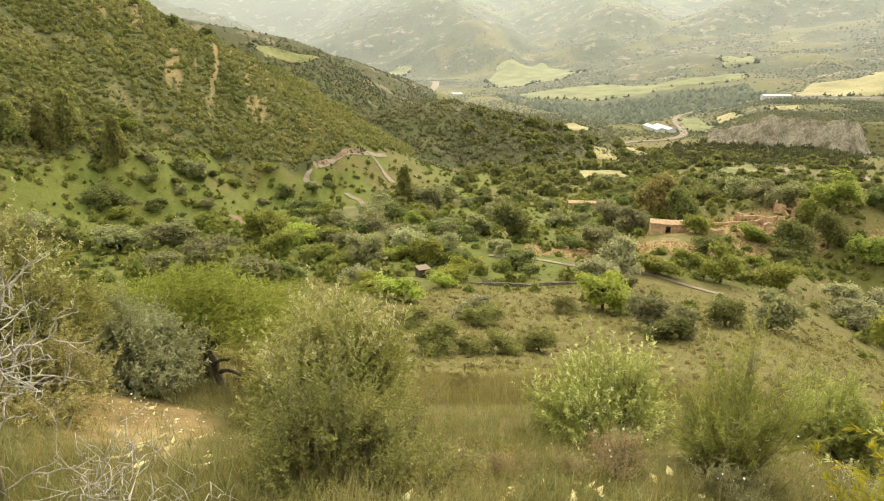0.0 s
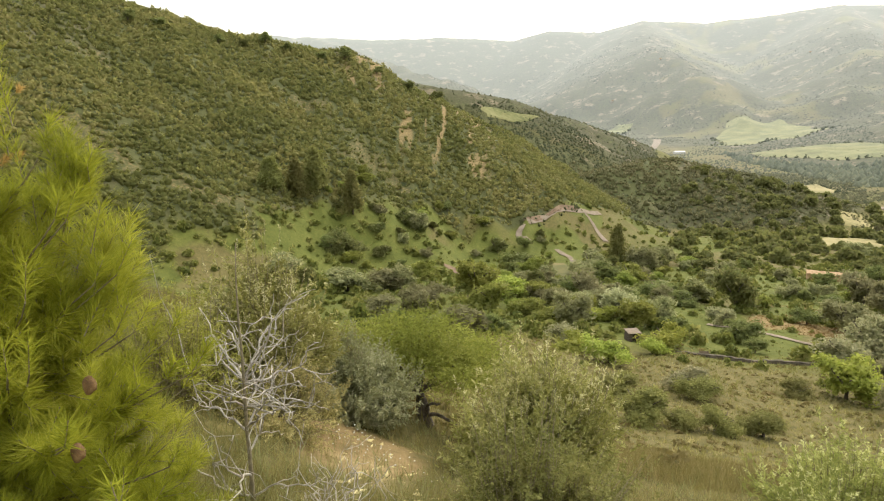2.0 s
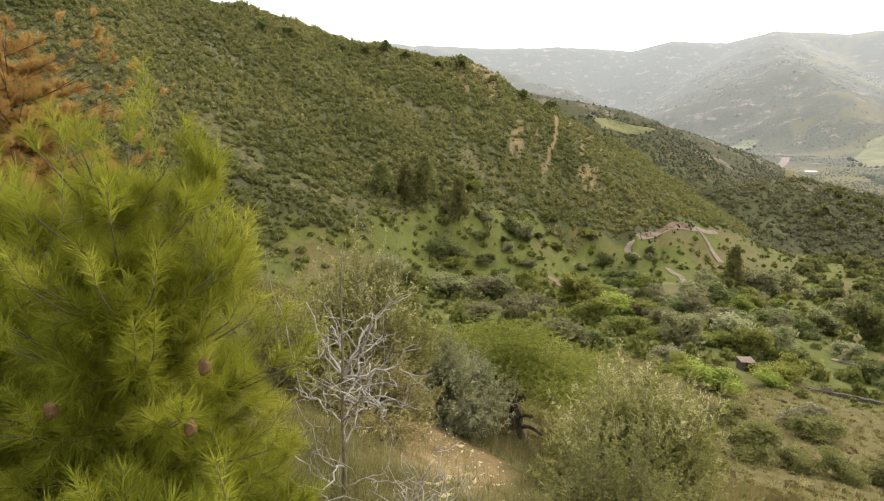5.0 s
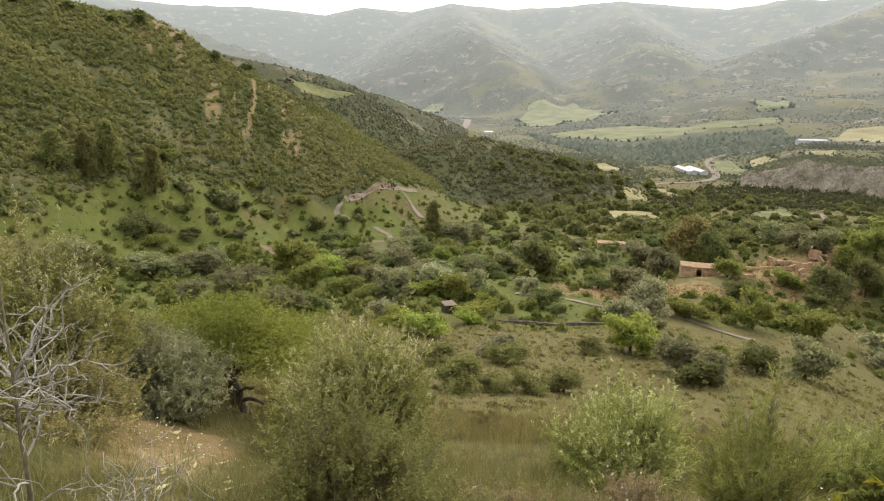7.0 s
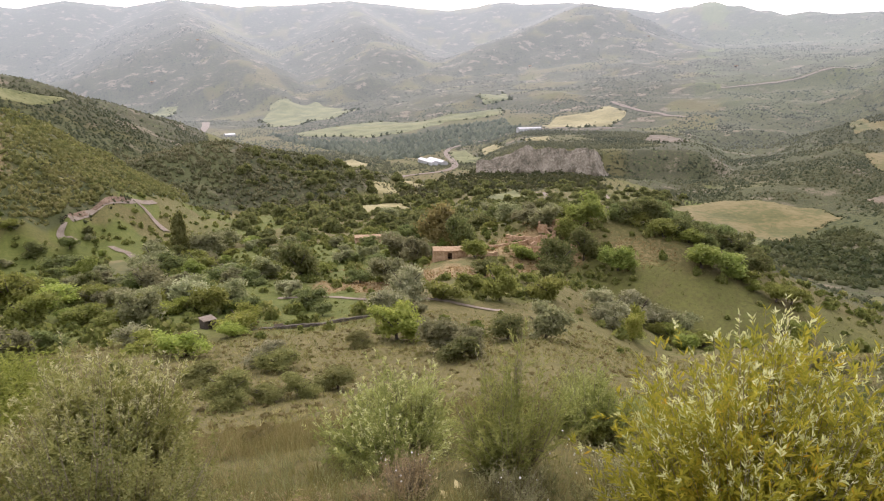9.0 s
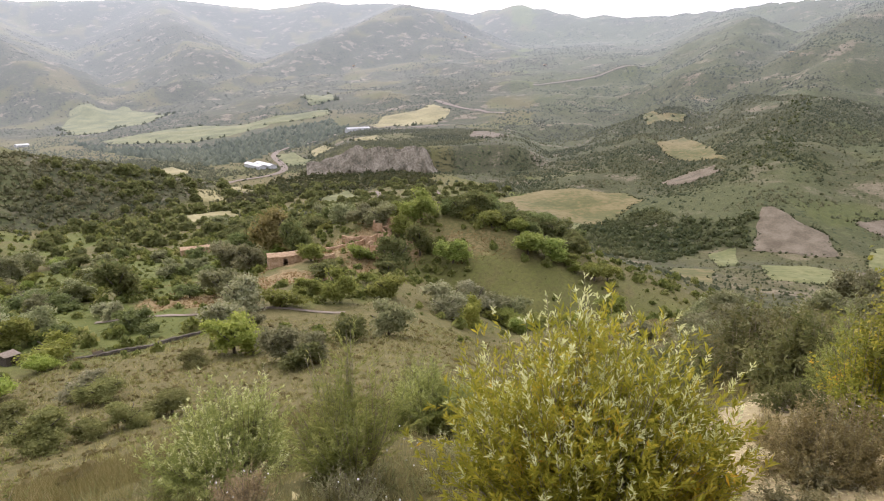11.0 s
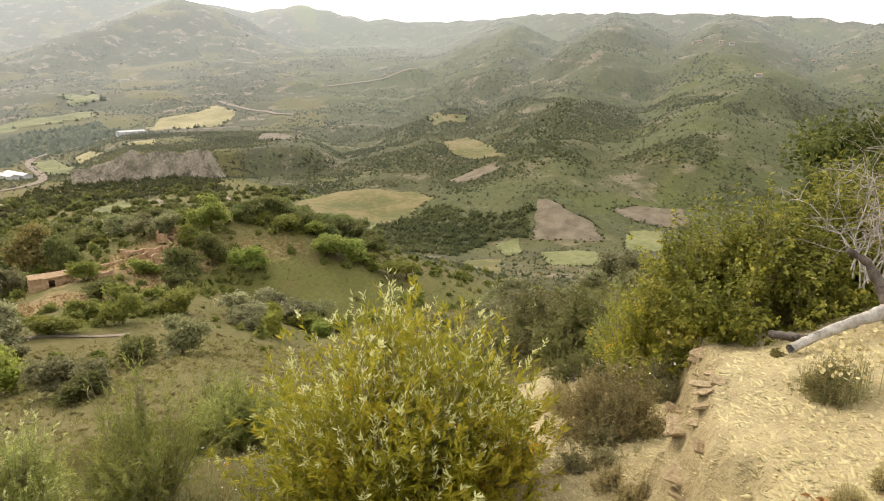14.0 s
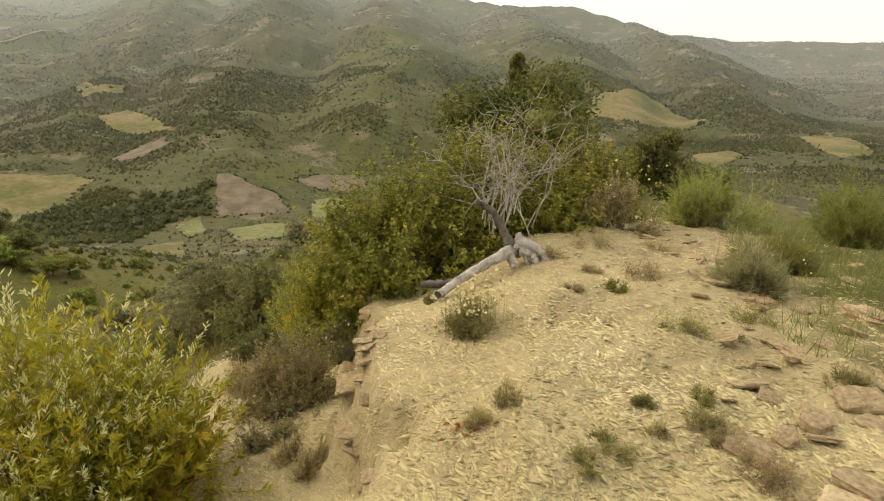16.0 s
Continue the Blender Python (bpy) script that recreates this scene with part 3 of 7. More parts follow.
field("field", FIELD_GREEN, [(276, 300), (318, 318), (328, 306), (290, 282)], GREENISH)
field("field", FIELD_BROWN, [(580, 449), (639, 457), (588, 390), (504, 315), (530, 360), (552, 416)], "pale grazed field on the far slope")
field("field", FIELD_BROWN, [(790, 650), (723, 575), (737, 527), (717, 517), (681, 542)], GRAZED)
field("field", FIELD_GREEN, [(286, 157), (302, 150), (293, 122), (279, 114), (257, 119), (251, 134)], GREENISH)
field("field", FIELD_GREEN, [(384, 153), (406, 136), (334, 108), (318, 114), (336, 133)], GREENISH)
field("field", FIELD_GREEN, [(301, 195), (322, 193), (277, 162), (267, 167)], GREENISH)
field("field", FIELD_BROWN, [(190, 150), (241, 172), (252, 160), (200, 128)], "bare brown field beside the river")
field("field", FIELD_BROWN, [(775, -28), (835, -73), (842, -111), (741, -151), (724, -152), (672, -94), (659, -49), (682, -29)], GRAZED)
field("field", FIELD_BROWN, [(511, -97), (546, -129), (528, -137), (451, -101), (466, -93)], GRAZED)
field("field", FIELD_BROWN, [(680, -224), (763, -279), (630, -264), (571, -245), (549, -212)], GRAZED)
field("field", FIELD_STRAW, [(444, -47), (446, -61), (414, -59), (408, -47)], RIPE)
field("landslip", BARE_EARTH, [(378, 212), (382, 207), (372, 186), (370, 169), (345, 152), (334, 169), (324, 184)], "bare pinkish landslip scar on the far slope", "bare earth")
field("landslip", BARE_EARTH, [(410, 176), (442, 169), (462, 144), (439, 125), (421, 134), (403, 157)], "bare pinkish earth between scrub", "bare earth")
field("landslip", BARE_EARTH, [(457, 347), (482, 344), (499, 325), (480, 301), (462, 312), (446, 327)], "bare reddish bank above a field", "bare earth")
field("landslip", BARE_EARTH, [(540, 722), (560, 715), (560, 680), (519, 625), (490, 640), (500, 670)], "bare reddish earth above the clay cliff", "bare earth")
field("earth_bank", RED_EARTH, [(-45, 235), (-42, 242.5), (-37, 255), (-30, 267), (-28, 268), (-28.6, 264), (-36, 251.5), (-41.5, 239)], "pinkish road cutting above the track", "bare earth")
field("earth_bank", RED_EARTH, [(-58.8, 174.2), (-53, 183), (-44, 176), (-33, 160), (-42.7, 163)], "reddish cut earth bank on the green slope", "bare earth")
field("earth_bank", FIELD_BROWN, [(-32, 208), (-27, 209), (-21, 190), (-16.5, 160), (-22.5, 163.7)], "dry ploughed bank below the track", "bare earth")


def cliff(name, line, tall, label):
    """An eroded clay face with upright ribs and gullies, standing before the terrace; line: its foot."""
    line = np.array(line, float)
    u, v = np.linspace(0, 1, 120), np.linspace(0, 1, 15)
    along_x, along_y = (np.interp(u, np.linspace(0, 1, len(line)), line[:, i]) for i in (0, 1))
    dx, dy = np.gradient(along_x), np.gradient(along_y)
    far = np.hypot(dx, dy)
    nx, ny = -dy / far, dx / far
    foot, top = height(along_x, along_y), tall * (.66 + .62 * fbm(u * 9, u * 0 + 3, 4)) * (.40 + .60 * smooth(0, .5, u)) * (1 - .8 * smooth(.86, 1, u))
    verts = []
    for k in v:
        rib = -folds(u * 13, u * 0 + 1.6 * k, 4) * 16 * (1 - .6 * k) + 15 + 21 * k ** 1.2
        z = foot - 6 + (top + 6) * k
        verts.append(np.column_stack([along_x + nx * rib, along_y + ny * rib, z]))
    deep = 46
    verts.append(np.column_stack([along_x + nx * deep, along_y + ny * deep, np.minimum(height(along_x + nx * deep, along_y + ny * deep), foot + top) - 1.5]))
    n = len(u)
    faces = [(r * n + i, r * n + i + 1, (r + 1) * n + i + 1, (r + 1) * n + i) for r in range(len(verts) - 1) for i in range(n - 1)]
    ob = new(name, add_mesh(name, np.concatenate(verts).tolist(), faces, GREY_CLIFF, False))
    return tagged(ob, label, "cliff", kind="structure")


cliff("cliff_face", [polar(b, 651, 0)[:2] for b in (22.5, 24.5, 26.5, 28.5, 30.5, 32.5, 33.9)], 27, "grey eroded clay cliff above the river")

TRACK = "pale gravel track across the valley"
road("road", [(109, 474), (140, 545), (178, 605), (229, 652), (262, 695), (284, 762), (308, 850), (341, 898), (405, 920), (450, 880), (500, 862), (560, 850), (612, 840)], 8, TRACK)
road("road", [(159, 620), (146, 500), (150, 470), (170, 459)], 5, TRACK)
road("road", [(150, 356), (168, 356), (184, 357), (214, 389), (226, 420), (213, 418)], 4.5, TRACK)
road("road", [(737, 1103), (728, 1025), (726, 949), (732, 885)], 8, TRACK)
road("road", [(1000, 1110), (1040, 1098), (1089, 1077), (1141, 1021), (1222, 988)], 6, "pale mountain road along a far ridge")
road("track", [(-22, 284), (-26.3, 273), (-29.7, 263), (-36.3, 252), (-42, 239), (-45.8, 229), (-44, 224.6), (-40, 224)], 2.2, "winding gravel track below the hill")
road("track", [(-31.5, 223.5), (-28, 219), (-25.2, 214.7), (-20.5, 196), (-17, 176), (-15.4, 164)], 1.9, "winding gravel track below the hill")
road("track", [(-27.5, 269), (-23.5, 265.5), (-20.1, 261.3), (-16.9, 255.8)], 2.2, "winding gravel track below the hill")
road("track", [(10, 118), (15, 116), (19, 114), (24, 110), (29, 102), (33, 97), (37, 95), (43, 91)], 1.5, "narrow gravel track under the ruins")
road("riverbed", [(-1, 1617), (-4, 1500), (-16, 1380)], 16, "pale stony riverbed in the valley")
road("riverbed", [(284, 433), (268, 401), (257, 380)], 6, "pale stony riverbed in the valley")


# ---- vegetation tools ----
def part(name, verts, faces, mat, parent=None, label="", smooth_faces=True):
    """One mesh object, under a thing where one is given."""
    ob = new(name, add_mesh(name, verts, faces, mat, smooth_faces))
    if parent is not None:
        ob.parent = parent
    return tagged(ob, label)


def swift_mesh(name, verts, tris, mat):
    """A mesh from arrays of corners and triangles or quads."""
    me = bpy.data.meshes.new(name)
    verts, tris = np.asarray(verts, np.float32), np.asarray(tris, np.int32)
    k = tris.shape[1]
    me.vertices.add(len(verts))
    me.vertices.foreach_set("co", verts.ravel())
    me.loops.add(tris.size)
    me.loops.foreach_set("vertex_index", tris.ravel())
    me.polygons.add(len(tris))
    me.polygons.foreach_set("loop_start", np.arange(0, tris.size, k, dtype=np.int32))
    me.update(calc_edges=True)
    me.materials.append(mat)
    return me


def ico(level):
    bm = bmesh.new()
    bmesh.ops.create_icosphere(bm, subdivisions=level, radius=1)
    v, f = np.array([p.co[:] for p in bm.verts]), np.array([[q.index for q in p.verts] for p in bm.faces])
    bm.free()
    return v, f


ICO1, ICO2 = ico(1), ico(2)


def lump(rng, level=2, rough=0.35):
    """A ragged clump of foliage, about one across its radius."""
    v, f = ICO1 if level == 1 else ICO2
    v = v * (1 + rough * (rng.rand(len(v), 1) - .5) * 2)
    v = v * (1, 1, .8)
    return v, f


def rotation(rng, n):
    """n random turns, as 3 x 3 matrices."""
    q = rng.randn(n, 4)
    q /= np.linalg.norm(q, axis=1)[:, None]
    w, x, y, z = q.T
    return np.stack([np.stack([1 - 2 * (y * y + z * z), 2 * (x * y - z * w), 2 * (x * z + y * w)], -1), np.stack([2 * (x * y + z * w), 1 - 2 * (x * x + z * z), 2 * (y * z - x * w)], -1),
                     np.stack([2 * (x * z - y * w), 2 * (y * z + x * w), 1 - 2 * (x * x + y * y)], -1)], 1)


def tuft_cards(rng, centres, size, aspect=1.0):
    """Small bent leaf sprays, two triangles each, at the given places."""
    n = len(centres)
    base = np.array([(-.5, 0, 0), (0, -.5 * aspect, .12), (.5, 0, 0), (0, .5 * aspect, .12)])
    s = size * (.6 + .8 * rng.rand(n, 1, 1))
    v = np.einsum("nij,kj->nki", rotation(rng, n), base) * s + centres[:, None]
    i = np.arange(n)[:, None] * 4
    return v.reshape(-1, 3), np.concatenate([i + (0, 1, 2), i + (0, 2, 3)])


def joined(pieces):
    verts, tris, at = [], [], 0
    for v, f in pieces:
        verts.append(v)
        tris.append(f + at)
        at += len(v)
    return np.concatenate(verts), np.concatenate(tris)


def shrub_shape(seed, cards=26, lumps=2, level=1):
    """A low scrub bush, about 1 m across, standing on the ground."""
    rng = np.random.RandomState(seed)
    out = []
    for k in range(lumps):
        v, f = lump(rng, level, .38)
        r = .34 if k == 0 else .24
        out.append((v * r + (.5 * (rng.rand() - .5) * (k > 0), .5 * (rng.rand() - .5) * (k > 0), r * .62), f))
    if cards:
        a = rng.randn(cards, 3)
        a /= np.linalg.norm(a, axis=1)[:, None]
        a[:, 2] = np.abs(a[:, 2])
        out.append(tuft_cards(rng, a * (.46, .46, .5) * (.6 + .5 * rng.rand(cards, 1)) + (0, 0, .2), .30, .8))
    return joined(out)


def scatter(name, x, y, size, shapes, mat, seed, label, category, sink=.12, tall=1.0):
    """Many bushes as one uncounted growth."""
    rng = np.random.RandomState(seed)
    z = surface(x, y)
    verts, tris, at = [], [], 0
    pick = rng.randint(len(shapes), size=len(x))
    for k, (v, f) in enumerate(shapes):
        who = np.nonzero(pick == k)[0]
        n = len(who)
        if not n:
            continue
        a = rng.rand(n) * 6.283
        ca, sa, s = np.cos(a)[:, None], np.sin(a)[:, None], size[who][:, None]
        up = s * tall * (.7 + .6 * rng.rand(n, 1))
        vx, vy, vz = v[:, 0][None], v[:, 1][None], v[:, 2][None]
        p = np.stack([(vx * ca - vy * sa) * s + x[who][:, None], (vx * sa + vy * ca) * s + y[who][:, None], (vz - sink) * up + z[who][:, None]], -1)
        verts.append(p.reshape(-1, 3))
        tris.append((f[None] + (np.arange(n) * len(v))[:, None, None] + at).reshape(-1, 3))
        at += n * len(v)
    me = swift_mesh(name, np.concatenate(verts), np.concatenate(tris), mat)
    return tagged(new(name, me), label, category, kind="stuff")


def clear_of_fields(x, y):
    """Which places lie on no field and no track."""
    keep = np.ones(len(x), bool)
    for c in CLEARED:
        inside = np.zeros(len(x), bool)
        near = (x > c[:, 0].min()) & (x < c[:, 0].max()) & (y > c[:, 1].min()) & (y < c[:, 1].max())
        if not near.any():
            continue
        for (x0, y0), (x1, y1) in zip(c, np.roll(c, -1, 0)):
            cross = ((y0 > y) != (y1 > y)) & (x < (x1 - x0) * (y - y0) / (y1 - y0 + 1e-9) + x0)
            inside ^= cross
        keep &= ~inside
    return keep


def wild(rng, n, b0, b1, d0, d1, even=False):
    """Random places between two bearings and two distances; even: as many near as far."""
    b = np.radians(b0 + (b1 - b0) * rng.rand(n))
    d = d0 * (d1 / d0) ** rng.rand(n) if even else np.sqrt(d0 ** 2 + (d1 ** 2 - d0 ** 2) * rng.rand(n))
    return d * np.sin(b), d * np.cos(b)


# ---- scrub on the hills ----
SHRUBS = [shrub_shape(s, 8, 1) for s in range(8)]
LEAFY = [shrub_shape(10 + s, 64, 2, 1) for s in range(6)]


def tent(seed):
    """A far shrub: six uneven sides up to an off-centre top."""
    rng = np.random.RandomState(seed)
    a = np.arange(6) * math.pi / 3 + .5 * rng.rand(6)
    r = .38 + .22 * rng.rand(6)
    v = np.concatenate([np.stack([np.cos(a) * r, np.sin(a) * r, .10 * rng.rand(6)], 1), [(.16 * rng.randn(), .16 * rng.randn(), .62)]])
    return v, np.array([(k, (k + 1) % 6, 6) for k in range(6)])


TENTS = [tent(s) for s in range(20, 28)]

rng = np.random.RandomState(11)
x, y = wild(rng, 72000, -68, -2, 120, 400)
c = cover_at(x, y)
keep = (rng.rand(len(x)) < c[:, 2] * (.95 - 1.3 * c[:, 3])) & clear_of_fields(x, y) & (np.hypot(x, y) < 390)
x, y = x[keep][:42000], y[keep][:42000]
scatter("hill_scrub", x, y, 1.2 + 2.4 * rng.rand(len(x)) ** 2.4, SHRUBS, SCRUB_LEAF, 1, "dense dark green scrub covering the steep hillside", "scrub")

x, y = wild(rng, 33000, -62, 100, 45, 420)
d, bearing = np.hypot(x, y), np.degrees(np.arctan2(x, y))
c = cover_at(x, y)
thick = (.25 + .75 * smooth(.40, .60, fbm(x / 22 + 5, y / 22))) * smooth(60, 105, d) * (1 - .6 * smooth(230, 330, d) * (bearing < 3)) + .03
thick = np.maximum(thick, .8 * smooth(82, 96, d) * (1 - smooth(150, 215, d)) * smooth(-48, -38, bearing) * (1 - smooth(2, 12, bearing)) * smooth(.36, .5, fbm(x / 14, y / 14 + 8)))
thick = np.maximum(thick, np.where(bearing < -26, .45, .6 * smooth(.38, .52, fbm(x / 11, y / 11 + 3))) * (bearing < -3) * smooth(85, 110, d))
thick = np.maximum(thick, .55 * (bearing > 56) * (.3 + .7 * smooth(.4, .5, fbm(x / 15, y / 15))))
thick = np.where((bearing > 37) & (bearing < 52) & (d > 60) & (d < 165), .16 * thick, thick)
keep = (rng.rand(len(x)) < thick * np.where(bearing > 16, .85, 1)) & ((bearing < 46) | (d < 240)) & (rng.rand(len(x)) > 1.1 * c[:, 3]) & clear_of_fields(x, y) & (c[:, 2] < .5)
x, y = x[keep], y[keep]
scatter("meadow_scrub", x, y, (.8 + 2.1 * rng.rand(len(x)) ** 2), LEAFY, MEADOW_LEAF, 2, "scattered green bushes over the grassy slope", "scrub")

x, y = wild(rng, 190000, -30, 118, 200, 950)
d, bearing = np.hypot(x, y), np.degrees(np.arctan2(x, y))
c = cover_at(x, y)
thick = np.where(c[:, 2] > .3, .10 + .9 * smooth(.40, .54, fbm(x / 62, y / 62, 5)), .06 + .7 * smooth(.45, .58, fbm(x / 60, y / 60, 5)))
keep = (rng.rand(len(x)) < thick) & clear_of_fields(x, y) & ((d > 330) | (bearing > 46))
x, y = x[keep], y[keep]
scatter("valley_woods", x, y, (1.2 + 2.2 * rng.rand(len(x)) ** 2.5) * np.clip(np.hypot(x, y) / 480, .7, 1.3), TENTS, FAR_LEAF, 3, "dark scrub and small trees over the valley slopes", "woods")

x, y = wild(rng, 110000, -32, 118, 900, 3200, True)
thick = .06 + .94 * smooth(.40, .56, fbm(x / 110, y / 110, 5))
keep = (rng.rand(len(x)) < thick) & clear_of_fields(x, y)
x, y = x[keep], y[keep]
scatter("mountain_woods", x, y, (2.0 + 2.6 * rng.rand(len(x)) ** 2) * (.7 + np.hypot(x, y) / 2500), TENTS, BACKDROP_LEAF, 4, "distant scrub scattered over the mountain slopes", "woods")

rim_rng = np.random.RandomState(401)
edge_x, edge_y, edge_size = [], [], []
for rim in RIMS:
    far = np.hypot(*rim.mean(0))
    if far < 230:
        continue
    size = far / 170
    for a, b in zip(rim, np.roll(rim, -1, 0)):
        n = 1 + int(np.hypot(*(b - a)) / (size * 1.5))
        k = rim_rng.rand(n, 1)
        p = a + (b - a) * k + rim_rng.randn(n, 2) * size * .55
        keep = fbm(p[:, 0] / (size * 9), p[:, 1] / (size * 9)) > .45
        edge_x.append(p[keep, 0])
        edge_y.append(p[keep, 1])
        edge_size.append(size * (.5 + .8 * rim_rng.rand(keep.sum()) ** 2))
    inner = rim.mean(0) + (rim[rim_rng.randint(len(rim), size=14)] - rim.mean(0)) * rim_rng.rand(14, 1) ** .5
    edge_x.append(inner[:, 0])
    edge_y.append(inner[:, 1])
    edge_size.append(size * (.3 + .4 * rim_rng.rand(14)))
scatter("field_edge_bushes", np.concatenate(edge_x), np.concatenate(edge_y), np.concatenate(edge_size), SHRUBS, FAR_LEAF, 402, "dark bushes and small trees along the field edges", "bushes")


def inside_of(x, y, corners):
    """Which places lie within a patch of land."""
    c, inside = np.array(corners, float), np.zeros(len(x), bool)
    for (x0, y0), (x1, y1) in zip(c, np.roll(c, -1, 0)):
        inside ^= ((y0 > y) != (y1 > y)) & (x < (x1 - x0) * (y - y0) / (y1 - y0 + 1e-9) + x0)
    return inside


def wood(name, corners, each, size, mat, seed, label, shapes=SHRUBS, tall=1.0):
    """A wood that fills a patch of land, one tree for every so many square metres."""
    c, rng = np.array(corners, float), np.random.RandomState(seed)
    lo, hi = c.min(0) - 12, c.max(0) + 12
    n = int(np.prod(hi - lo) / each)
    x, y = lo[0] + (hi[0] - lo[0]) * rng.rand(n), lo[1] + (hi[1] - lo[1]) * rng.rand(n)
    drift = 30 * (fbm(x / 40, y / 40) - .5)
    keep = inside_of(x + drift, y - drift, c) & clear_of_fields(x, y)
    x, y = x[keep], y[keep]
    return scatter(name, x, y, size[0] + (size[1] - size[0]) * rng.rand(len(x)) ** 1.8, shapes, mat, seed, label, "woods", tall=tall)


GULLY_LEAF = leaf_material("gully_wood_leaf", [(0, (0.062, 0.072, 0.028)), (.5, (0.098, 0.104, 0.039)), (1, (0.149, 0.142, 0.061))], .8, .4, .02)
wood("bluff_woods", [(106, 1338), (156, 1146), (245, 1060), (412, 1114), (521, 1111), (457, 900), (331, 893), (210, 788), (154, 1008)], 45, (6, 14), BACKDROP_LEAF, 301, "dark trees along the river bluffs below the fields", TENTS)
wood("river_woods", [(109, 412), (190, 560), (262, 640), (330, 618), (350, 520), (291, 423), (252, 451), (159, 428)], 26, (3, 8), GULLY_LEAF, 302, "dark green trees crowding the river bank below the cliff")
wood("spur_foot_woods", [(297, 292), (374, 298), (353, 218), (369, 211), (326, 187), (317, 205), (250, 190), (255, 255)], 12, (3, 7.5), GULLY_LEAF, 303, "dark green wood on the low spur across the river")
wood("gully_woods", [(846, 440), (858, 415), (560, 290), (472, 250), (455, 280), (517, 310)], 60, (2.5, 6), GULLY_LEAF, 304, "dark green trees down a gully of the far slope")

WOOD_LEAF = leaf_material("wooded_spur_leaf", [(0, (0.122, 0.134, 0.058)), (.45, (0.192, 0.198, 0.086)), (1, (0.282, 0.269, 0.128))], .7, .4, .03)
x, y = wild(rng, 7000, -9, 16, 350, 580)
keep = crest(x, y, WOODED_SPUR, 0.36, 12) + (fbm(x / 24, y / 24) - .5) * 26 + (rng.rand(len(x)) - .5) * 14 > -64
x, y = x[keep], y[keep]
scatter("spur_woods", x, y, 1.6 + 3.4 * rng.rand(len(x)) ** 1.6, SHRUBS, WOOD_LEAF, 5, "dark pine wood and scrub covering the low spur", "woods", tall=1.05)


# ---- the trees of the valley ----
OLIVE_CROWN = leaf_material("olive_crown", [(0, (0.209, 0.217, 0.097)), (.5, (0.301, 0.298, 0.138)), (1, (0.430, 0.409, 0.221))], .7, .58, 3.5)
CAROB_CROWN = leaf_material("carob_crown", [(0, (0.141, 0.162, 0.051)), (.5, (0.203, 0.222, 0.073)), (1, (0.299, 0.301, 0.109))], .6, .58, 3.5)
SILVER_CROWN = leaf_material("silver_crown", [(0, (0.269, 0.275, 0.128)), (.5, (0.397, 0.390, 0.205)), (1, (0.563, 0.544, 0.326))], .7, .58, 3.5)
GREEN_CROWN = leaf_material("green_crown", [(0, (0.186, 0.218, 0.046)), (.5, (0.282, 0.307, 0.070)), (1, (0.410, 0.416, 0.115))], .6, .58, 3.5)
BRIGHT_CROWN = leaf_material("bright_crown", [(0, (0.243, 0.282, 0.049)), (.5, (0.384, 0.416, 0.087)), (1, (0.550, 0.557, 0.147))], .6, .58, 3.5)
TALL_CROWN = leaf_material("tall_crown", [(0, (0.192, 0.179, 0.059)), (.5, (0.314, 0.275, 0.090)), (1, (0.461, 0.397, 0.147))], .6, .58, 3.5)
PINE_CROWN = leaf_material("pine_crown", [(0, (0.166, 0.173, 0.054)), (.5, (0.250, 0.250, 0.079)), (1, (0.352, 0.339, 0.122))], .6, .58, 3.5)
BUSH_CROWN = leaf_material("field_bush_crown", [(0, (0.166, 0.173, 0.054)), (.5, (0.262, 0.256, 0.084)), (1, (0.397, 0.371, 0.141))], .7, .58, 3.5)
BARK = plain_material("bark", [(0, (.045, .035, .026)), (.5, (.10, .08, .06)), (1, (.18, .15, .115))], 9.0, .9, .6, .02)


def thing(name, label, category, group="", at=None):
    """An empty at the base of a thing, to hold its parts."""
    ob = new(name)
    ob.empty_display_size = 0.1
    if at is not None:
        ob.location = at
    return tagged(ob, label, category, group)


def tubes(paths, radii, sides=5):
    """Tapered limbs along paths: arrays of points and of radii."""
    verts, tris, at = [], [], 0
    for p, r in zip(paths, radii):
        p, r = np.asarray(p, float), np.asarray(r, float)
        way = np.gradient(p, axis=0)
        way /= np.maximum(np.linalg.norm(way, axis=1)[:, None], 1e-9)
        side = np.cross(way, (.31, .17, .93) if abs(way[0, 2]) < .9 else (1, 0, 0))
        side /= np.maximum(np.linalg.norm(side, axis=1)[:, None], 1e-9)
        other = np.cross(way, side)
        a = np.arange(sides) * 2 * math.pi / sides
        ring = p[:, None] + r[:, None, None] * (np.cos(a)[None, :, None] * side[:, None] + np.sin(a)[None, :, None] * other[:, None])
        n = len(p)
        verts.append(ring.reshape(-1, 3))
        i = (np.arange(n - 1)[:, None] * sides + np.arange(sides)).ravel() + at
        j = (np.arange(n - 1)[:, None] * sides + np.roll(np.arange(sides), -1)).ravel() + at
        tris += [np.stack([i, j, j + sides], 1), np.stack([i, j + sides, i + sides], 1)]
        tris.append(at + (n - 1) * sides + np.array([(0, k, k + 1) for k in range(1, sides - 1)]))
        at += n * sides
    return np.concatenate(verts), np.concatenate(tris)


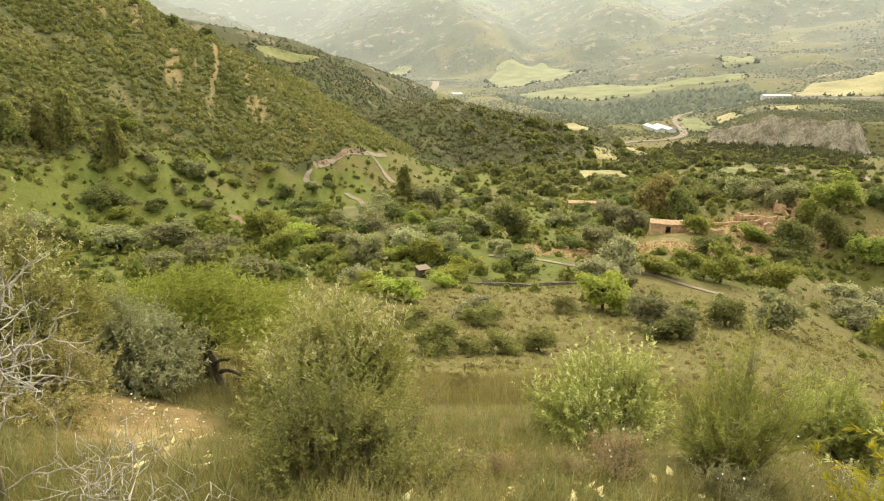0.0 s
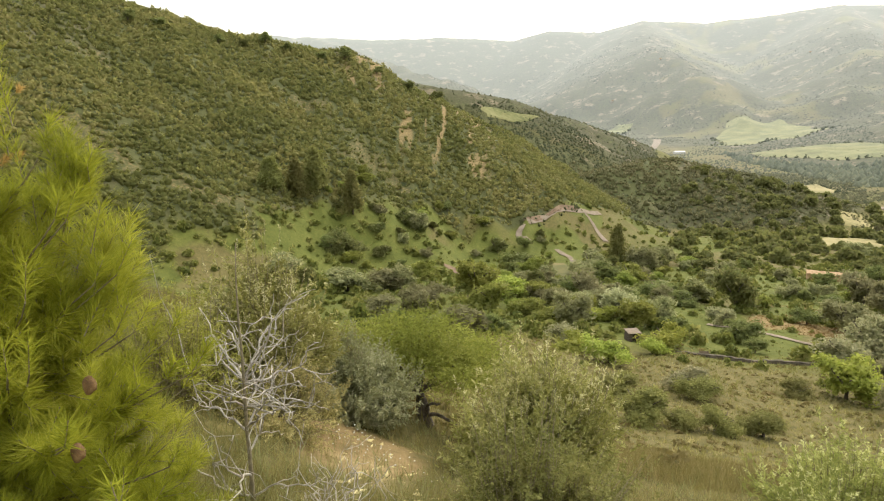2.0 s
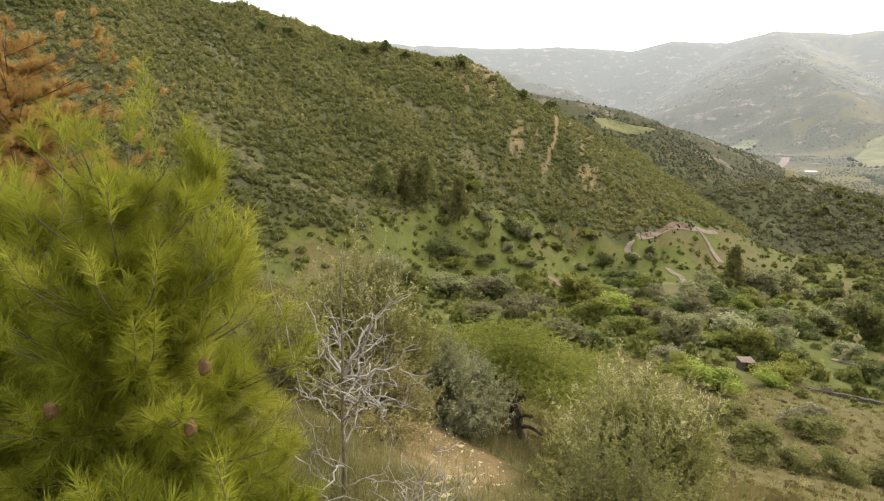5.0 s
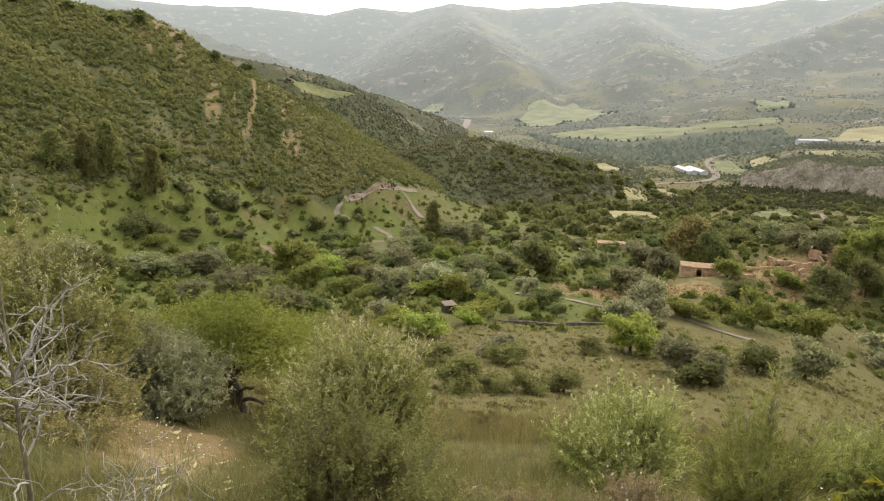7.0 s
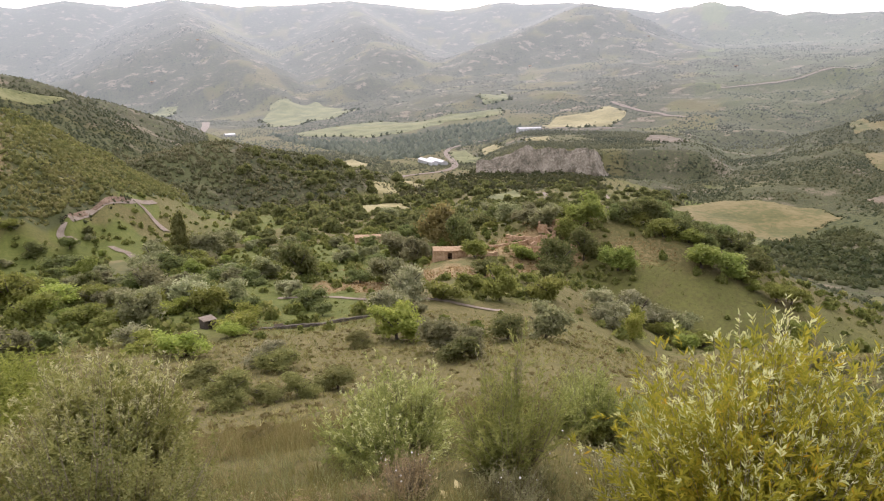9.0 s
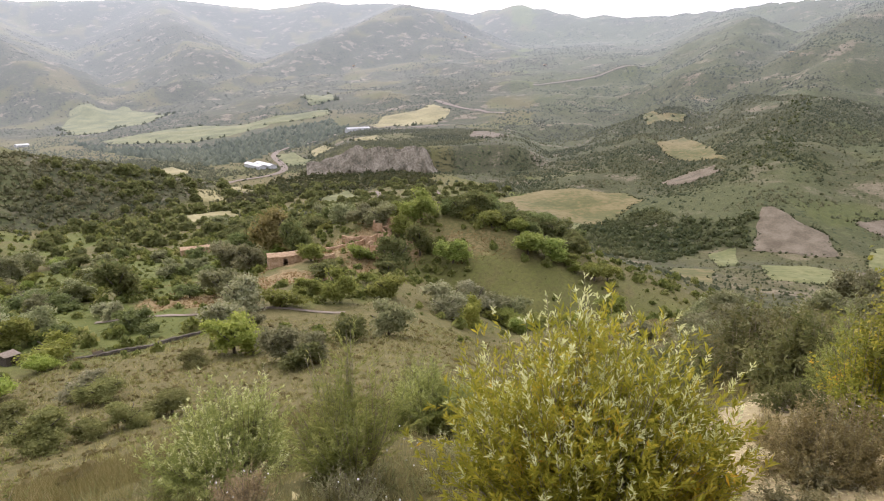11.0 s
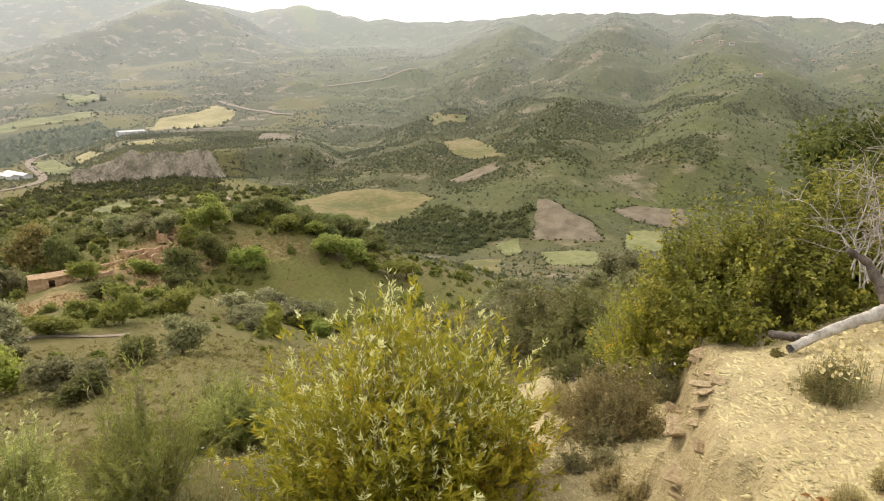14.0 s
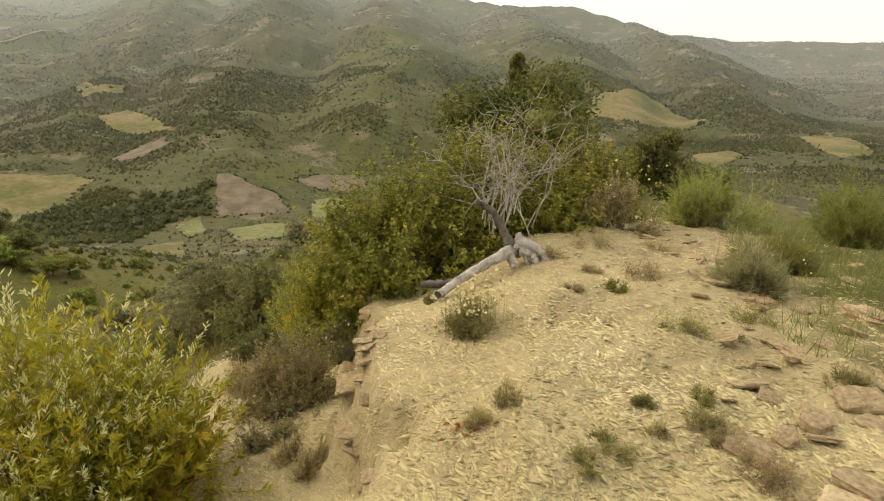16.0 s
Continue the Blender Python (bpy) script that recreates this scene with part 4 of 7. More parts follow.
def bough(rng, start, end, rise=.2, bends=.06, steps=7):
    """A limb from start to end that bows upwards and wanders a little."""
    start, end = np.asarray(start, float), np.asarray(end, float)
    t = np.linspace(0, 1, steps)[:, None]
    far = np.linalg.norm(end - start)
    mid = start * .55 + end * .45 + (0, 0, rise * far)
    p = (1 - t) ** 2 * start + 2 * t * (1 - t) * mid + t * t * end
    w = np.cumsum(rng.randn(steps, 3), 0) * bends * far / steps
    return p + w * t * (1 - .6 * t)


def crown_shape(rng, conical=False, cards=3800, card=.068):
    """Leaf sprays in ragged clumps with gaps between them; 1 m wide and 1 m tall overall."""
    out, spots = [], []
    if conical:
        for k in range(22):
            z = .16 + .80 * (k + .5) / 22
            r = .42 * (1 - .88 * (z - .16) / .84) * (.75 + .5 * rng.rand())
            a = k * 2.4 + rng.rand()
            spots.append((np.array((r * math.cos(a) * .62, r * math.sin(a) * .62, z)), .09 + .22 * r))
    else:
        turn = rng.rand() * 6.283
        for k in range(7):
            a, r, z = turn + k * 2.4 + .8 * rng.rand(), .08 + .25 * rng.rand(), .27 + .42 * rng.rand()
            z -= .5 * max(0, r - .2)
            for j in range(4):
                c = np.array((r * math.cos(a), r * math.sin(a), z)) + rng.randn(3) * (.085, .085, .075)
                c[2] = max(c[2], .14)
                spots.append((c, .115 + .085 * rng.rand()))
    for k, (c, s) in enumerate(spots):
        v, f = lump(rng, 1, .4)
        out.append((v * s * .5 + c, f))
        n = cards // len(spots)
        d = rng.randn(n, 3)
        d /= np.linalg.norm(d, axis=1)[:, None]
        out.append(tuft_cards(rng, c + d * s * (.35 + .95 * rng.rand(n, 1)) * (1, 1, .85), card, .55))
    return joined(out)


def unit_tree(name, crown_mat, seed, label, category, group, conical=False):
    rng = np.random.RandomState(seed)
    tree = thing(name, label, category, group)
    lean = (rng.rand(2) - .5) * .1
    limbs, radii = [bough(rng, (0, 0, -.06), (lean[0], lean[1], .5 if not conical else .92), 0, .2)], [np.linspace(.035, .014, 7)]
    if not conical:
        for k in range(6):
            a = k * 1.05 + rng.rand()
            limbs.append(bough(rng, (lean[0] * .4, lean[1] * .4, .16 + .05 * rng.rand()), (.32 * math.cos(a), .32 * math.sin(a), .5 + .2 * rng.rand()), .12, .25))
            radii.append(np.linspace(.022, .006, 7))
    v, f = tubes(limbs, radii, 5)
    new_part = new("trunk", swift_mesh("trunk", v, f, BARK))
    new_part.parent = tree
    v, f = crown_shape(rng, conical, *((7500, .046) if "bush" in name else ()))
    crown = new("crown", swift_mesh("crown", v, f, crown_mat))
    crown.parent = tree
    return tree


def plant_trees(name, crown_mat, label, category, group, seed, places):
    """Trees at (x, y, width, height), drawn from three growths."""
    rng = np.random.RandomState(seed)
    kinds = [unit_tree(name, crown_mat, seed * 10 + k, label, category, group, "pine" in name) for k in range(min(3, len(places)))]
    for n, (x, y, w, h) in reversed(list(enumerate(places))):
        z = float(surface(np.array([x]), np.array([y]))[0])
        m = pose(x, y, z - .04 * h, 0, 0, rng.rand() * 360) @ Matrix.Diagonal((w * 1.32, w * 1.32, h * 1.26, 1) if "bush" not in name else (w * 1.5, w * 1.5, h * 1.4, 1))
        if n < len(kinds):
            kinds[n].matrix_basis = m
        else:
            copy_thing(kinds[n % len(kinds)], m)


plant_trees('olive_tree', OLIVE_CROWN, 'grey-green olive tree on the grassy slope', 'tree', 'trees in the valley', 5, [
    (-16.1, 184.8, 9.1, 6.4), (-12.0, 129.3, 7.2, 5.4), (-2.6, 210.1, 8.5, 6.9), (2.8, 224.2, 8.0, 6.8), (-9.7, 121.7, 5.5, 3.7), (1.5, 111.2, 5.0, 4.8),
    (-16.3, 119.2, 4.8, 3.7), (-12.5, 116.7, 4.2, 3.7), (77.7, 293.3, 7.6, 5.8), (32.2, 167.4, 5.3, 4.4), (47.6, 168.2, 9.1, 7.9), (47.0, 152.2, 5.7, 6.3),
    (33.4, 126.7, 7.0, 5.9), (120.8, 272.7, 8.0, 9.3), (83.3, 175.3, 6.9, 5.9), (83.2, 162.3, 6.5, 5.5), (84.7, 153.5, 7.1, 6.4), (21.6, 61.1, 3.8, 3.5),
])
plant_trees('olive_tree', OLIVE_CROWN, 'grey-green olive tree on the grassy slope', 'tree', 'trees in the valley', 23, [
    (23.6, 57.5, 3.1, 3.1), (38.2, 68.2, 5.0, 4.9), (79.6, 106.0, 5.9, 5.2), (83.3, 102.3, 7.1, 4.8), (89.3, 103.2, 4.9, 4.2), (-61.0, 121.1, 8.5, 4.9),
    (-54.3, 125.5, 7.3, 4.3), (-40.1, 111.3, 6.4, 4.3), (-23.8, 81.9, 5.3, 3.8), (-42.2, 95.0, 5.6, 3.2), (-79.7, 125.2, 8.0, 4.6),
])
plant_trees('carob_tree', CAROB_CROWN, 'dense dark green carob tree above dry grass', 'tree', 'trees in the valley', 4, [
    (16.4, 137.3, 7.7, 8.1), (2.4, 143.4, 7.7, 4.3), (6.9, 135.8, 4.9, 2.9), (-2.7, 128.8, 3.0, 2.9), (-38.9, 195.8, 8.9, 5.2), (-20.8, 86.2, 4.1, 2.6),
    (64.7, 168.4, 7.4, 9.4), (27.8, 128.8, 4.7, 3.0), (74.2, 129.5, 7.7, 7.0), (84.2, 133.6, 6.5, 7.9), (32.8, 67.8, 4.2, 3.8), (21.9, 56.5, 3.8, 2.2),
    (-12.1, 176.9, 7.1, 4.6), (-81.5, 155.8, 7.9, 4.9), (-77.4, 157.9, 7.1, 3.3), (-71.8, 164.3, 5.1, 2.5), (-76.7, 171.8, 4.4, 3.3), (-67.6, 195.8, 3.0, 2.1),
])
plant_trees('carob_tree', CAROB_CROWN, 'dense dark green carob tree above dry grass', 'tree', 'trees in the valley', 22, [
    (-64.2, 203.2, 2.7, 1.8), (-70.5, 120.8, 4.0, 4.8), (-74.4, 190.8, 7.3, 5.0),
])
plant_trees('grey_olive_tree', SILVER_CROWN, 'silvery grey olive tree among green bushes', 'tree', 'trees in the valley', 4, [
    (-4.3, 112.7, 6.9, 5.1), (-10.2, 82.0, 3.8, 3.1), (3.9, 62.0, 3.7, 2.3), (29.4, 100.0, 5.8, 5.6), (23.9, 90.8, 5.0, 4.2), (64.8, 94.3, 6.3, 5.1),
    (13.2, 118.0, 2.8, 3.3), (12.2, 122.9, 3.3, 3.0), (78.0, 103.6, 7.2, 5.4), (61.5, 89.8, 5.1, 3.4),
])
plant_trees('fig_tree', GREEN_CROWN, 'leafy green tree beside the old terraces', 'tree', 'trees in the valley', 5, [
    (-5.3, 179.7, 8.0, 4.7), (10.9, 145.5, 3.3, 2.8), (-1.6, 106.6, 5.0, 4.4), (-21.9, 126.9, 5.8, 3.6), (-15.1, 102.5, 5.6, 2.5), (-19.9, 106.9, 4.9, 3.0),
    (-35.1, 128.9, 7.2, 6.9), (-28.0, 112.6, 6.2, 5.2), (57.0, 137.9, 4.8, 3.9), (46.0, 99.2, 5.1, 6.0), (34.6, 96.8, 5.5, 3.2), (41.9, 103.7, 4.0, 3.1),
    (58.7, 113.5, 3.0, 2.4), (68.6, 135.9, 4.9, 3.9), (85.7, 144.6, 5.4, 4.9), (93.2, 147.4, 8.1, 8.7), (55.9, 99.1, 5.7, 4.7), (88.5, 125.5, 6.9, 5.6),
])
plant_trees('fig_tree', GREEN_CROWN, 'leafy green tree beside the old terraces', 'tree', 'trees in the valley', 23, [
    (106.2, 132.2, 7.6, 4.4), (111.7, 129.5, 6.1, 4.1), (106.4, 118.1, 8.8, 5.8), (110.5, 114.2, 8.5, 5.5), (104.8, 142.6, 6.3, 3.8),
])
plant_trees('almond_tree', BRIGHT_CROWN, 'light green almond tree below the ruins', 'tree', 'trees in the valley', 6, [
    (-8.0, 108.4, 4.9, 2.6), (2.6, 91.5, 5.7, 3.3), (-27.0, 123.4, 6.8, 3.9), (-8.4, 76.3, 4.1, 1.9), (-4.0, 71.4, 4.6, 2.7), (0.9, 86.0, 3.2, 2.1),
    (20.0, 72.4, 5.2, 4.8), (64.1, 85.6, 4.4, 5.4), (64.1, 86.8, 4.0, 2.8),
])
plant_trees('eucalyptus_tree', TALL_CROWN, 'tall yellowish green eucalyptus behind the stone house', 'tree', 'trees in the valley', 4, [
    (63.4, 182.9, 11.4, 13.4),
])
plant_trees('hill_pine', PINE_CROWN, 'dark conical pine on the scrubby hillside', 'tree', 'pines on the hillside', 4, [
    (-10.5, 212.8, 6.5, 10.7), (-96.6, 172.8, 8.9, 10.9), (-99.2, 166.2, 6.9, 9.2), (-84.0, 171.9, 6.2, 10.3), (-103.3, 159.9, 7.8, 7.6),
])
plant_trees('round_bush', BUSH_CROWN, 'round green bush in the grass field', 'bush', 'bushes in the field', 4, [
    (-0.1, 45.1, 3.0, 2.3), (2.6, 44.8, 2.0, 1.4), (5.0, 45.1, 2.2, 1.6), (8.2, 47.4, 2.7, 1.7), (4.8, 58.3, 3.1, 2.0), (14.6, 68.9, 2.5, 1.5),
    (-2.3, 56.2, 3.0, 1.7),
])

plant_trees('crest_tree', CAROB_CROWN, 'small dark tree on the crest of the hill', 'tree', 'trees on the crest', 39, [
    (x, y, 4.2 + k % 3, 3.4 + k % 2) for k, (x, y) in enumerate([(-172.2, 235.4), (-167.2, 246.0), (-158.4, 264.8), (-165.1, 258.7), (-146.8, 275.4), (-140.3, 285.7), (-125.7, 288.6), (-112.7, 294.8), (-103.5, 308.7), (-186.5, 203.0), (-182.6, 214.8)])])


def grove(seed, count, b0, b1, d0, d1, size, gap=.45):
    """Places for wild trees, in drifts, clear of fields, tracks and ruins."""
    rng = np.random.RandomState(seed)
    x, y = wild(rng, count, b0, b1, d0, d1)
    keep = clear_of_fields(x, y) & (fbm(x / 19 + seed, y / 19) > gap) & (np.hypot((x - 72) / 25, (y - 146) / 13) > 1) & (np.hypot(x - 44, y - 126) > 9) & (np.hypot(x - 52.5, y - 142) > 6) & (np.hypot(x - 50.7, y - 219) > 8)
    return [(float(a), float(b), float(w), float(w * (.6 + .35 * rng.rand()))) for a, b, w in zip(x[keep], y[keep], size[0] + (size[1] - size[0]) * rng.rand(keep.sum()) ** 1.6)]


plant_trees('wild_tree', OLIVE_CROWN, 'grey-green wild olive among the valley bushes', 'tree', 'wild trees in the valley', 31, grove(31, 90, -24, 30, 90, 235, (2.8, 6.0)))
plant_trees('wild_tree', CAROB_CROWN, 'dark green round tree among the valley bushes', 'tree', 'wild trees in the valley', 32, grove(32, 80, -30, 32, 95, 240, (2.5, 6.0)))
plant_trees('wild_tree', GREEN_CROWN, 'leafy green tree among the valley bushes', 'tree', 'wild trees in the valley', 33, grove(33, 90, -30, 32, 85, 230, (2.5, 5.5)))
plant_trees('wild_tree', CAROB_CROWN, 'dark green round tree behind the ruins', 'tree', 'trees behind the ruins', 34, grove(34, 60, 16, 34, 195, 270, (5, 9), .3))
floor_rng = np.random.RandomState(37)
x, y = wild(floor_rng, 950, 2, 40, 235, 560)
keep = clear_of_fields(x, y) & (fbm(x / 25, y / 25) > .42) & (np.hypot(x - 50.7, y - 219) > 8)
x, y = x[keep], y[keep]
scatter("valley_trees", x, y, 3.5 + 5 * floor_rng.rand(len(x)) ** 1.6, [shrub_shape(110 + k, 150, 3, 2) for k in range(4)], CAROB_CROWN, 37, "dark round trees crowding the valley floor", "trees", tall=.95)
plant_trees('wild_tree', OLIVE_CROWN, 'grey-green wild olive on the steep slope', 'tree', 'trees below the shelf', 36, grove(36, 70, 52, 88, 26, 75, (2.0, 4.2), .36))
plant_trees('wild_tree', CAROB_CROWN, 'dark green round tree behind the crest of the knoll', 'tree', 'trees on the knoll', 38, grove(38, 70, 34.5, 47, 172, 225, (5, 8.5), .3))
plant_trees('wild_tree', GREEN_CROWN, 'leafy green tree on the flank of the knoll', 'tree', 'trees on the knoll', 35, grove(35, 26, 38, 50, 110, 165, (3, 6.0), .5))


# ---- the ruined hamlet, barns and walls ----
RUBBLE = plain_material("rubble_stone", [(0, (0.265, 0.167, 0.086)), (.45, (0.424, 0.279, 0.153)), (1, (0.572, 0.412, 0.252))], 1.6, .95, .8, .10)
ROOF_CLAY = plain_material("old_roof_clay", [(0, (0.284, 0.180, 0.098)), (.5, (0.399, 0.270, 0.148)), (1, (0.493, 0.351, 0.211))], 1.8, .95, .6, .06)
WHITE_SHEET = plain_material("white_roof_sheet", [(0, (.40, .40, .375)), (.5, (.52, .515, .485)), (1, (.62, .61, .58))], .4, .5, .1, .02)
DARK_STONE = plain_material("dark_field_stone", [(0, (.06, .05, .036)), (.5, (.11, .092, .066)), (1, (.19, .16, .12))], 1.8, .95, .8, .08)
# near-black colour stands in for the shade indoors and behind windows
INSIDE_SHADE = plain_material("inside_shade", [(0, (.02, .017, .014)), (1, (.04, .034, .028))], 2.0)


def place_z(x, y):
    return float(surface(np.array([x]), np.array([y]))[0])


def slab(x0, y0, z0, x1, y1, z1):
    v = [(x, y, z) for z in (z0, z1) for x, y in ((x0, y0), (x1, y0), (x1, y1), (x0, y1))]
    return v, [(3, 2, 1, 0), (4, 5, 6, 7), (0, 1, 5, 4), (1, 2, 6, 5), (2, 3, 7, 6), (3, 0, 4, 7)]


def rubble_wall(line, tall, thick, seed, step=.45):
    """A wall of loose stones along a line with an uneven top; line in local metres, base at z = -0.4."""
    rng = np.random.RandomState(seed)
    line = np.array(line, float)
    verts, faces = [], []
    for a, b in zip(line, line[1:]):
        n = max(2, int(np.hypot(*(b - a)) / step))
        d = (b - a) / np.hypot(*(b - a))
        side = np.array((d[1], -d[0])) * thick / 2
        at = len(verts)
        for k in range(n + 1):
            p = a + (b - a) * k / n
            top = tall * (.72 + .5 * value_noise(np.array([p[0] * .6 + seed]), np.array([p[1] * .6]))[0]) + .12 * (rng.rand() - .5)
            j = 1 + .25 * (rng.rand(4) - .5)
            verts += [(*(p + side * j[0]), -.6), (*(p + side * j[1] * .85), top), (*(p - side * j[2] * .85), top * (.94 + .08 * rng.rand())), (*(p - side * j[3]), -.6)]
        for k in range(n):
            o = at + 4 * k
            faces += [(o, o + 4, o + 5, o + 1), (o + 1, o + 5, o + 6, o + 2), (o + 2, o + 6, o + 7, o + 3)]
        faces += [(at, at + 1, at + 2, at + 3), (at + 4 * n + 3, at + 4 * n + 2, at + 4 * n + 1, at + 4 * n)]
    return verts, faces


def stone_house(x, y, turn, long, deep, tall, label, roof_mat, roof_label, roofed=True):
    """A low stone house: four thick walls, a doorway through the front and a sagging roof."""
    house = thing("stone_house", label, "house", "houses of the hamlet")
    house.matrix_basis = pose(x, y, place_z(x, y), 0, 0, turn)
    L, D, t = long / 2, deep / 2, .45
    if not roofed:
        ruin = np.random.RandomState(int(abs(y * 11)))
        for k, line in enumerate(([(-L, -D), (-.7, -D)], [(.6, -D), (L, -D)], [(L, -D + t), (L, D - t)], [(L, D), (-L, D)], [(-L, D - t), (-L, -D + t)])):
            v, f = rubble_wall(line, tall * (.55 + .6 * ruin.rand()), t, int(abs(x)) + k, .35)
            part("wall", v, f, RUBBLE, house, smooth_faces=False)
        v, f = lump(ruin, 2, .4)
        part("rubble_heap", (v * (L * .6, D * .6, .5) + (0, 0, .1)).tolist(), f.tolist(), RUBBLE, house, smooth_faces=False)
        return house
    for name, box in (("wall", (-L, -D, -.8, -.6, -D + t, tall)), ("wall", (.5, -D, -.8, L, -D + t, tall)), ("lintel", (-.6, -D + .002, tall * .78, .5, -D + t, tall)), ("wall", (-L, D - t, -.8, L, D, tall * 1.05)),
                      ("wall", (-L + .002, -D + t, -.8, -L + t, D - t, tall * 1.03)), ("wall", (L - t, -D + t, -.8, L - .002, D - t, tall * 1.03))):
        part(name, *slab(*box), RUBBLE, house, smooth_faces=False)
    part("floor", *slab(-L + t, -D + t, -.7, L - t, D - t, .05), INSIDE_SHADE, house, smooth_faces=False)
    rng = np.random.RandomState(int(abs(x * 7)))
    nx, ny = 12, 6
    verts, faces = [], []
    for low in (.0, .16):
        for i in range(nx + 1):
            for j in range(ny + 1):
                px, py = -L - .25 + (2 * L + .5) * i / nx, -D - .3 + (2 * D + .6) * j / ny
                rise = .55 * (1 - abs(2 * j / ny - 1)) + .10 * (rng.rand() - .5) - .12 * math.sin(math.pi * i / nx)
                verts.append((px, py, tall * 1.04 + rise + low))
    n = (nx + 1) * (ny + 1)
    for i in range(nx):
        for j in range(ny):
            o = i * (ny + 1) + j
            faces += [(n + o, n + o + ny + 1, n + o + ny + 2, n + o + 1), (o, o + 1, o + ny + 2, o + ny + 1)]
    for i in range(nx):
        for j in (0, ny):
            o = i * (ny + 1) + j
            faces.append((o, o + ny + 1, n + o + ny + 1, n + o))
    for j in range(ny):
        for i in (0, nx):
            o = i * (ny + 1) + j
            faces.append((o, n + o, n + o + 1, o + 1))
    part("roof", verts, faces, roof_mat, house, roof_label, False)
    return house


stone_house(52.5, 142.5, -12, 7.6, 3.8, 2.3, "low ruined stone house with a dark doorway", ROOF_CLAY, "sagging earthen roof")
stone_house(50.7, 220, -8, 9.5, 4.5, 2.0, "long low stone house with a patched roof", ROOF_CLAY, "clay roof with pale patches")
stone_house(79.5, 146, 20, 6.0, 4.0, 2.2, "half-collapsed stone house among rubble walls", ROOF_CLAY, "", False)
stone_house(84.5, 151, -35, 6.0, 4.2, 2.4, "roofless stone house at the top of the ruins", ROOF_CLAY, "", False)
stone_house(76.0, 140.5, 48, 4.6, 3.4, 1.8, "low roofless stone outhouse among rubble walls", ROOF_CLAY, "", False)
for n, (x, y, turn, line, tall) in enumerate([
        (73, 147, 10, [(0, 0), (5, 0), (5, 4), (0, 4)], 1.3), (80, 140, -20, [(0, 0), (7, 0), (7, 3)], 1.5), (68, 138, -30, [(0, 0), (8, 1), (9, 5)], .9), (87, 147, 15, [(0, 4), (0, 0), (4, 0), (4, 4)], 2.3),
        (58, 138, -8, [(0, 0), (5, .5)], .9), (72, 152, 25, [(0, 0), (6, 0), (6, 5)], 1.4), (82, 154, -15, [(0, 0), (5, 0), (5, 4), (1, 4)], 1.9), (64, 147, 5, [(0, 0), (6, 1.5), (10, 1)], .8)]):
    v, f = rubble_wall(line, tall, .55, n + 3)
    ob = part("rubble_wall", v, f, RUBBLE, None, smooth_faces=False)
    ob.matrix_basis = pose(x, y, place_z(x, y), 0, 0, turn)
    tagged(ob, "collapsed reddish stone wall of a ruined hamlet", "wall", "walls of the hamlet")

v, f = rubble_wall([(0, 0), (4, .4), (9, .3), (14, 1.2), (19, 2.2)], .55, .5, 21)
ob = part("field_wall", v, f, DARK_STONE, None, smooth_faces=False)
ob.matrix_basis = pose(3.5, 88.3, place_z(12, 88.5), 0, 0, -3)
tagged(ob, "low dark stone terrace wall across the slope", "wall")

hut = thing("stone_hut", "tiny dark stone hut with a pale flat roof", "hut")
hut.matrix_basis = pose(-2.0, 94.6, place_z(-2, 94.6), 0, 0, 25)
for box in ((-.9, -.8, -.5, -.3, -.5, 1.5), (.25, -.8, -.5, .9, -.5, 1.5), (-.9, .5, -.5, .9, .8, 1.5), (-.9, -.498, -.5, -.6, .498, 1.48), (.6, -.498, -.5, .9, .498, 1.48)):
    part("wall", *slab(*box), BARK, hut, smooth_faces=False)
part("roof", [(-1.0, -.95, 1.46), (1.0, -.95, 1.46), (1.0, .95, 1.62), (-1.0, .95, 1.62), (-1.0, -.95, 1.54), (1.0, -.95, 1.54), (1.0, .95, 1.70), (-1.0, .95, 1.70)],
     [(3, 2, 1, 0), (4, 5, 6, 7), (0, 1, 5, 4), (1, 2, 6, 5), (2, 3, 7, 6), (3, 0, 4, 7)], GRAVEL, hut, "pale corrugated roof sheet", False)

trough = part("water_trough", *slab(-.6, -.35, -.2, .6, .35, .55), GRAVEL, None, smooth_faces=False)
bm = bmesh.new()
bm.from_mesh(trough.data)
bmesh.ops.inset_individual(bm, faces=[max(bm.faces, key=lambda q: q.calc_center_median().z)], thickness=.1, depth=-.3)
bm.to_mesh(trough.data)
bm.free()
trough.matrix_basis = pose(7.4, 88.9, place_z(7.4, 88.9), 0, 0, 10)
tagged(trough, "pale concrete water trough beside the terrace wall", "trough")


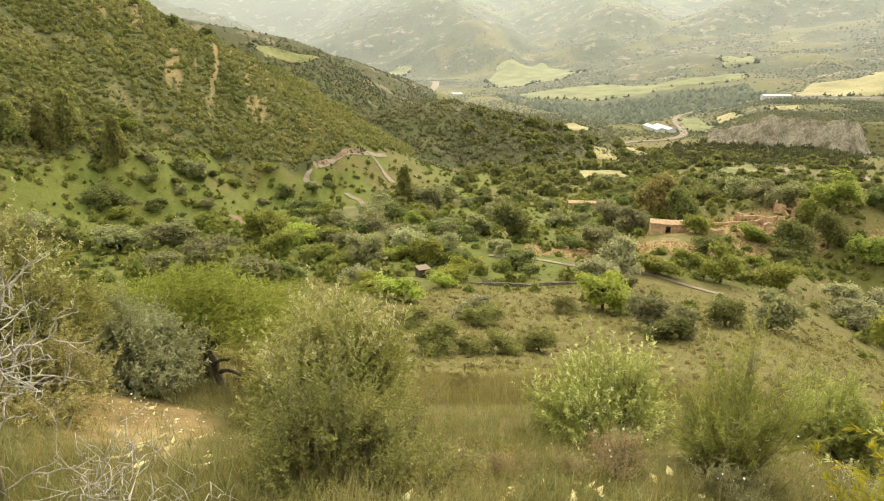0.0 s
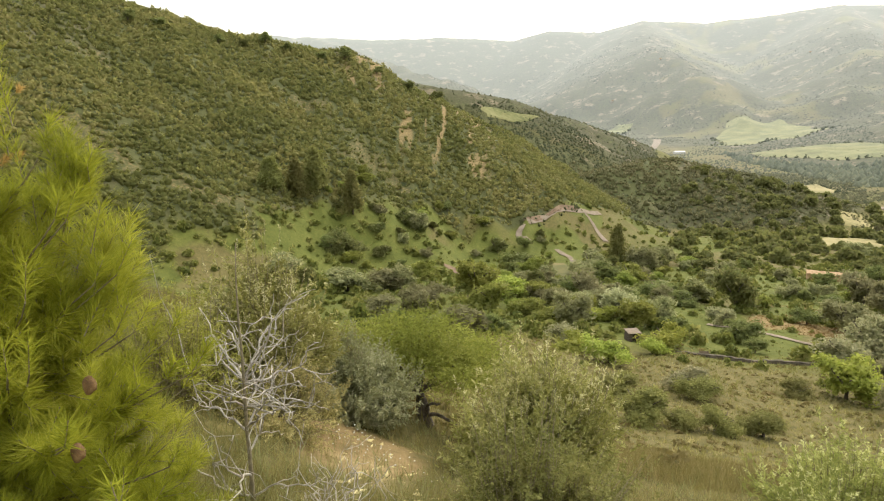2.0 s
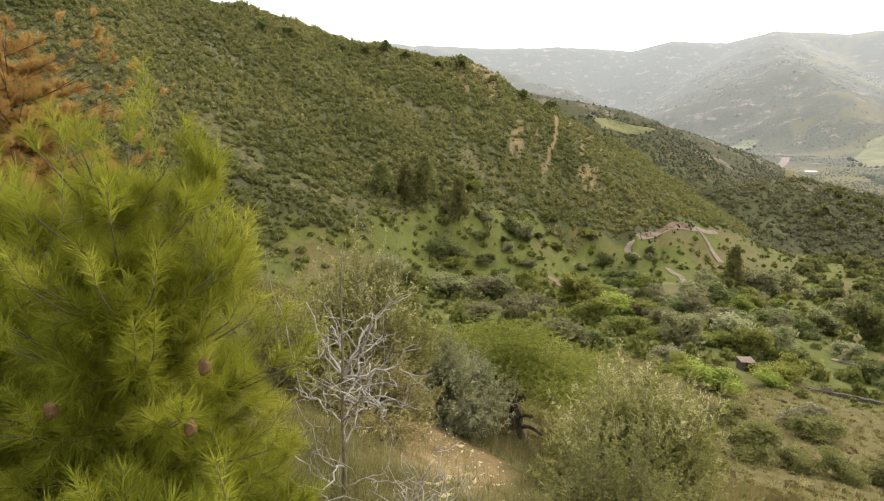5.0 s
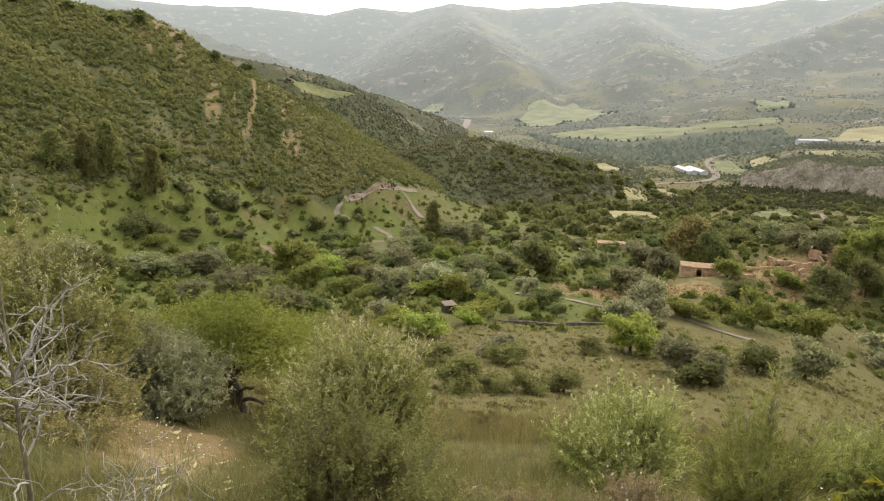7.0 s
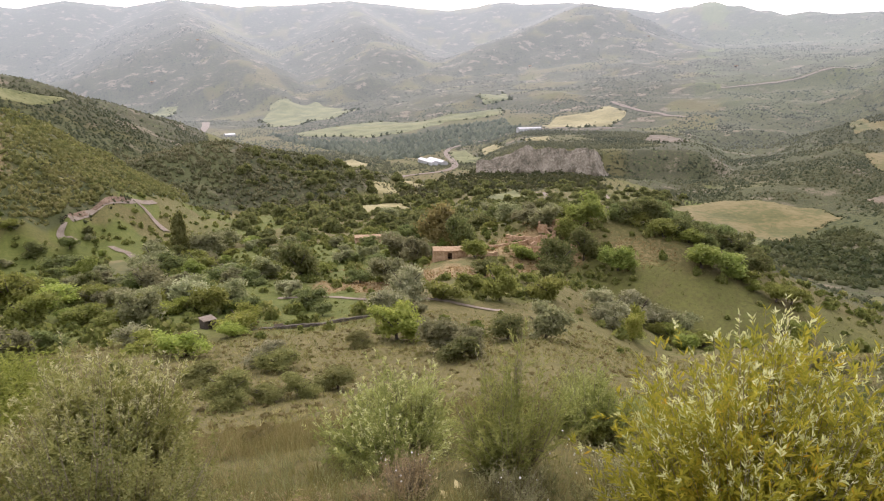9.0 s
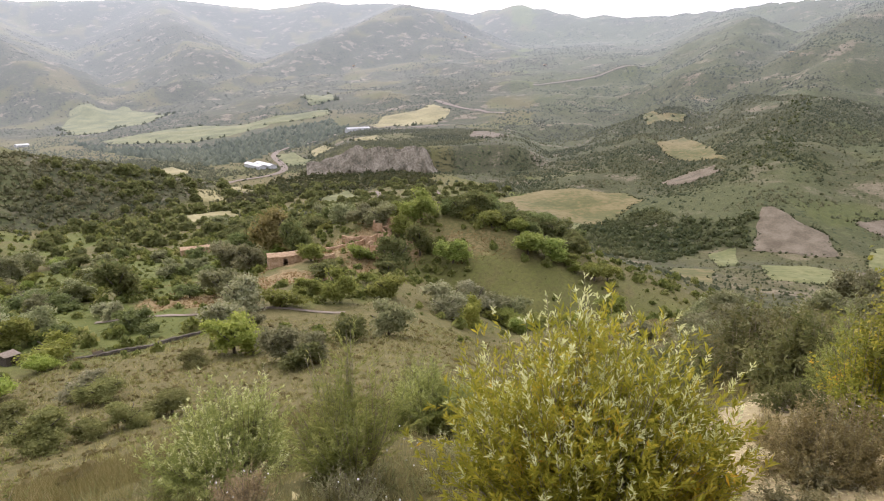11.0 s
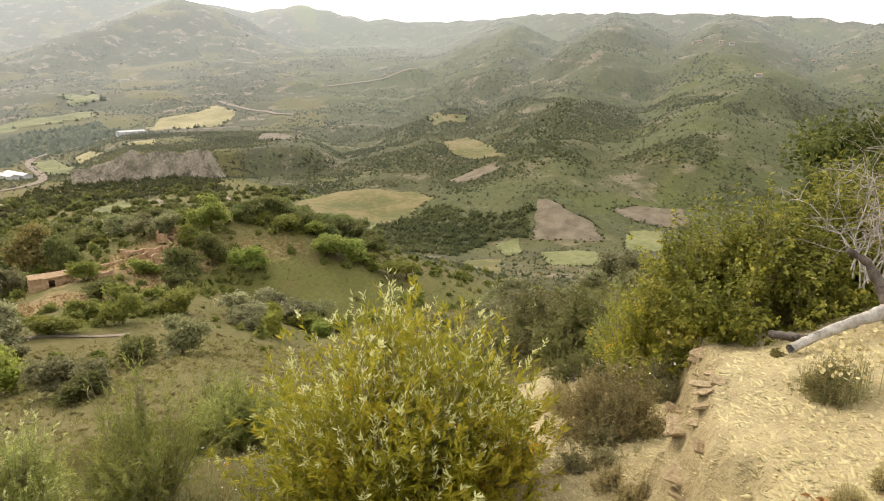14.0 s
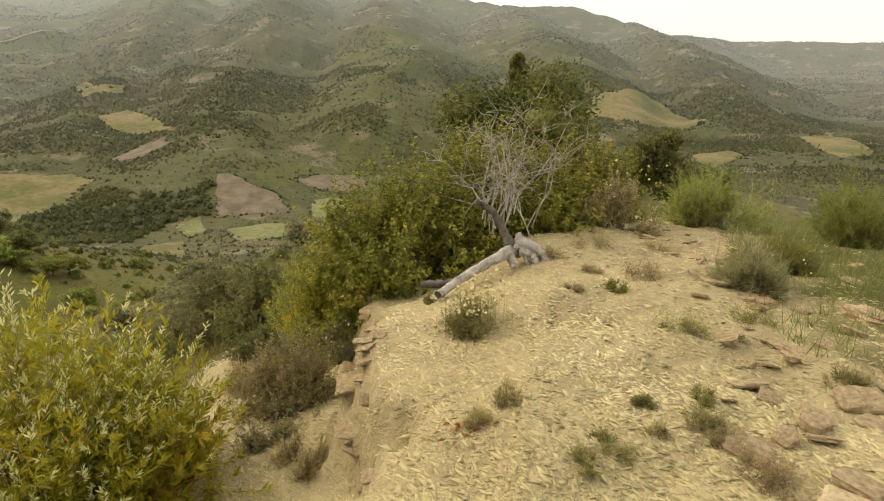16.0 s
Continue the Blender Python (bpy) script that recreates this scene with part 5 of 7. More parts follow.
def barn(x, y, turn, long, deep, tall, label):
    """A white sheet-roofed barn with a ridge, gable ends and a doorway band."""
    ob = thing("barn", label, "barn", "barns in the valley")
    ob.matrix_basis = pose(x, y, place_z(x, y) + .3, 0, 0, turn)
    L, D = long / 2, deep / 2
    part("wall", *slab(-L, -D, -7, L, -D + .3, tall), WHITE_SHEET, ob, smooth_faces=False)
    part("wall", *slab(-L, D - .3, -7, L, D, tall), WHITE_SHEET, ob, smooth_faces=False)
    for s in (-L, L - .3):
        v = [(s + dx, yy, zz) for dx in (0, .3) for yy, zz in ((-D + .3, -7), (D - .3, -7), (D - .3, tall), (0, tall + deep * .16), (-D + .3, tall))]
        part("gable", v, [(0, 1, 2, 3, 4), (9, 8, 7, 6, 5)] + [(i, (i + 1) % 5, 5 + (i + 1) % 5, 5 + i) for i in range(5)], WHITE_SHEET, ob, smooth_faces=False)
    for s in (-1, 1):
        v = [(-L - .5, s * (D + .6), tall - .05), (L + .5, s * (D + .6), tall - .05), (L + .5, 0, tall + deep * .2), (-L - .5, 0, tall + deep * .2)]
        v += [(a, b, c + .2) for a, b, c in v]
        part("roof", v, [(0, 1, 2, 3), (7, 6, 5, 4), (0, 4, 5, 1), (1, 5, 6, 2), (2, 6, 7, 3), (3, 7, 4, 0)], WHITE_SHEET, ob, smooth_faces=False)


barn(245, 741, -88, 46, 8.5, 3.2, "long white sheet-roofed poultry barn beside the road")
barn(257, 740, -88, 46, 8.5, 3.2, "long white sheet-roofed poultry barn beside the road")
barn(445, 873, 4, 38, 8, 2.6, "long low pale shed on the terrace")
barn(39, 1297, 25, 20, 9, 3.0, "small white barn near the riverbed")


def farmhouse(x, y, turn, long, deep, tall, label):
    """A far-off pale house with a low-pitched roof and dark windows."""
    ob = thing("farmhouse", label, "house", "far houses on the slopes")
    ob.matrix_basis = pose(x, y, place_z(x, y), 0, 0, turn)
    L, D = long / 2, deep / 2
    part("wall", *slab(-L, -D, -5, L, D, tall), PLASTER, ob, smooth_faces=False)
    v = [(-L - .4, -D - .4, tall), (L + .4, -D - .4, tall), (L + .4, D + .4, tall), (-L - .4, D + .4, tall), (-L - .4, 0, tall + deep * .18), (L + .4, 0, tall + deep * .18)]
    part("roof", v, [(3, 2, 1, 0), (0, 1, 5, 4), (2, 3, 4, 5), (1, 2, 5), (3, 0, 4)], ROOF_CLAY, ob, "weathered clay roof", False)
    # windows are near-black slabs, painted for the unlit rooms behind
    for k in (-.5, 0, .5):
        part("window", *slab(k * long * .6 - .6, -D - .06, tall * .4, k * long * .6 + .6, -D - .003, tall * .75), INSIDE_SHADE, ob, smooth_faces=False)


PLASTER = plain_material("pale_plaster", [(0, (.36, .33, .29)), (.5, (.46, .43, .385)), (1, (.55, .52, .47))], .5, .9, .1, .02)
for n, (x, y) in enumerate([(1349, 415), (1247, 330), (1405, 257), (1438, 230), (930, 210), (1501, 174), (818, -15), (1529, 102), (1358, 429), (1250, 348), (1156, 627), (1328, 1426), (-7, 2422), (-142, 2146), (512, 2783), (1013, 1996), (1539, 2095)]):
    farmhouse(x, y, math.degrees(math.atan2(-x, y)) + (n * 37 % 50) - 25, 8 + n * 5 % 5, 6, 3.2 + n % 2 * 1.2, "small pale farmhouse far up the scrubby slope")


# ---- plants close by ----
def unit(v):
    return v / np.maximum(np.linalg.norm(v, axis=-1, keepdims=True), 1e-9)


def blades(rng, roots, ways, length, width, fold=.25, droop=.12):
    """Leaves as folded lance shapes, two triangles each, from their roots along their ways."""
    n = len(roots)
    length, width = np.broadcast_to(length, n)[:, None], np.broadcast_to(width, n)[:, None]
    ways = unit(ways)
    side = unit(np.cross(ways, unit(rng.randn(n, 3)) + (0, 0, .8)))
    face = np.cross(side, ways)
    mid = roots + ways * length * .48
    v = np.stack([roots, mid + side * width / 2 + face * width * fold, roots + ways * length - np.array((0, 0, 1)) * length * droop, mid - side * width / 2 + face * width * fold], 1)
    i = np.arange(n)[:, None] * 4
    return v.reshape(-1, 3), np.concatenate([i + (0, 1, 2), i + (0, 2, 3)])


def needles(rng, roots, ways, length, width):
    """Pine needles and grass: one slim triangle each."""
    n = len(roots)
    ways = unit(ways)
    side = unit(np.cross(ways, rng.randn(n, 3)))
    length, width = np.broadcast_to(length, n)[:, None], np.broadcast_to(width, n)[:, None]
    v = np.stack([roots - side * width / 2, roots + side * width / 2, roots + ways * length], 1)
    return v.reshape(-1, 3), np.arange(3 * n).reshape(-1, 3)


def along(paths, t):
    """Places and directions at t (0..1) on each path of an array (n, steps, 3); t is (n, k)."""
    n, steps, _ = paths.shape
    f = np.clip(t, 0, .9999) * (steps - 1)
    i = f.astype(int)
    k = (f - i)[..., None]
    rows = np.arange(n)[:, None]
    a, b = paths[rows, i], paths[rows, i + 1]
    return (a + (b - a) * k).reshape(-1, 3), unit(b - a).reshape(-1, 3)


def shoots(rng, count, width, tall, base=.08, low=.05, upright=.35, ragged=.3, wander=.05, steps=8):
    """Paths from the foot of a bush to tips all over its uneven crown."""
    lobes = max(7, count // 22)
    lobe = rng.randint(lobes, size=count)
    a = (rng.rand(lobes) * 2 * math.pi)[lobe] + .24 * rng.randn(count)
    u = np.clip((low + (1 - low) * rng.rand(lobes))[lobe] + .12 * rng.randn(count), low, 1)
    reach = np.sqrt(np.maximum(0, 1 - u ** 2))
    depth = (.5 + .5 * rng.rand(count) ** .6) * (1 + .34 * ragged * rng.randn(lobes))[lobe] * (1 - ragged / 2 + ragged * value_noise(a * 1.3 + 9, u * 4))
    tips = np.stack([np.cos(a) * reach * width / 2, np.sin(a) * reach * width / 2, u * tall], 1) * depth[:, None]
    feet = np.stack([np.cos(a), np.sin(a), 0 * a], 1) * base * rng.rand(count, 1)
    t = np.linspace(0, 1, steps)[None, :, None]
    mid = feet * .4 + tips * (.6, .6, .35) + np.stack([0 * a, 0 * a, 0 * a], 1)
    mid[:, :2] *= 1 + (1 - upright) * .3
    p = (1 - t) ** 2 * feet[:, None] + 2 * t * (1 - t) * mid[:, None] + t * t * tips[:, None]
    return p + np.cumsum(rng.randn(count, steps, 3), 1) * wander * width / steps * t


TWIG = plain_material("twig", [(0, (.13, .11, .065)), (.5, (.22, .185, .11)), (1, (.33, .28, .18))], 30.0, .8, .3, .002)
DEAD_WOOD = plain_material("dead_grey_wood", [(0, (0.230, 0.200, 0.153)), (.5, (0.425, 0.387, 0.315)), (1, (0.595, 0.552, 0.468))], 14.0, .85, .9, .008)
DEAD_TWIG = plain_material("dead_grey_twig", [(0, (.19, .165, .13)), (.5, (.33, .295, .24)), (1, (.50, .46, .39))], 14.0, .85, .5, .004)
DEAD_DARK = plain_material("dead_dark_wood", [(0, (.05, .042, .034)), (.5, (.11, .09, .07)), (1, (.20, .165, .13))], 14.0, .85, .5, .004)


def bush(name, label, category, x, y, width, tall, seed, mat, twigs=160, leaves=40, size=(.05, .012), spread=48, start=.3, group="", sink=.05, upright=.35, low=.05, ragged=.35,
         tip_mat=None, tip_part="", lean=(0, 0), stem=.006, base=.08, droop=.12, wander=.05):
    """A shrub of many stems with its leaves on them; tip_mat: young leaves at the ends of the shoots."""
    rng = np.random.RandomState(seed)
    plant = thing(name, label, category, group, (x, y, place_z(x, y) - sink))
    paths = shoots(rng, twigs, width, tall + sink, base, low, upright, ragged, wander)
    paths[:, :, :2] += np.array(lean) * np.linspace(0, 1, paths.shape[1])[None, :, None] ** 2
    # side shoots
    k = 2
    p, d = along(paths, .35 + .55 * rng.rand(twigs, k))
    ways = unit(d + .9 * rng.randn(len(p), 3))
    far = width * (.10 + .12 * rng.rand(len(p), 1))
    t = np.linspace(0, 1, paths.shape[1])[None, :, None]
    sides = p[:, None] + ways[:, None] * far[:, None] * t + np.array((0, 0, 1)) * far[:, None] * .35 * t * t
    stems = tubes(paths[:, [0, 2, 4, 7]], [np.linspace(stem, stem * .3, 4)] * twigs, 3)
    part_ob = new("branchwork", swift_mesh("branchwork", *stems, TWIG))
    part_ob.parent = plant
    tagged(part_ob, kind="stuff")
    every = np.concatenate([paths, sides])
    n = len(every)
    at = start + (1 - start) * rng.rand(n, leaves)
    at[twigs:] = rng.rand(n - twigs, leaves)
    if tip_mat is not None:
        at[:, :8] = .90 + .10 * rng.rand(n, 8)
        young = (at > .90) & (every[:, -1, 2] > .45 * tall)[:, None] & (rng.rand(n, 1) < .7)
    p, d = along(every, at)
    off = unit(np.cross(d, rng.randn(len(p), 3)))
    a = np.radians(spread) * (.6 + .8 * rng.rand(len(p), 1))
    ways = d * np.cos(a) + off * np.sin(a)
    length = size[0] * (.6 + .7 * rng.rand(len(p)))
    if tip_mat is not None:
        length[young.ravel()] *= .66
    for which, m, title, tag in ((~young.ravel(), mat, "foliage", ""), (young.ravel(), tip_mat, "young_foliage", tip_part)) if tip_mat is not None else ((slice(None), mat, "foliage", ""),):
        v, f = blades(rng, p[which], ways[which], length[which], size[1] * length[which] / size[0], droop=droop)
        ob = tagged(new(title, swift_mesh(title, v, f, m)), kind="stuff")
        ob.parent = plant
        tagged(ob, tag)
    return plant


YELLOW_LEAF = leaf_material("willow_leaf", [(0, (0.211, 0.228, 0.023)), (.4, (0.377, 0.388, 0.037)), (.78, (0.577, 0.544, 0.056)), (.95, (0.675, 0.577, 0.047)), (1, (0.675, 0.465, 0.028))], .5, .5, 1.6)
OLIVE_LEAF = leaf_material("wild_olive_leaf", [(0, (0.207, 0.218, 0.054)), (.5, (0.353, 0.353, 0.099)), (.85, (0.504, 0.493, 0.185)), (1, (0.650, 0.627, 0.336))], .50, .4, 1.4)
GREY_LEAF = leaf_material("grey_olive_leaf", [(0, (0.218, 0.236, 0.100)), (.5, (0.376, 0.400, 0.194)), (1, (0.574, 0.595, 0.367))], .5, 0.35, 1.4)
THORN_LEAF = leaf_material("thorny_bush_leaf", [(0, (0.144, 0.155, 0.041)), (.5, (0.265, 0.270, 0.076)), (1, (0.437, 0.414, 0.149))], .60, .35, 1.6)
SLOPE_LEAF = leaf_material("slope_bush_leaf", [(0, (.125, .135, .04)), (.5, (.215, .215, .068)), (1, (.34, .32, .125))], .55, .4, 1.4)
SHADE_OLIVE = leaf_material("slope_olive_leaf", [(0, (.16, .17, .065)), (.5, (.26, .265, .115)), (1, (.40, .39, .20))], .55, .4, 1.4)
BROOM_LEAF = leaf_material("broom_leaf", [(0, (.20, .22, .055)), (.5, (.34, .345, .09)), (1, (.52, .50, .17))], .5, 0.45, 1.6)
LENTISK_LEAF = leaf_material("lentisk_leaf", [(0, (0.124, 0.130, 0.020)), (.45, (0.238, 0.230, 0.040)), (.8, (0.389, 0.340, 0.065)), (1, (0.562, 0.430, 0.080))], .40, .4, 1.2)
RUST_LEAF = leaf_material("rusty_bush_leaf", [(0, (.18, .185, .028)), (.5, (.33, .31, .045)), (.85, (.52, .40, .05)), (1, (.70, .36, .045))], .45, 0.45, 1.6)
SCRUB_GREY = leaf_material("grey_scrub_leaf", [(0, (.25, .24, .105)), (.5, (.42, .395, .19)), (1, (.60, .56, .33))], .7, 0.5, 2.0)
DRY_LEAF = leaf_material("dry_shrub_leaf", [(0, (.29, .23, .105)), (.5, (.47, .385, .19)), (1, (.64, .54, .31))], .7, 0.5, 2.0)
PINE_NEEDLE = leaf_material("young_pine_needle", [(0, (0.199, 0.224, 0.021)), (.45, (0.348, 0.373, 0.035)), (.8, (0.464, 0.474, 0.056)), (1, (0.580, 0.567, 0.116))], .45, 0.55, 2.2)
BROWN_NEEDLE = leaf_material("dead_pine_needle", [(0, (.27, .14, .042)), (.5, (.41, .235, .078)), (1, (.54, .34, .13))], .6, 0.55, 1.5)
FEATHER_LEAF = leaf_material("feathery_tree_leaf", [(0, (0.154, 0.168, 0.028)), (.5, (0.268, 0.276, 0.051)), (1, (0.421, 0.402, 0.106))], .5, 0.50, .9)
SHOOT_LEAF = leaf_material("yellowish_shoot_leaf", [(0, (.20, .205, .04)), (.5, (.35, .34, .075)), (1, (.52, .48, .15))], .55, .4, 1.4)
CREAM_LEAF = leaf_material("creamy_young_leaf", [(0, (.48, .47, .17)), (.5, (.64, .62, .28)), (1, (.78, .75, .44))], .5, .4, 2.0)
DRY_HERB = leaf_material("dry_herb_leaf", [(0, (0.195, 0.176, 0.065)), (.5, (0.351, 0.312, 0.117)), (1, (0.559, 0.481, 0.221))], .6, .45, 1.6)

bush("willow_leaved_bush", "yellow-green narrow-leaved bush with silvery shoot tips", "bush", 3.42, 2.92, 2.35, 1.84, 5, YELLOW_LEAF, 660, 36, (.066, .0155), 38, .10, droop=.02, tip_mat=CREAM_LEAF, tip_part="creamy young leaves",
     upright=.6, ragged=.10, stem=.005, base=.16, low=.0, wander=.035)
bush("wild_olive", "grey-green wild olive bush with upright shoots", "bush", -1.15, 6.75, 2.1, 1.9, 6, OLIVE_LEAF, 560, 34, (.068, .018), 45, .2, droop=.03, tip_mat=CREAM_LEAF, tip_part="creamy young leaves", upright=.6, low=.05, base=.2)
bush("thorny_bush", "dense brownish green thorny bush on the slope", "bush", -.72, 4.25, 1.8, 1.0, 7, THORN_LEAF, 480, 36, (.03, .014), 60, .12, low=.0, base=.3, ragged=.4)
bush("olive_shrub", "rounded silvery grey olive shrub", "bush", -3.72, 7.15, 1.55, 1.2, 8, GREY_LEAF, 480, 34, (.058, .018), 50, .15, low=.02, base=.2)
bush("wild_olive", "olive-green bush with pale shoot tips", "bush", -4.45, 6.2, 1.85, 1.75, 9, OLIVE_LEAF, 640, 36, (.058, .017), 45, .2, tip_mat=CREAM_LEAF, tip_part="creamy young leaves", upright=.6, base=.2)
bush("wild_olive", "olive-green bush with pale shoot tips", "bush", 1.75, 6.25, 1.7, 1.15, 10, OLIVE_LEAF, 560, 34, (.052, .012), 40, .2, tip_mat=CREAM_LEAF, tip_part="creamy young leaves", upright=.6, low=.0, base=.2)
bush("broom_bush", "feathery light green broom bush", "bush", 2.5, 4.8, 1.35, 1.3, 11, BROOM_LEAF, 190, 30, (.062, .0085), 32, .2, upright=.75, low=.1, base=.12, ragged=.6)
bush("olive_shrub", "grey-green shrub with thin twigs", "bush", 4.0, 5.75, 1.2, .98, 12, OLIVE_LEAF, 260, 30, (.058, .013), 40, .2, upright=.7, base=.15)
bush("olive_shrub", "grey-green shrub with thin twigs", "bush", 5.0, 7.6, 1.3, .9, 112, OLIVE_LEAF, 200, 28, (.05, .009), 40, .2, upright=.7, base=.15)
bush("thorny_bush", "olive-green low bush behind dead branches", "bush", -3.75, 5.25, 1.6, .55, 13, DRY_HERB, 320, 30, (.035, .013), 55, .15, base=.3)
bush("thorny_bush", "olive-green low bush behind dead branches", "bush", -4.6, 4.8, 1.9, 1.15, 14, SHOOT_LEAF, 320, 30, (.035, .013), 55, .15, base=.3)
# east of the shelf
bush("lentisk_bush", "glossy dark green lentisk bush at the shelf's edge", "bush", 6.95, 1.3, 2.2, 1.32, 15, LENTISK_LEAF, 875, 26, (.046, .029), 68, .45, low=.0, base=.4, ragged=.28, upright=.2)
bush("lentisk_bush", "glossy dark green lentisk bush at the shelf's edge", "bush", 8.1, .5, 2.4, 1.62, 16, LENTISK_LEAF, 875, 26, (.046, .029), 68, .45, low=.0, base=.4, ragged=.28, upright=.2)
bush("lentisk_bush", "glossy green lentisk bush beside the fallen log", "bush", 8.9, -.4, 2.0, 1.25, 17, LENTISK_LEAF, 600, 26, (.046, .029), 68, .45, low=.0, base=.4, ragged=.28, upright=.2)
bush("rusty_bush", "low bush with yellow and rust-tinged leaves", "bush", 6.6, 2.2, 1.4, 1.05, 18, RUST_LEAF, 320, 30, (.04, .017), 55, .3, low=.0, base=.25)
bush("broom_bush", "light green broom bush with an orange tip", "bush", 8.0, 3.1, 1.0, 1.1, 19, BROOM_LEAF, 200, 30, (.05, .006), 30, .2, upright=.8, low=.15)
for n, (x, y, w, h) in enumerate([(10.4, 5.6, 2.5, 1.9), (12.2, 7.2, 3.0, 2.2), (9.6, 4.2, 2.0, 1.5), (14.5, 6.2, 3.4, 2.3), (11.5, 3.6, 2.5, 1.7), (15.5, 9.5, 3.4, 2.4), (10.8, 8.6, 2.4, 1.6),
                                  (17, 5, 3.2, 2.3), (13.2, 4.5, 2.6, 1.8), (18.5, 8, 3.6, 2.5), (20, 12, 3.8, 2.6), (12.6, 10.5, 2.8, 1.9), (9.0, 6.3, 2.0, 1.4), (8.7, 8.2, 2.0, 1.4), (22, 7, 3.6, 2.4), (15.5, 3.6, 2.8, 2.0)]):
    bush("wild_olive", "grey-green wild olive on the slope below the shelf", "bush", x, y, w, h, 120 + n, SHADE_OLIVE if n % 3 == 1 else SLOPE_LEAF, 190, 22, (.10, .034), 55, .15, group="wild olives below the shelf", base=.3)
bush("scree_shrub", "dry greenish brown shrub on the scree", "bush", 4.95, 1.9, 1.05, .68, 20, DRY_HERB, 300, 24, (.028, .011), 55, .1, upright=.5, base=.25, stem=.003)
bush("scree_shrub", "grey flowering shrub under the shelf's face", "bush", 6.0, 1.9, .8, .42, 21, SCRUB_GREY, 200, 28, (.026, .010), 50, .1, upright=.5, base=.25, stem=.003)
bush("scree_shrub", "small dark green shrub on the scree", "bush", 4.1, 2.3, .5, .4, 22, THORN_LEAF, 90, 22, (.03, .012), 50, .2, base=.12)
bush("scree_shrub", "low grey-green shrub on the scree", "bush", 4.45, 1.75, .65, .3, 23, SCRUB_GREY, 160, 26, (.026, .011), 55, .1, base=.25, stem=.003)
bush("creeping_shrub", "dark creeping juniper shrub on the scree", "bush", 6.5, 2.75, .9, .35, 24, CAROB_CROWN, 150, 24, (.03, .014), 55, .2, base=.3)
bush("flowering_shrub", "dry yellow-flowered shrub on the shale", "bush", 4.3, .28, .44, .30, 25, DRY_HERB, 220, 14, (.020, .006), 45, .2, low=.0, base=.06, stem=.002)
bush("flowering_shrub", "brown shrub with pale dry flowers", "bush", 7.9, -.85, .9, .75, 26, DRY_LEAF, 170, 20, (.03, .012), 50, .3, base=.15)
bush("dry_shrub", "dry brown twiggy shrub on the scree", "bush", 5.5, 2.55, .6, .35, 27, DRY_LEAF, 140, 20, (.024, .009), 50, .15, base=.15, stem=.003)
bush("dry_shrub", "dry brown twiggy shrub on the scree", "bush", 3.9, 1.35, .45, .28, 28, DRY_LEAF, 140, 20, (.022, .008), 50, .15, base=.15, stem=.003)
bush("grass_bush", "tall green grassy bush behind the shelf", "bush", 9.6, -2.3, 1.5, .75, 29, BROOM_LEAF, 220, 26, (.09, .006), 25, .1, upright=.9, low=.3, base=.4)
bush("grass_bush", "tall green grassy bush behind the shelf", "bush", 8.6, -4.0, 1.8, .8, 30, GREEN_CROWN, 240, 26, (.08, .008), 30, .1, upright=.9, low=.3, base=.5)
bush("grass_bush", "pale green grassy clump on the stony bank", "bush", 5.5, -1.75, .7, .32, 31, SCRUB_GREY, 150, 18, (.07, .004), 22, .05, upright=.9, low=.3, base=.25)
bush("grass_bush", "pale green grassy clump on the stony bank", "bush", 6.3, -2.1, .9, .38, 32, BROOM_LEAF, 160, 18, (.08, .005), 22, .05, upright=.9, low=.3, base=.3)

# the round-topped tree behind the lentisk
TREE_LEAF = leaf_material("oak_leaf", [(0, (0.075, 0.101, 0.022)), (.5, (0.164, 0.194, 0.045)), (1, (0.300, 0.316, 0.077))], .45, .35, .5)
for name, label, x, y, w, h, seed, mat in (("oak_tree", "dense dark green evergreen oak on the ridge", 15.7, .75, 4.5, 1.95 - place_z(15.7, .75), 41, TREE_LEAF), ("young_pine", "slim light green pine above the oak", 17.0, .95, 1.7, 2.1 - place_z(17, .95), 42, PINE_CROWN)):
    tree = thing(name, label, "tree", "", (x, y, place_z(x, y) - .1))
    rng = np.random.RandomState(seed)
    limbs = [bough(rng, (0, 0, 0), (.1, 0, h * .6), 0, .1)] + [bough(rng, (0, 0, h * .2), (w * .36 * math.cos(a), w * .36 * math.sin(a), h * (.5 + .3 * rng.rand())), .1, .2) for a in np.arange(8) * .8]
    ob = new("trunk", swift_mesh("trunk", *tubes(limbs, [np.linspace(.09, .04, 7)] + [np.linspace(.045, .01, 7)] * 8, 6), BARK))
    ob.parent = tree
    pieces = []
    for k in range(26):
        a, u = k * 2.4, rng.rand()
        r = .36 * math.sqrt(u) if name == "oak_tree" else .26 * math.sqrt(u) * (1.15 - k / 26)
        top = (.36 + .55 * rng.rand() * (1 - u * .45)) if name == "oak_tree" else .35 + .6 * k / 26
        c, s = np.array((r * math.cos(a) * w, r * math.sin(a) * w, top * h)), w * ((.12 + .06 * rng.rand()) if name == "oak_tree" else .15 * (1.45 - k / 26))
        v, f = lump(rng, 2, .3)
        pieces.append((v * s * .5 + c, f))
        d = unit(rng.randn(900, 3))
        pieces.append(tuft_cards(rng, c + d * s * (.4 + .8 * rng.rand(900, 1)), .105, .5))
    ob = new("crown", swift_mesh("crown", *joined(pieces), mat))
    ob.parent = tree
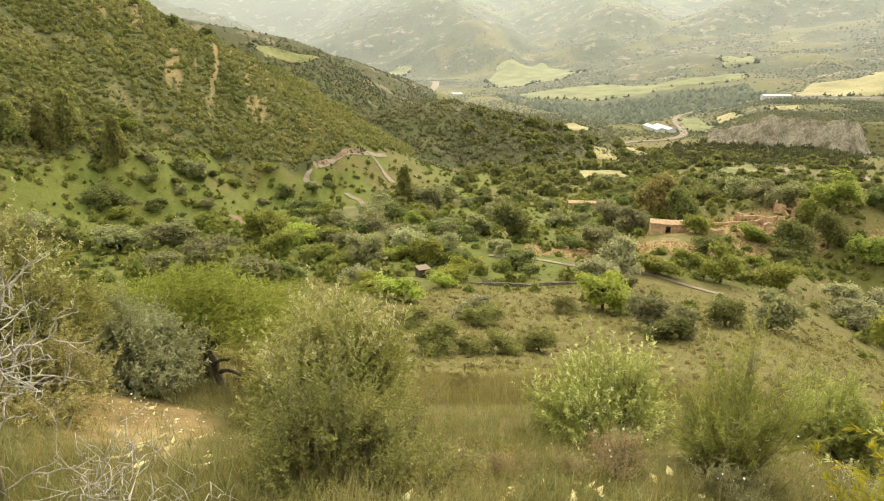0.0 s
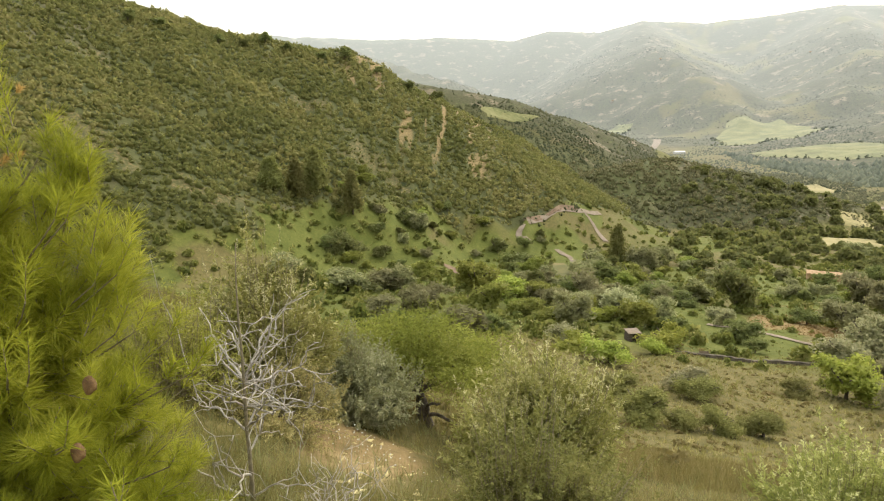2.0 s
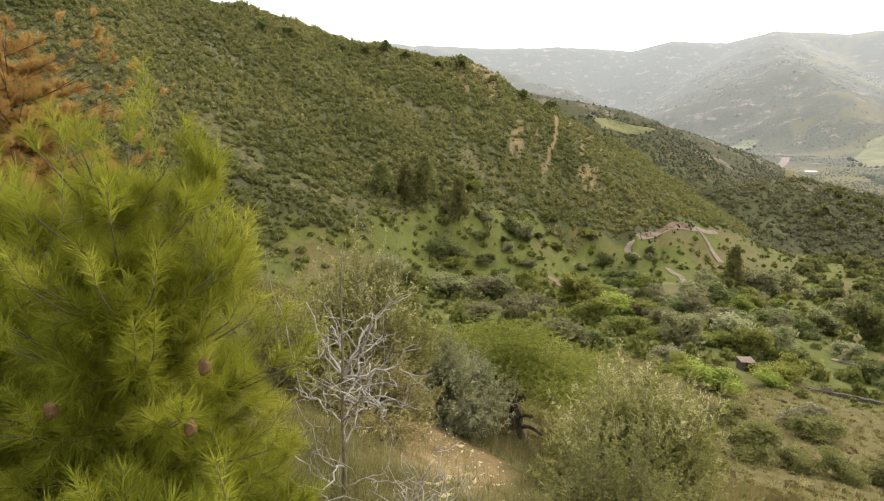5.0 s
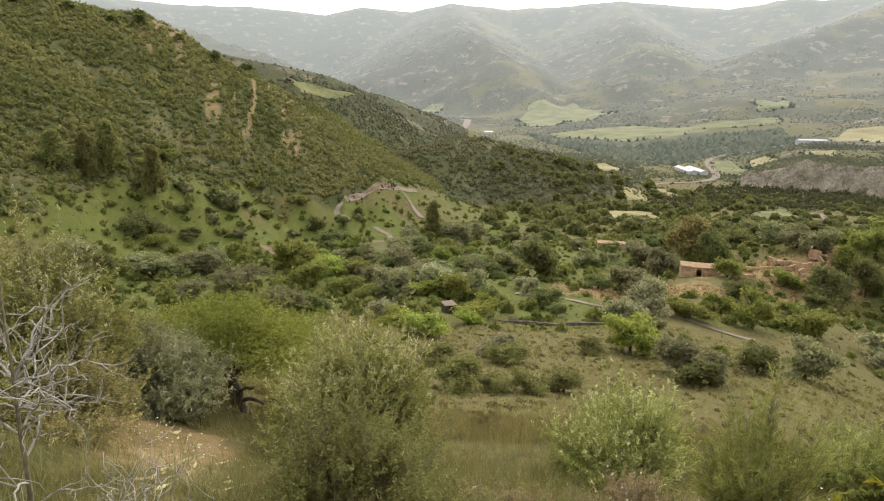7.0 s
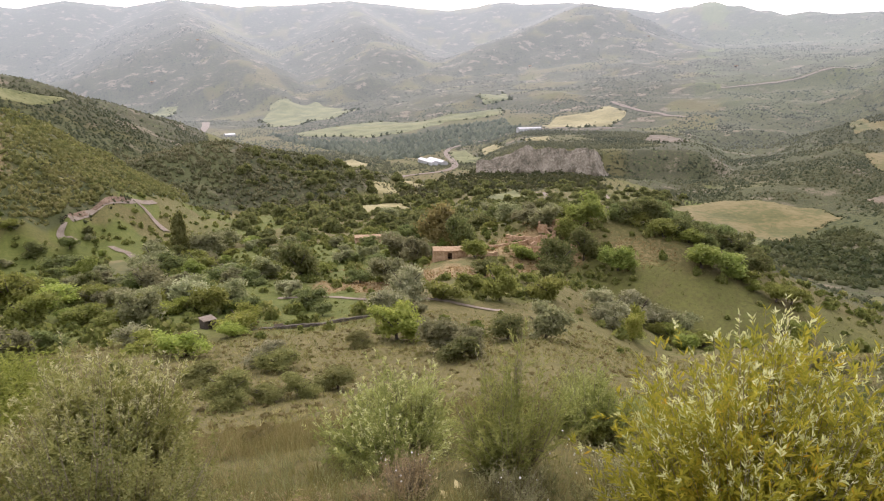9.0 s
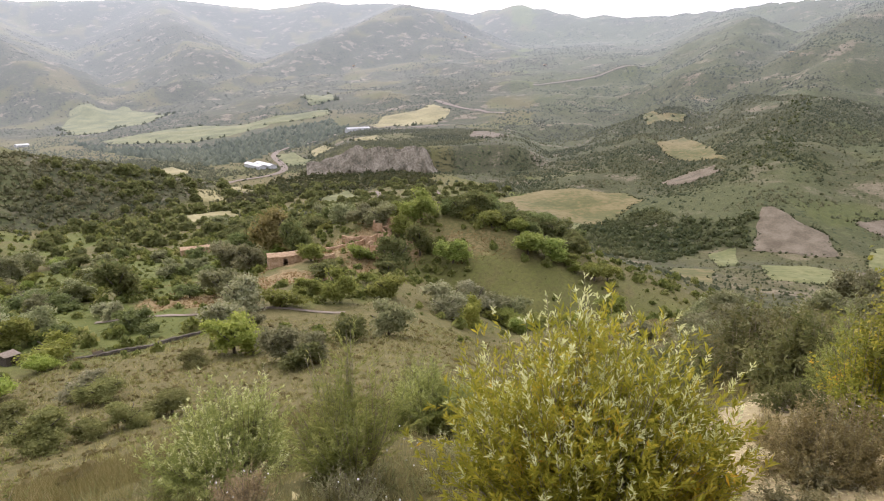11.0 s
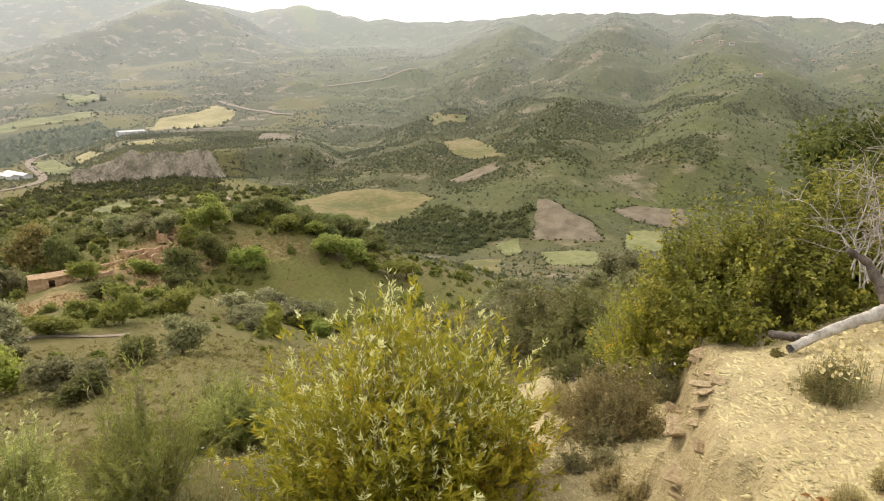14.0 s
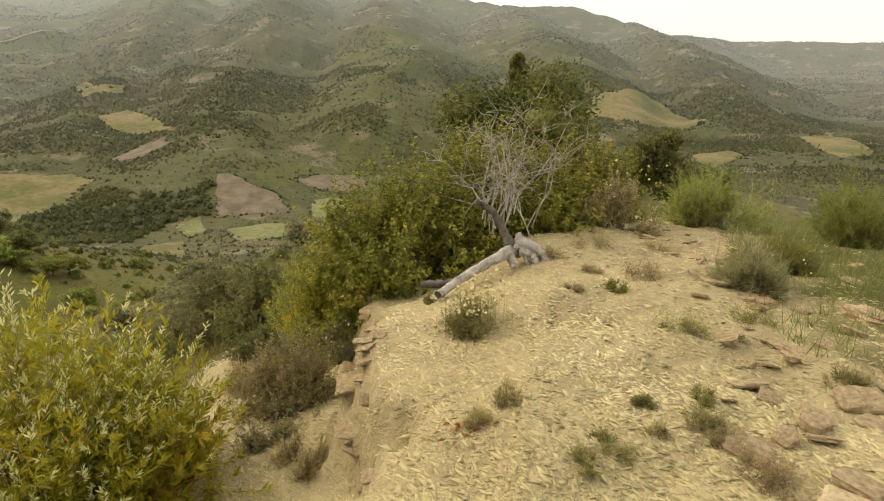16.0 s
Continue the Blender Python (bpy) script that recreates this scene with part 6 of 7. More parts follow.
plant_trees("ridge_bush", CAROB_CROWN, "dark round bush on the falling ridge", "bush", "bushes on the ridge", 77, [(21, -3.2, 1.8, 2.0), (23, -4.6, 1.7, 1.7), (19, 1.8, 1.5, 1.9), (27, -8, 2.0, 1.5)])

# the feathery green tree on the slope, over its dark split trunk
tree = thing("feathery_tree", "bright green feathery tree with dark twisted limbs", "tree", "", (-3.2, 8.5, place_z(-3.2, 8.5) + .1))
rng = np.random.RandomState(51)
ends = [(.6, -.1, .95), (-.8, .3, 1.05), (-.1, .4, 1.2), (-.5, .1, .95), (.85, .3, .75), (-1.3, .2, .8), (.4, .1, .9), (-.35, .2, 1.15)]
ob = new("trunk", swift_mesh("trunk", *tubes([bough(rng, (.12, -.1, -.1), (-.05, 0, .5), 0, .5), bough(rng, (-.1, 0, -.1), (-.2, .05, .5), 0, .6)] + [bough(rng, (-.1, 0, .35), e, .12, .4) for e in ends] + [bough(rng, (.1, -.1, .1), (.75, -.35, .22), .25, .5), bough(rng, (.05, -.1, .2), (.45, -.4, .45), .2, .6)],
         [np.linspace(.065, .045, 7)] * 2 + [np.linspace(.036, .007, 7)] * 8 + [np.linspace(.034, .014, 7)] * 2, 6), DEAD_DARK))
ob.parent = tree
pieces = []
for k in range(150):
    e = np.array(ends[k % 8]) * (.75 + .4 * rng.rand()) + rng.randn(3) * (.26, .26, .13) + (0, 0, .06)
    n = 110
    d = rng.randn(n, 3) * (.19, .19, .085)
    pieces.append(blades(rng, e + d, rng.randn(n, 3) + unit(d) + (0, 0, .3), .085, .018))
ob = tagged(new("crown", swift_mesh("crown", *joined(pieces), FEATHER_LEAF)), kind="stuff")
ob.parent = tree


# ---- pines on the brow ----
PINE_BARK = plain_material("young_pine_bark", [(0, (.07, .062, .028)), (.5, (.12, .10, .045)), (1, (.19, .155, .08))], 25.0, .8, .4, .004)


def pine(name, label, x, y, tall, width, seed, mat, shoots_each=7, per=150, needle=(.085, .0034), bare=0.0, sink=.1, rounded=False, leaders=()):
    """A young pine: whorls of up-curving branches, every shoot set with needles."""
    rng = np.random.RandomState(seed)
    tree = thing(name, label, "tree", "", (x, y, place_z(x, y) - sink))
    trunk = bough(rng, (0, 0, 0), ((rng.rand() - .5) * .1, (rng.rand() - .5) * .1, tall * .97), 0, .05, 10)
    limbs, radii, tips = [trunk], [np.linspace(.018, .005, 10) * tall / 2], []
    levels = 17
    for k in range(levels):
        f = (k + .6) / levels
        foot = trunk[int(f * 9)]
        reach = width / 2 * (math.sqrt(max(.05, 1 - (1.7 * f - .85) ** 2)) if rounded else min(1, (1 - f) * 1.6 + .24)) * (.8 + .35 * rng.rand())
        for j in range(7 if f < .85 else 4):
            a = j * 2 * math.pi / 7 + k * .9 + rng.rand() * .5
            end = foot + (math.cos(a) * reach, math.sin(a) * reach, tall * (.06 + .10 * f) + .12 * reach)
            limb = bough(rng, foot, end, -.05, .12)
            limbs.append(limb)
            radii.append(np.linspace(.007, .0025, 7))
            tips.append((limb[-1], unit(limb[-1] - limb[-3]) + (0, 0, .9)))
            for s in range(max(3, int(shoots_each * (1.15 - .85 * f)))):
                g = .12 + .85 * (s + rng.rand()) / shoots_each
                p = limb[0] + (limb[-1] - limb[0]) * g + (0, 0, -.02)
                p = limb[min(6, int(g * 6))] * .5 + p * .5
                w = unit(limb[-1] - limb[0]) * .8 + rng.randn(3) * .75 + (0, 0, .6)
                tips.append((p, w))
    for dx, dy, z in leaders:
        limb = bough(rng, trunk[5], (dx, dy, z), -.15, .05)
        limbs.append(limb)
        radii.append(np.linspace(.009, .003, 7))
        for k in range(46):
            g = rng.rand() ** .7
            spread = .16 * (1.1 - g)
            tips.append((limb[3] + (limb[-1] - limb[3]) * g + rng.randn(3) * (spread, spread, .03), rng.randn(3) * .3 + (dx * .5, dy * .5, 1)))
    for k in range(7):
        tips.append((trunk[-1] + rng.randn(3) * (.17, .17, .10) - (0, 0, .08), np.array((rng.randn() * .12, rng.randn() * .12, 1))))
    ob = new("trunk", swift_mesh("trunk", *tubes(limbs, radii, 5), PINE_BARK if bare == 0 else BARK))
    ob.parent = tree
    roots = np.array([t[0] for t in tips])
    ways = unit(np.array([t[1] for t in tips]))
    n = len(roots)
    keep = rng.rand(n) >= bare
    roots, ways = roots[keep], ways[keep]
    n = len(roots)
    long = .07 + .11 * rng.rand(n)
    long[-7:] = .24 if bare == 0 else .12
    t = np.linspace(0, 1, 4)[None, :, None]
    lines = roots[:, None] + ways[:, None] * long[:, None, None] * t
    ob = tagged(new("twigwork", swift_mesh("twigwork", *tubes(lines, [np.linspace(.003, .002, 4)] * n, 3), TWIG)), kind="stuff")
    ob.parent = tree
    p, d = along(lines, rng.rand(n, per))
    off = unit(np.cross(d, rng.randn(len(p), 3)))
    a = np.radians(22 + 38 * rng.rand(len(p), 1))
    v, f = needles(rng, p, d * np.cos(a) + off * np.sin(a), needle[0] * (.7 + .5 * rng.rand(len(p))), needle[1])
    ob = tagged(new("needle_foliage", swift_mesh("needle_foliage", v, f, mat)), kind="stuff")
    ob.parent = tree
    return tree


young = pine("young_pine", "bushy yellow-green young pine on the brow", -2.34, 1.60, 1.86, 1.2, 61, PINE_NEEDLE, 30, 90, (.10, .0032), leaders=((.20, .24, 1.78), (-.24, -.28, 1.64), (.24, .28, 1.38)))
CONE = plain_material("pine_cone", [(0, (.09, .05, .018)), (.5, (.16, .09, .035)), (1, (.24, .15, .065))], 40.0, .7, .8, .004)
for spot in ((.12, -.42, 1.02), (.46, -.05, 1.12), (.52, -.18, .95)):
    v, f = lump(np.random.RandomState(3), 2, .14)
    ob = part("cone", (v * (.022, .022, .045) + spot).tolist(), f.tolist(), CONE, young, "reddish brown pine cone")
pine("young_pine", "bushy yellow-green young pine on the brow", -3.0, 1.35, 1.45, 1.45, 62, PINE_NEEDLE, 22, 80, (.10, .0036))
pine("young_pine", "low yellow-green pine in front of the brow", -1.75, 1.05, .6, .8, 63, PINE_NEEDLE, 12, 80, (.10, .0034))
pine("dead_pine", "dead pine with rust-brown needles", -8.5, 4.75, 2.65, 3.1, 64, BROWN_NEEDLE, 22, 110, (.10, .006), .05, rounded=True)
pine("dead_pine", "dead pine with rust-brown needles", -10.4, 4.5, 2.5, 2.9, 65, BROWN_NEEDLE, 14, 100, (.10, .007), .05, rounded=True)
bush("thorny_bush", "dark green bush under the dead pine", "bush", -6.6, 4.4, 1.5, .8, 66, CAROB_CROWN, 200, 26, (.05, .02), 55, .2, base=.3)
bush("thorny_bush", "olive-green bush under the dead pine", "bush", -7.6, 6.4, 2.0, .9, 67, THORN_LEAF, 220, 26, (.05, .02), 55, .2, base=.3)


# ---- dead wood ----
def dead_shrub(x, y, tall, width, seed, label, leader=True, count=30):
    """A bleached leafless shrub with crooked branches."""
    rng = np.random.RandomState(seed)
    plant = thing("dead_shrub", label, "dead shrub", "", (x, y, place_z(x, y) - .05))
    trunk = bough(rng, (0, 0, 0), (.04, .0, tall), 0, .10, 12)
    if leader:
        ob = new("trunk", swift_mesh("trunk", *tubes([trunk], [np.linspace(.017, .003, 12)], 6), TWIG))
        ob.parent = plant
    for k in range(count):
        f = .08 + .62 * rng.rand() if leader else .02
        foot = trunk[int(f * 11)] if leader else rng.randn(3) * (.08, .08, 0)
        a = rng.rand() * 2 * math.pi
        r = width * (.25 + .35 * rng.rand())
        end = foot + np.array((math.cos(a) * r, math.sin(a) * r, tall * (.03 + .22 * rng.rand())))
        limb = bough(rng, foot, end, .12, 1.5, 11)
        ob = new("branch", swift_mesh("branch", *tubes([limb], [np.linspace(.0085, .0026, 11)], 5), DEAD_WOOD))
        ob.parent = plant
        for j in range(6):
            s = limb[rng.randint(2, 10)]
            twig = new("twig", swift_mesh("twig", *tubes([bough(rng, s, s + rng.randn(3) * r * .35 + (0, 0, .06), .1, 1.4, 7)], [np.linspace(.0045, .0017, 7)], 5), DEAD_WOOD))
            twig.parent = ob


dead_shrub(-2.48, 3.2, 1.85, 1.0, 71, "tall bleached dead shrub with crooked bare branches", True, 21)
dead_shrub(-2.0, 3.35, .55, 1.3, 72, "low bleached dead shrub with spreading bare branches", False, 15)
dead_shrub(-1.75, 2.7, .5, 1.1, 74, "low bleached dead shrub with spreading bare branches", False, 12)

log = thing("fallen_tree", "bleached fallen tree with a split root and bare crown", "fallen tree", "", (5.9, .15, place_z(5.9, .15)))
rng = np.random.RandomState(73)


def log_part(name, points, radii, mat, label="", sides=9):
    p = np.array(points, float)
    t = np.linspace(0, len(p) - 1, 5 * len(p))
    path = np.stack([np.interp(t, np.arange(len(p)), p[:, i]) for i in range(3)], 1)
    path[1:-1] = (path[:-2] + path[1:-1] * 2 + path[2:]) / 4
    r = np.interp(t, np.arange(len(p)), radii) * (1 + .22 * (rng.rand(len(t)) - .5))
    v, f = tubes([path], [r], sides)
    ridge = np.tile(1 + .30 * (rng.rand(sides) - .5), len(path))[:, None]
    spine = np.repeat(path, sides, 0)
    v = spine + (v - spine) * ridge + rng.randn(*v.shape) * .0045
    ob = new(name, swift_mesh(name, v, f, mat))
    ob.parent = log
    return tagged(ob, label)


log_part("trunk", [(-.92, .50, .02), (-.62, .38, .06), (-.28, .16, .13), (0, 0, .16), (.10, -.05, .10)], [.031, .034, .037, .056, .045], DEAD_WOOD, "pale weathered trunk", 12)
log_part("root", [(0, -.02, .17), (.03, -.10, .20), (.02, -.26, .12), (-.08, -.36, .0)], [.06, .062, .04, .024], DEAD_WOOD, "", 12)
log_part("root", [(-.02, .0, .15), (.06, -.05, .22), (.12, -.03, .27)], [.06, .05, .02], DEAD_WOOD, "", 10)
log_part("root", [(-.05, -.05, .16), (-.03, -.16, .13), (-.10, -.22, .05), (-.13, -.25, -.02)], [.04, .035, .022, .012], DEAD_WOOD, "", 10)
log_part("root", [(-.06, .02, .13), (-.12, .0, .06), (-.14, -.02, -.02)], [.04, .03, .02], DEAD_WOOD)
log_part("limb", [(-.72, .42, .05), (-.72, .52, .04), (-.78, .66, .05)], [.03, .03, .027], DEAD_DARK, "dark broken limb stub")
log_part("limb", [(-.02, .02, .18), (.03, .10, .32), (.06, .20, .48), (.02, .34, .56)], [.045, .036, .03, .02], DEAD_DARK, "dark broken limb stub")
log_part("root", [(-.02, -.08, .17), (-.05, -.14, .05), (-.06, -.16, -.02)], [.03, .022, .014], DEAD_WOOD)
for k in range(26):
    foot = np.array((.3 + .5 * rng.rand(), -.15 + .5 * rng.rand(), .15 + .25 * rng.rand()))
    end = foot + np.array((.35 + .9 * rng.rand(), (rng.rand() - .55) * 1.35, .30 + .55 * rng.rand() ** .8))
    limb = bough(rng, foot, end, .3, 1.5, 9)
    ob = new("branch", swift_mesh("branch", *tubes([limb], [np.linspace(.0058, .0018, 9)], 5), DEAD_TWIG))
    ob.parent = log
    for j in range(9):
        s = limb[rng.randint(2, 9)]
        twig = new("twig", swift_mesh("twig", *tubes([bough(rng, s, s + rng.randn(3) * (.16, .2, .13) + (.05, 0, .05), .15, 1.1, 6)], [np.linspace(.0036, .0013, 6)], 4), DEAD_TWIG))
        twig.parent = ob


# ---- grass, herbs and stones ----
GRASS = leaf_material("dry_grass", [(0, (0.132, 0.123, 0.035)), (.4, (0.226, 0.198, 0.066)), (.75, (0.339, 0.282, 0.117)), (1, (0.471, 0.387, 0.200))], .7, .45, .5)
GREEN_GRASS = leaf_material("green_grass", [(0, (.11, .125, .03)), (.5, (.19, .20, .055)), (1, (.33, .31, .12))], .6, .4, .4)
HERB = leaf_material("slope_herb", [(0, (.14, .14, .055)), (.5, (.25, .24, .10)), (1, (.40, .365, .19))], .7, .3, .8)
PETAL = plain_material("white_petal", [(0, (.70, .68, .60)), (1, (.85, .83, .76))], 50.0, .6, .1, .001)
YELLOW_PETAL = plain_material("straw_yellow_petal", [(0, (.50, .40, .16)), (1, (.68, .58, .30))], 50.0, .6, .1, .001)


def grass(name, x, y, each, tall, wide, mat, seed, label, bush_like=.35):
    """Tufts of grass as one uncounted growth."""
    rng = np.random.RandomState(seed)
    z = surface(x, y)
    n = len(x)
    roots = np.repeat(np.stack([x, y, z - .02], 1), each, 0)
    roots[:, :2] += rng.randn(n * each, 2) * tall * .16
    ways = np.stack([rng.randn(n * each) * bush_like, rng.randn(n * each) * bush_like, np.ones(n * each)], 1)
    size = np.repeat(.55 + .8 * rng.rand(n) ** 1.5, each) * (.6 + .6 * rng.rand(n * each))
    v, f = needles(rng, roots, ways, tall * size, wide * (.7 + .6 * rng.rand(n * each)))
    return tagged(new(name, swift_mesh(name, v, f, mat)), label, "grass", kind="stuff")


def grassy(x, y, seed):
    """Places left to grass: off the shale, off the tracks, in drifts."""
    rng = np.random.RandomState(seed)
    c = cover_at(x, y)
    keep = (rng.rand(len(x)) < (1 - c[:, 0] * 1.15 - .8 * c[:, 3])) & clear_of_fields(x, y) & (rng.rand(len(x)) < .35 + 1.3 * smooth(.35, .62, fbm(x / 1.7 + 3, y / 1.7)))
    return x[keep], y[keep]


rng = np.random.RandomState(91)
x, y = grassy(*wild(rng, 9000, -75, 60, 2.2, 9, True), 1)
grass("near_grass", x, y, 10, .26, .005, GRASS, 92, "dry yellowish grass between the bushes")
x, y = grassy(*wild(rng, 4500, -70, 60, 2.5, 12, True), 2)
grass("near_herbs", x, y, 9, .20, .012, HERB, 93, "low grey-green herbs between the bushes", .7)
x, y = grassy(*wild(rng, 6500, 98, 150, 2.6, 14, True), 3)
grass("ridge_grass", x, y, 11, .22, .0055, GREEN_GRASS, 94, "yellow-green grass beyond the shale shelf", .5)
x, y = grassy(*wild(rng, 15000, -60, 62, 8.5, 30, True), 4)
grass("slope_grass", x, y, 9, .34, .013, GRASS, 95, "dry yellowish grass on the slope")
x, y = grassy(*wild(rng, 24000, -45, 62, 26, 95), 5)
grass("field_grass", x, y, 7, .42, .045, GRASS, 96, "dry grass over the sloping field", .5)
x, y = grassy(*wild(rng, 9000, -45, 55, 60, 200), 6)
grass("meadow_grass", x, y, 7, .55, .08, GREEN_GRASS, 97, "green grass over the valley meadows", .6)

ORANGE_GRASS = leaf_material("sunburnt_grass", [(0, (.20, .135, .045)), (.5, (.31, .215, .075)), (1, (.43, .32, .13))], .7, .45, .3)
x, y = wild(rng, 16000, 8, 40, 95, 185)
ruin = cover_at(x, y)[:, 3]
keep = (rng.rand(len(x)) < .15 + ruin) & (ruin > .12) & clear_of_fields(x, y)
grass("sunburnt_grass", x[keep], y[keep], 7, .5, .07, ORANGE_GRASS, 99, "orange sunburnt grass around the ruined houses", .6)

TUSSOCK = leaf_material("grass_tussock", [(0, (0.147, 0.132, 0.039)), (.5, (0.220, 0.191, 0.063)), (1, (0.321, 0.268, 0.105))], .7, .45, .12)
x, y = grassy(*wild(rng, 5500, -50, 62, 9, 95), 7)
scatter("grass_tussocks", x, y, .25 + .55 * rng.rand(len(x)) ** 2, [shrub_shape(70 + s, 14, 1) for s in range(4)], TUSSOCK, 98, "rough tussocks and small herbs over the sloping field", "grass", tall=.7)


def petals(rng, centres, radius):
    """Small six-sided flower heads facing up and outwards."""
    n = len(centres)
    a = np.arange(6) * math.pi / 3
    disc = np.stack([np.cos(a), np.sin(a), 0 * a + .25], 1)
    disc = np.concatenate([disc, [(0, 0, 0)]]) * radius
    turn = rotation(rng, n)
    turn = np.where(turn[:, 2:3, 2:3] < 0, -turn, turn)
    v = np.einsum("nij,kj->nki", turn, disc) * (.7 + .6 * rng.rand(n, 1, 1)) + centres[:, None]
    i = np.arange(n)[:, None] * 7
    return v.reshape(-1, 3), np.concatenate([i + (k, (k + 1) % 6, 6) for k in range(6)])


def flower_patch(x, y, width, tall, count, seed, label, mat, head=.011):
    rng = np.random.RandomState(seed)
    patch = thing("flower_patch", label, "flowers", "flowers among the grass", (x, y, place_z(x, y)))
    p = rng.randn(count, 2) * width / 3.2
    ground = surface(p[:, 0] + x, p[:, 1] + y) - place_z(x, y)
    tops = np.column_stack([p, ground + tall * (.5 + .6 * rng.rand(count))])
    v, f = needles(rng, np.column_stack([p + rng.randn(count, 2) * .03, ground]), tops - np.column_stack([p, ground]), np.linalg.norm(tops - np.column_stack([p, ground]), axis=1), .004)
    ob = tagged(new("stalkwork", swift_mesh("stalkwork", v, f, HERB)), kind="stuff")
    ob.parent = patch
    ob = tagged(new("blossom", swift_mesh("blossom", *petals(rng, tops, head), mat)), kind="stuff")
    ob.parent = patch


flower_patch(-2.75, 5.3, .7, .22, 45, 201, "patch of small white daisies on dry ground", PETAL, .007)
flower_patch(-2.3, 5.0, .8, .2, 30, 202, "thin patch of small white daisies", PETAL, .007)
flower_patch(1.35, 4.7, .9, .3, 20, 203, "white daisies among grey herbs", PETAL, .008)
flower_patch(2.9, 4.35, .9, .3, 20, 204, "white daisies among grey herbs", PETAL, .008)
flower_patch(2.2, 4.0, .9, .25, 16, 205, "white daisies among grey herbs", PETAL, .008)
flower_patch(-1.9, 1.5, .5, .35, 10, 206, "a few white daisies under the pine", PETAL, .014)
flower_patch(7.9, -.85, .8, .70, 26, 207, "pale dry flowers above a brown shrub", YELLOW_PETAL, .012)
flower_patch(4.3, .28, .30, .31, 170, 208, "straw-coloured flowers on a dry shrub", YELLOW_PETAL, .012)
flower_patch(6.6, -2.3, 1.6, .26, 30, 209, "yellowish flowers in the ridge grass", YELLOW_PETAL, .008)
flower_patch(5.6, -1.9, 1.2, .22, 20, 210, "yellowish flowers in the ridge grass", YELLOW_PETAL, .008)
flower_patch(6.0, 1.9, .6, .4, 30, 211, "tiny pale flowers on the grey scree shrub", PETAL, .010)
bush("grey_herb", "low dry grey-brown herb clump on the slope", "bush", 1.3, 4.6, .9, .35, 212, DRY_LEAF, 150, 16, (.03, .006), 40, .1, base=.3, upright=.8)
bush("grey_herb", "low dry grey-brown herb clump on the slope", "bush", 2.1, 4.1, .8, .3, 213, SCRUB_GREY, 150, 16, (.03, .006), 40, .1, base=.3, upright=.8)
bush("grey_herb", "low dry grey-brown herb clump on the slope", "bush", .4, 4.4, .8, .3, 214, DRY_LEAF, 150, 16, (.03, .006), 40, .1, base=.3, upright=.8)
bush("grey_herb", "low grey-green herb clump on the slope", "bush", 3.1, 4.2, .9, .35, 215, SCRUB_GREY, 150, 16, (.03, .006), 40, .1, base=.3, upright=.8)

# tufts on the shelf
for n, (x, y, w, h, mat, label) in enumerate([
        (3.2, -.02, .24, .16, DRY_LEAF, "dry grey-brown tuft on the shale"), (4.8, -.35, .18, .08, DRY_LEAF, "dry brown tuft on the shale"), (4.95, -.66, .20, .09, GREEN_CROWN, "small green cushion plant on the shale"),
        (5.5, -.5, .22, .07, DRY_LEAF, "dry brown tuft on the shale"), (5.35, -.92, .5, .14, DRY_LEAF, "dry brown tuft on the shale"), (4.15, -.98, .45, .12, SCRUB_GREY, "grey-green mat of herbs on the shale"),
        (3.34, -.94, .16, .10, SCRUB_GREY, "small grey-green tuft on the shale"), (3.25, -.66, .12, .06, SCRUB_GREY, "small grey-green tuft on the shale"), (3.03, -.70, .11, .06, DRY_LEAF, "small dry tuft on the shale"),
        (3.02, .08, .2, .08, DRY_LEAF, "dry brown tuft on the shale"), (2.88, -.5, .26, .09, SCRUB_GREY, "pale blue-grey grass tuft on the shale"), (2.70, -.38, .22, .08, SCRUB_GREY, "pale blue-grey grass tuft on the shale"),
        (3.12, -.9, .3, .09, SCRUB_GREY, "grey-green tuft on the shale"), (3.0, -1.0, .25, .1, DRY_LEAF, "dry brown tuft on the shale"), (2.75, -1.1, .35, .14, DRY_LEAF, "dry brown tuft on the shale"),
        (5.9, -.2, .35, .1, DRY_LEAF, "dry brown tuft beside the log"), (6.3, -.55, .5, .14, DRY_LEAF, "dry brown tuft beside the log"), (4.6, -1.5, .5, .18, SCRUB_GREY, "grey-green tuft on the stony bank"),
        (6.9, -1.2, .4, .15, DRY_LEAF, "dry brown tuft by the stones"), (3.75, -1.75, .3, .14, SCRUB_GREY, "grey-green tuft on the stony bank"), (5.1, .75, .14, .08, SCRUB_GREY, "small tuft at the shelf's edge")]):
    bush("grass_tuft", label, "tuft", x, y, w * .8, h * .85, 300 + n, DRY_HERB if mat is SCRUB_GREY else mat, 70, 7, (.026, .0035), 30, .05, group="tufts on the shale", upright=.8, low=.1, base=w * .35, stem=.0015, sink=.01)


SHALE = leaf_material("shale_chip", [(0, (0.256, 0.198, 0.102)), (.3, (0.378, 0.303, 0.153)), (.65, (0.450, 0.366, 0.190)), (1, (0.542, 0.455, 0.255))], .9, .0, .8)
SHALE_BLOCK = plain_material("shale_block", [(0, (0.242, 0.167, 0.089)), (.5, (0.420, 0.314, 0.168)), (1, (0.567, 0.452, 0.266))], 5.0, .95, .8, .012)


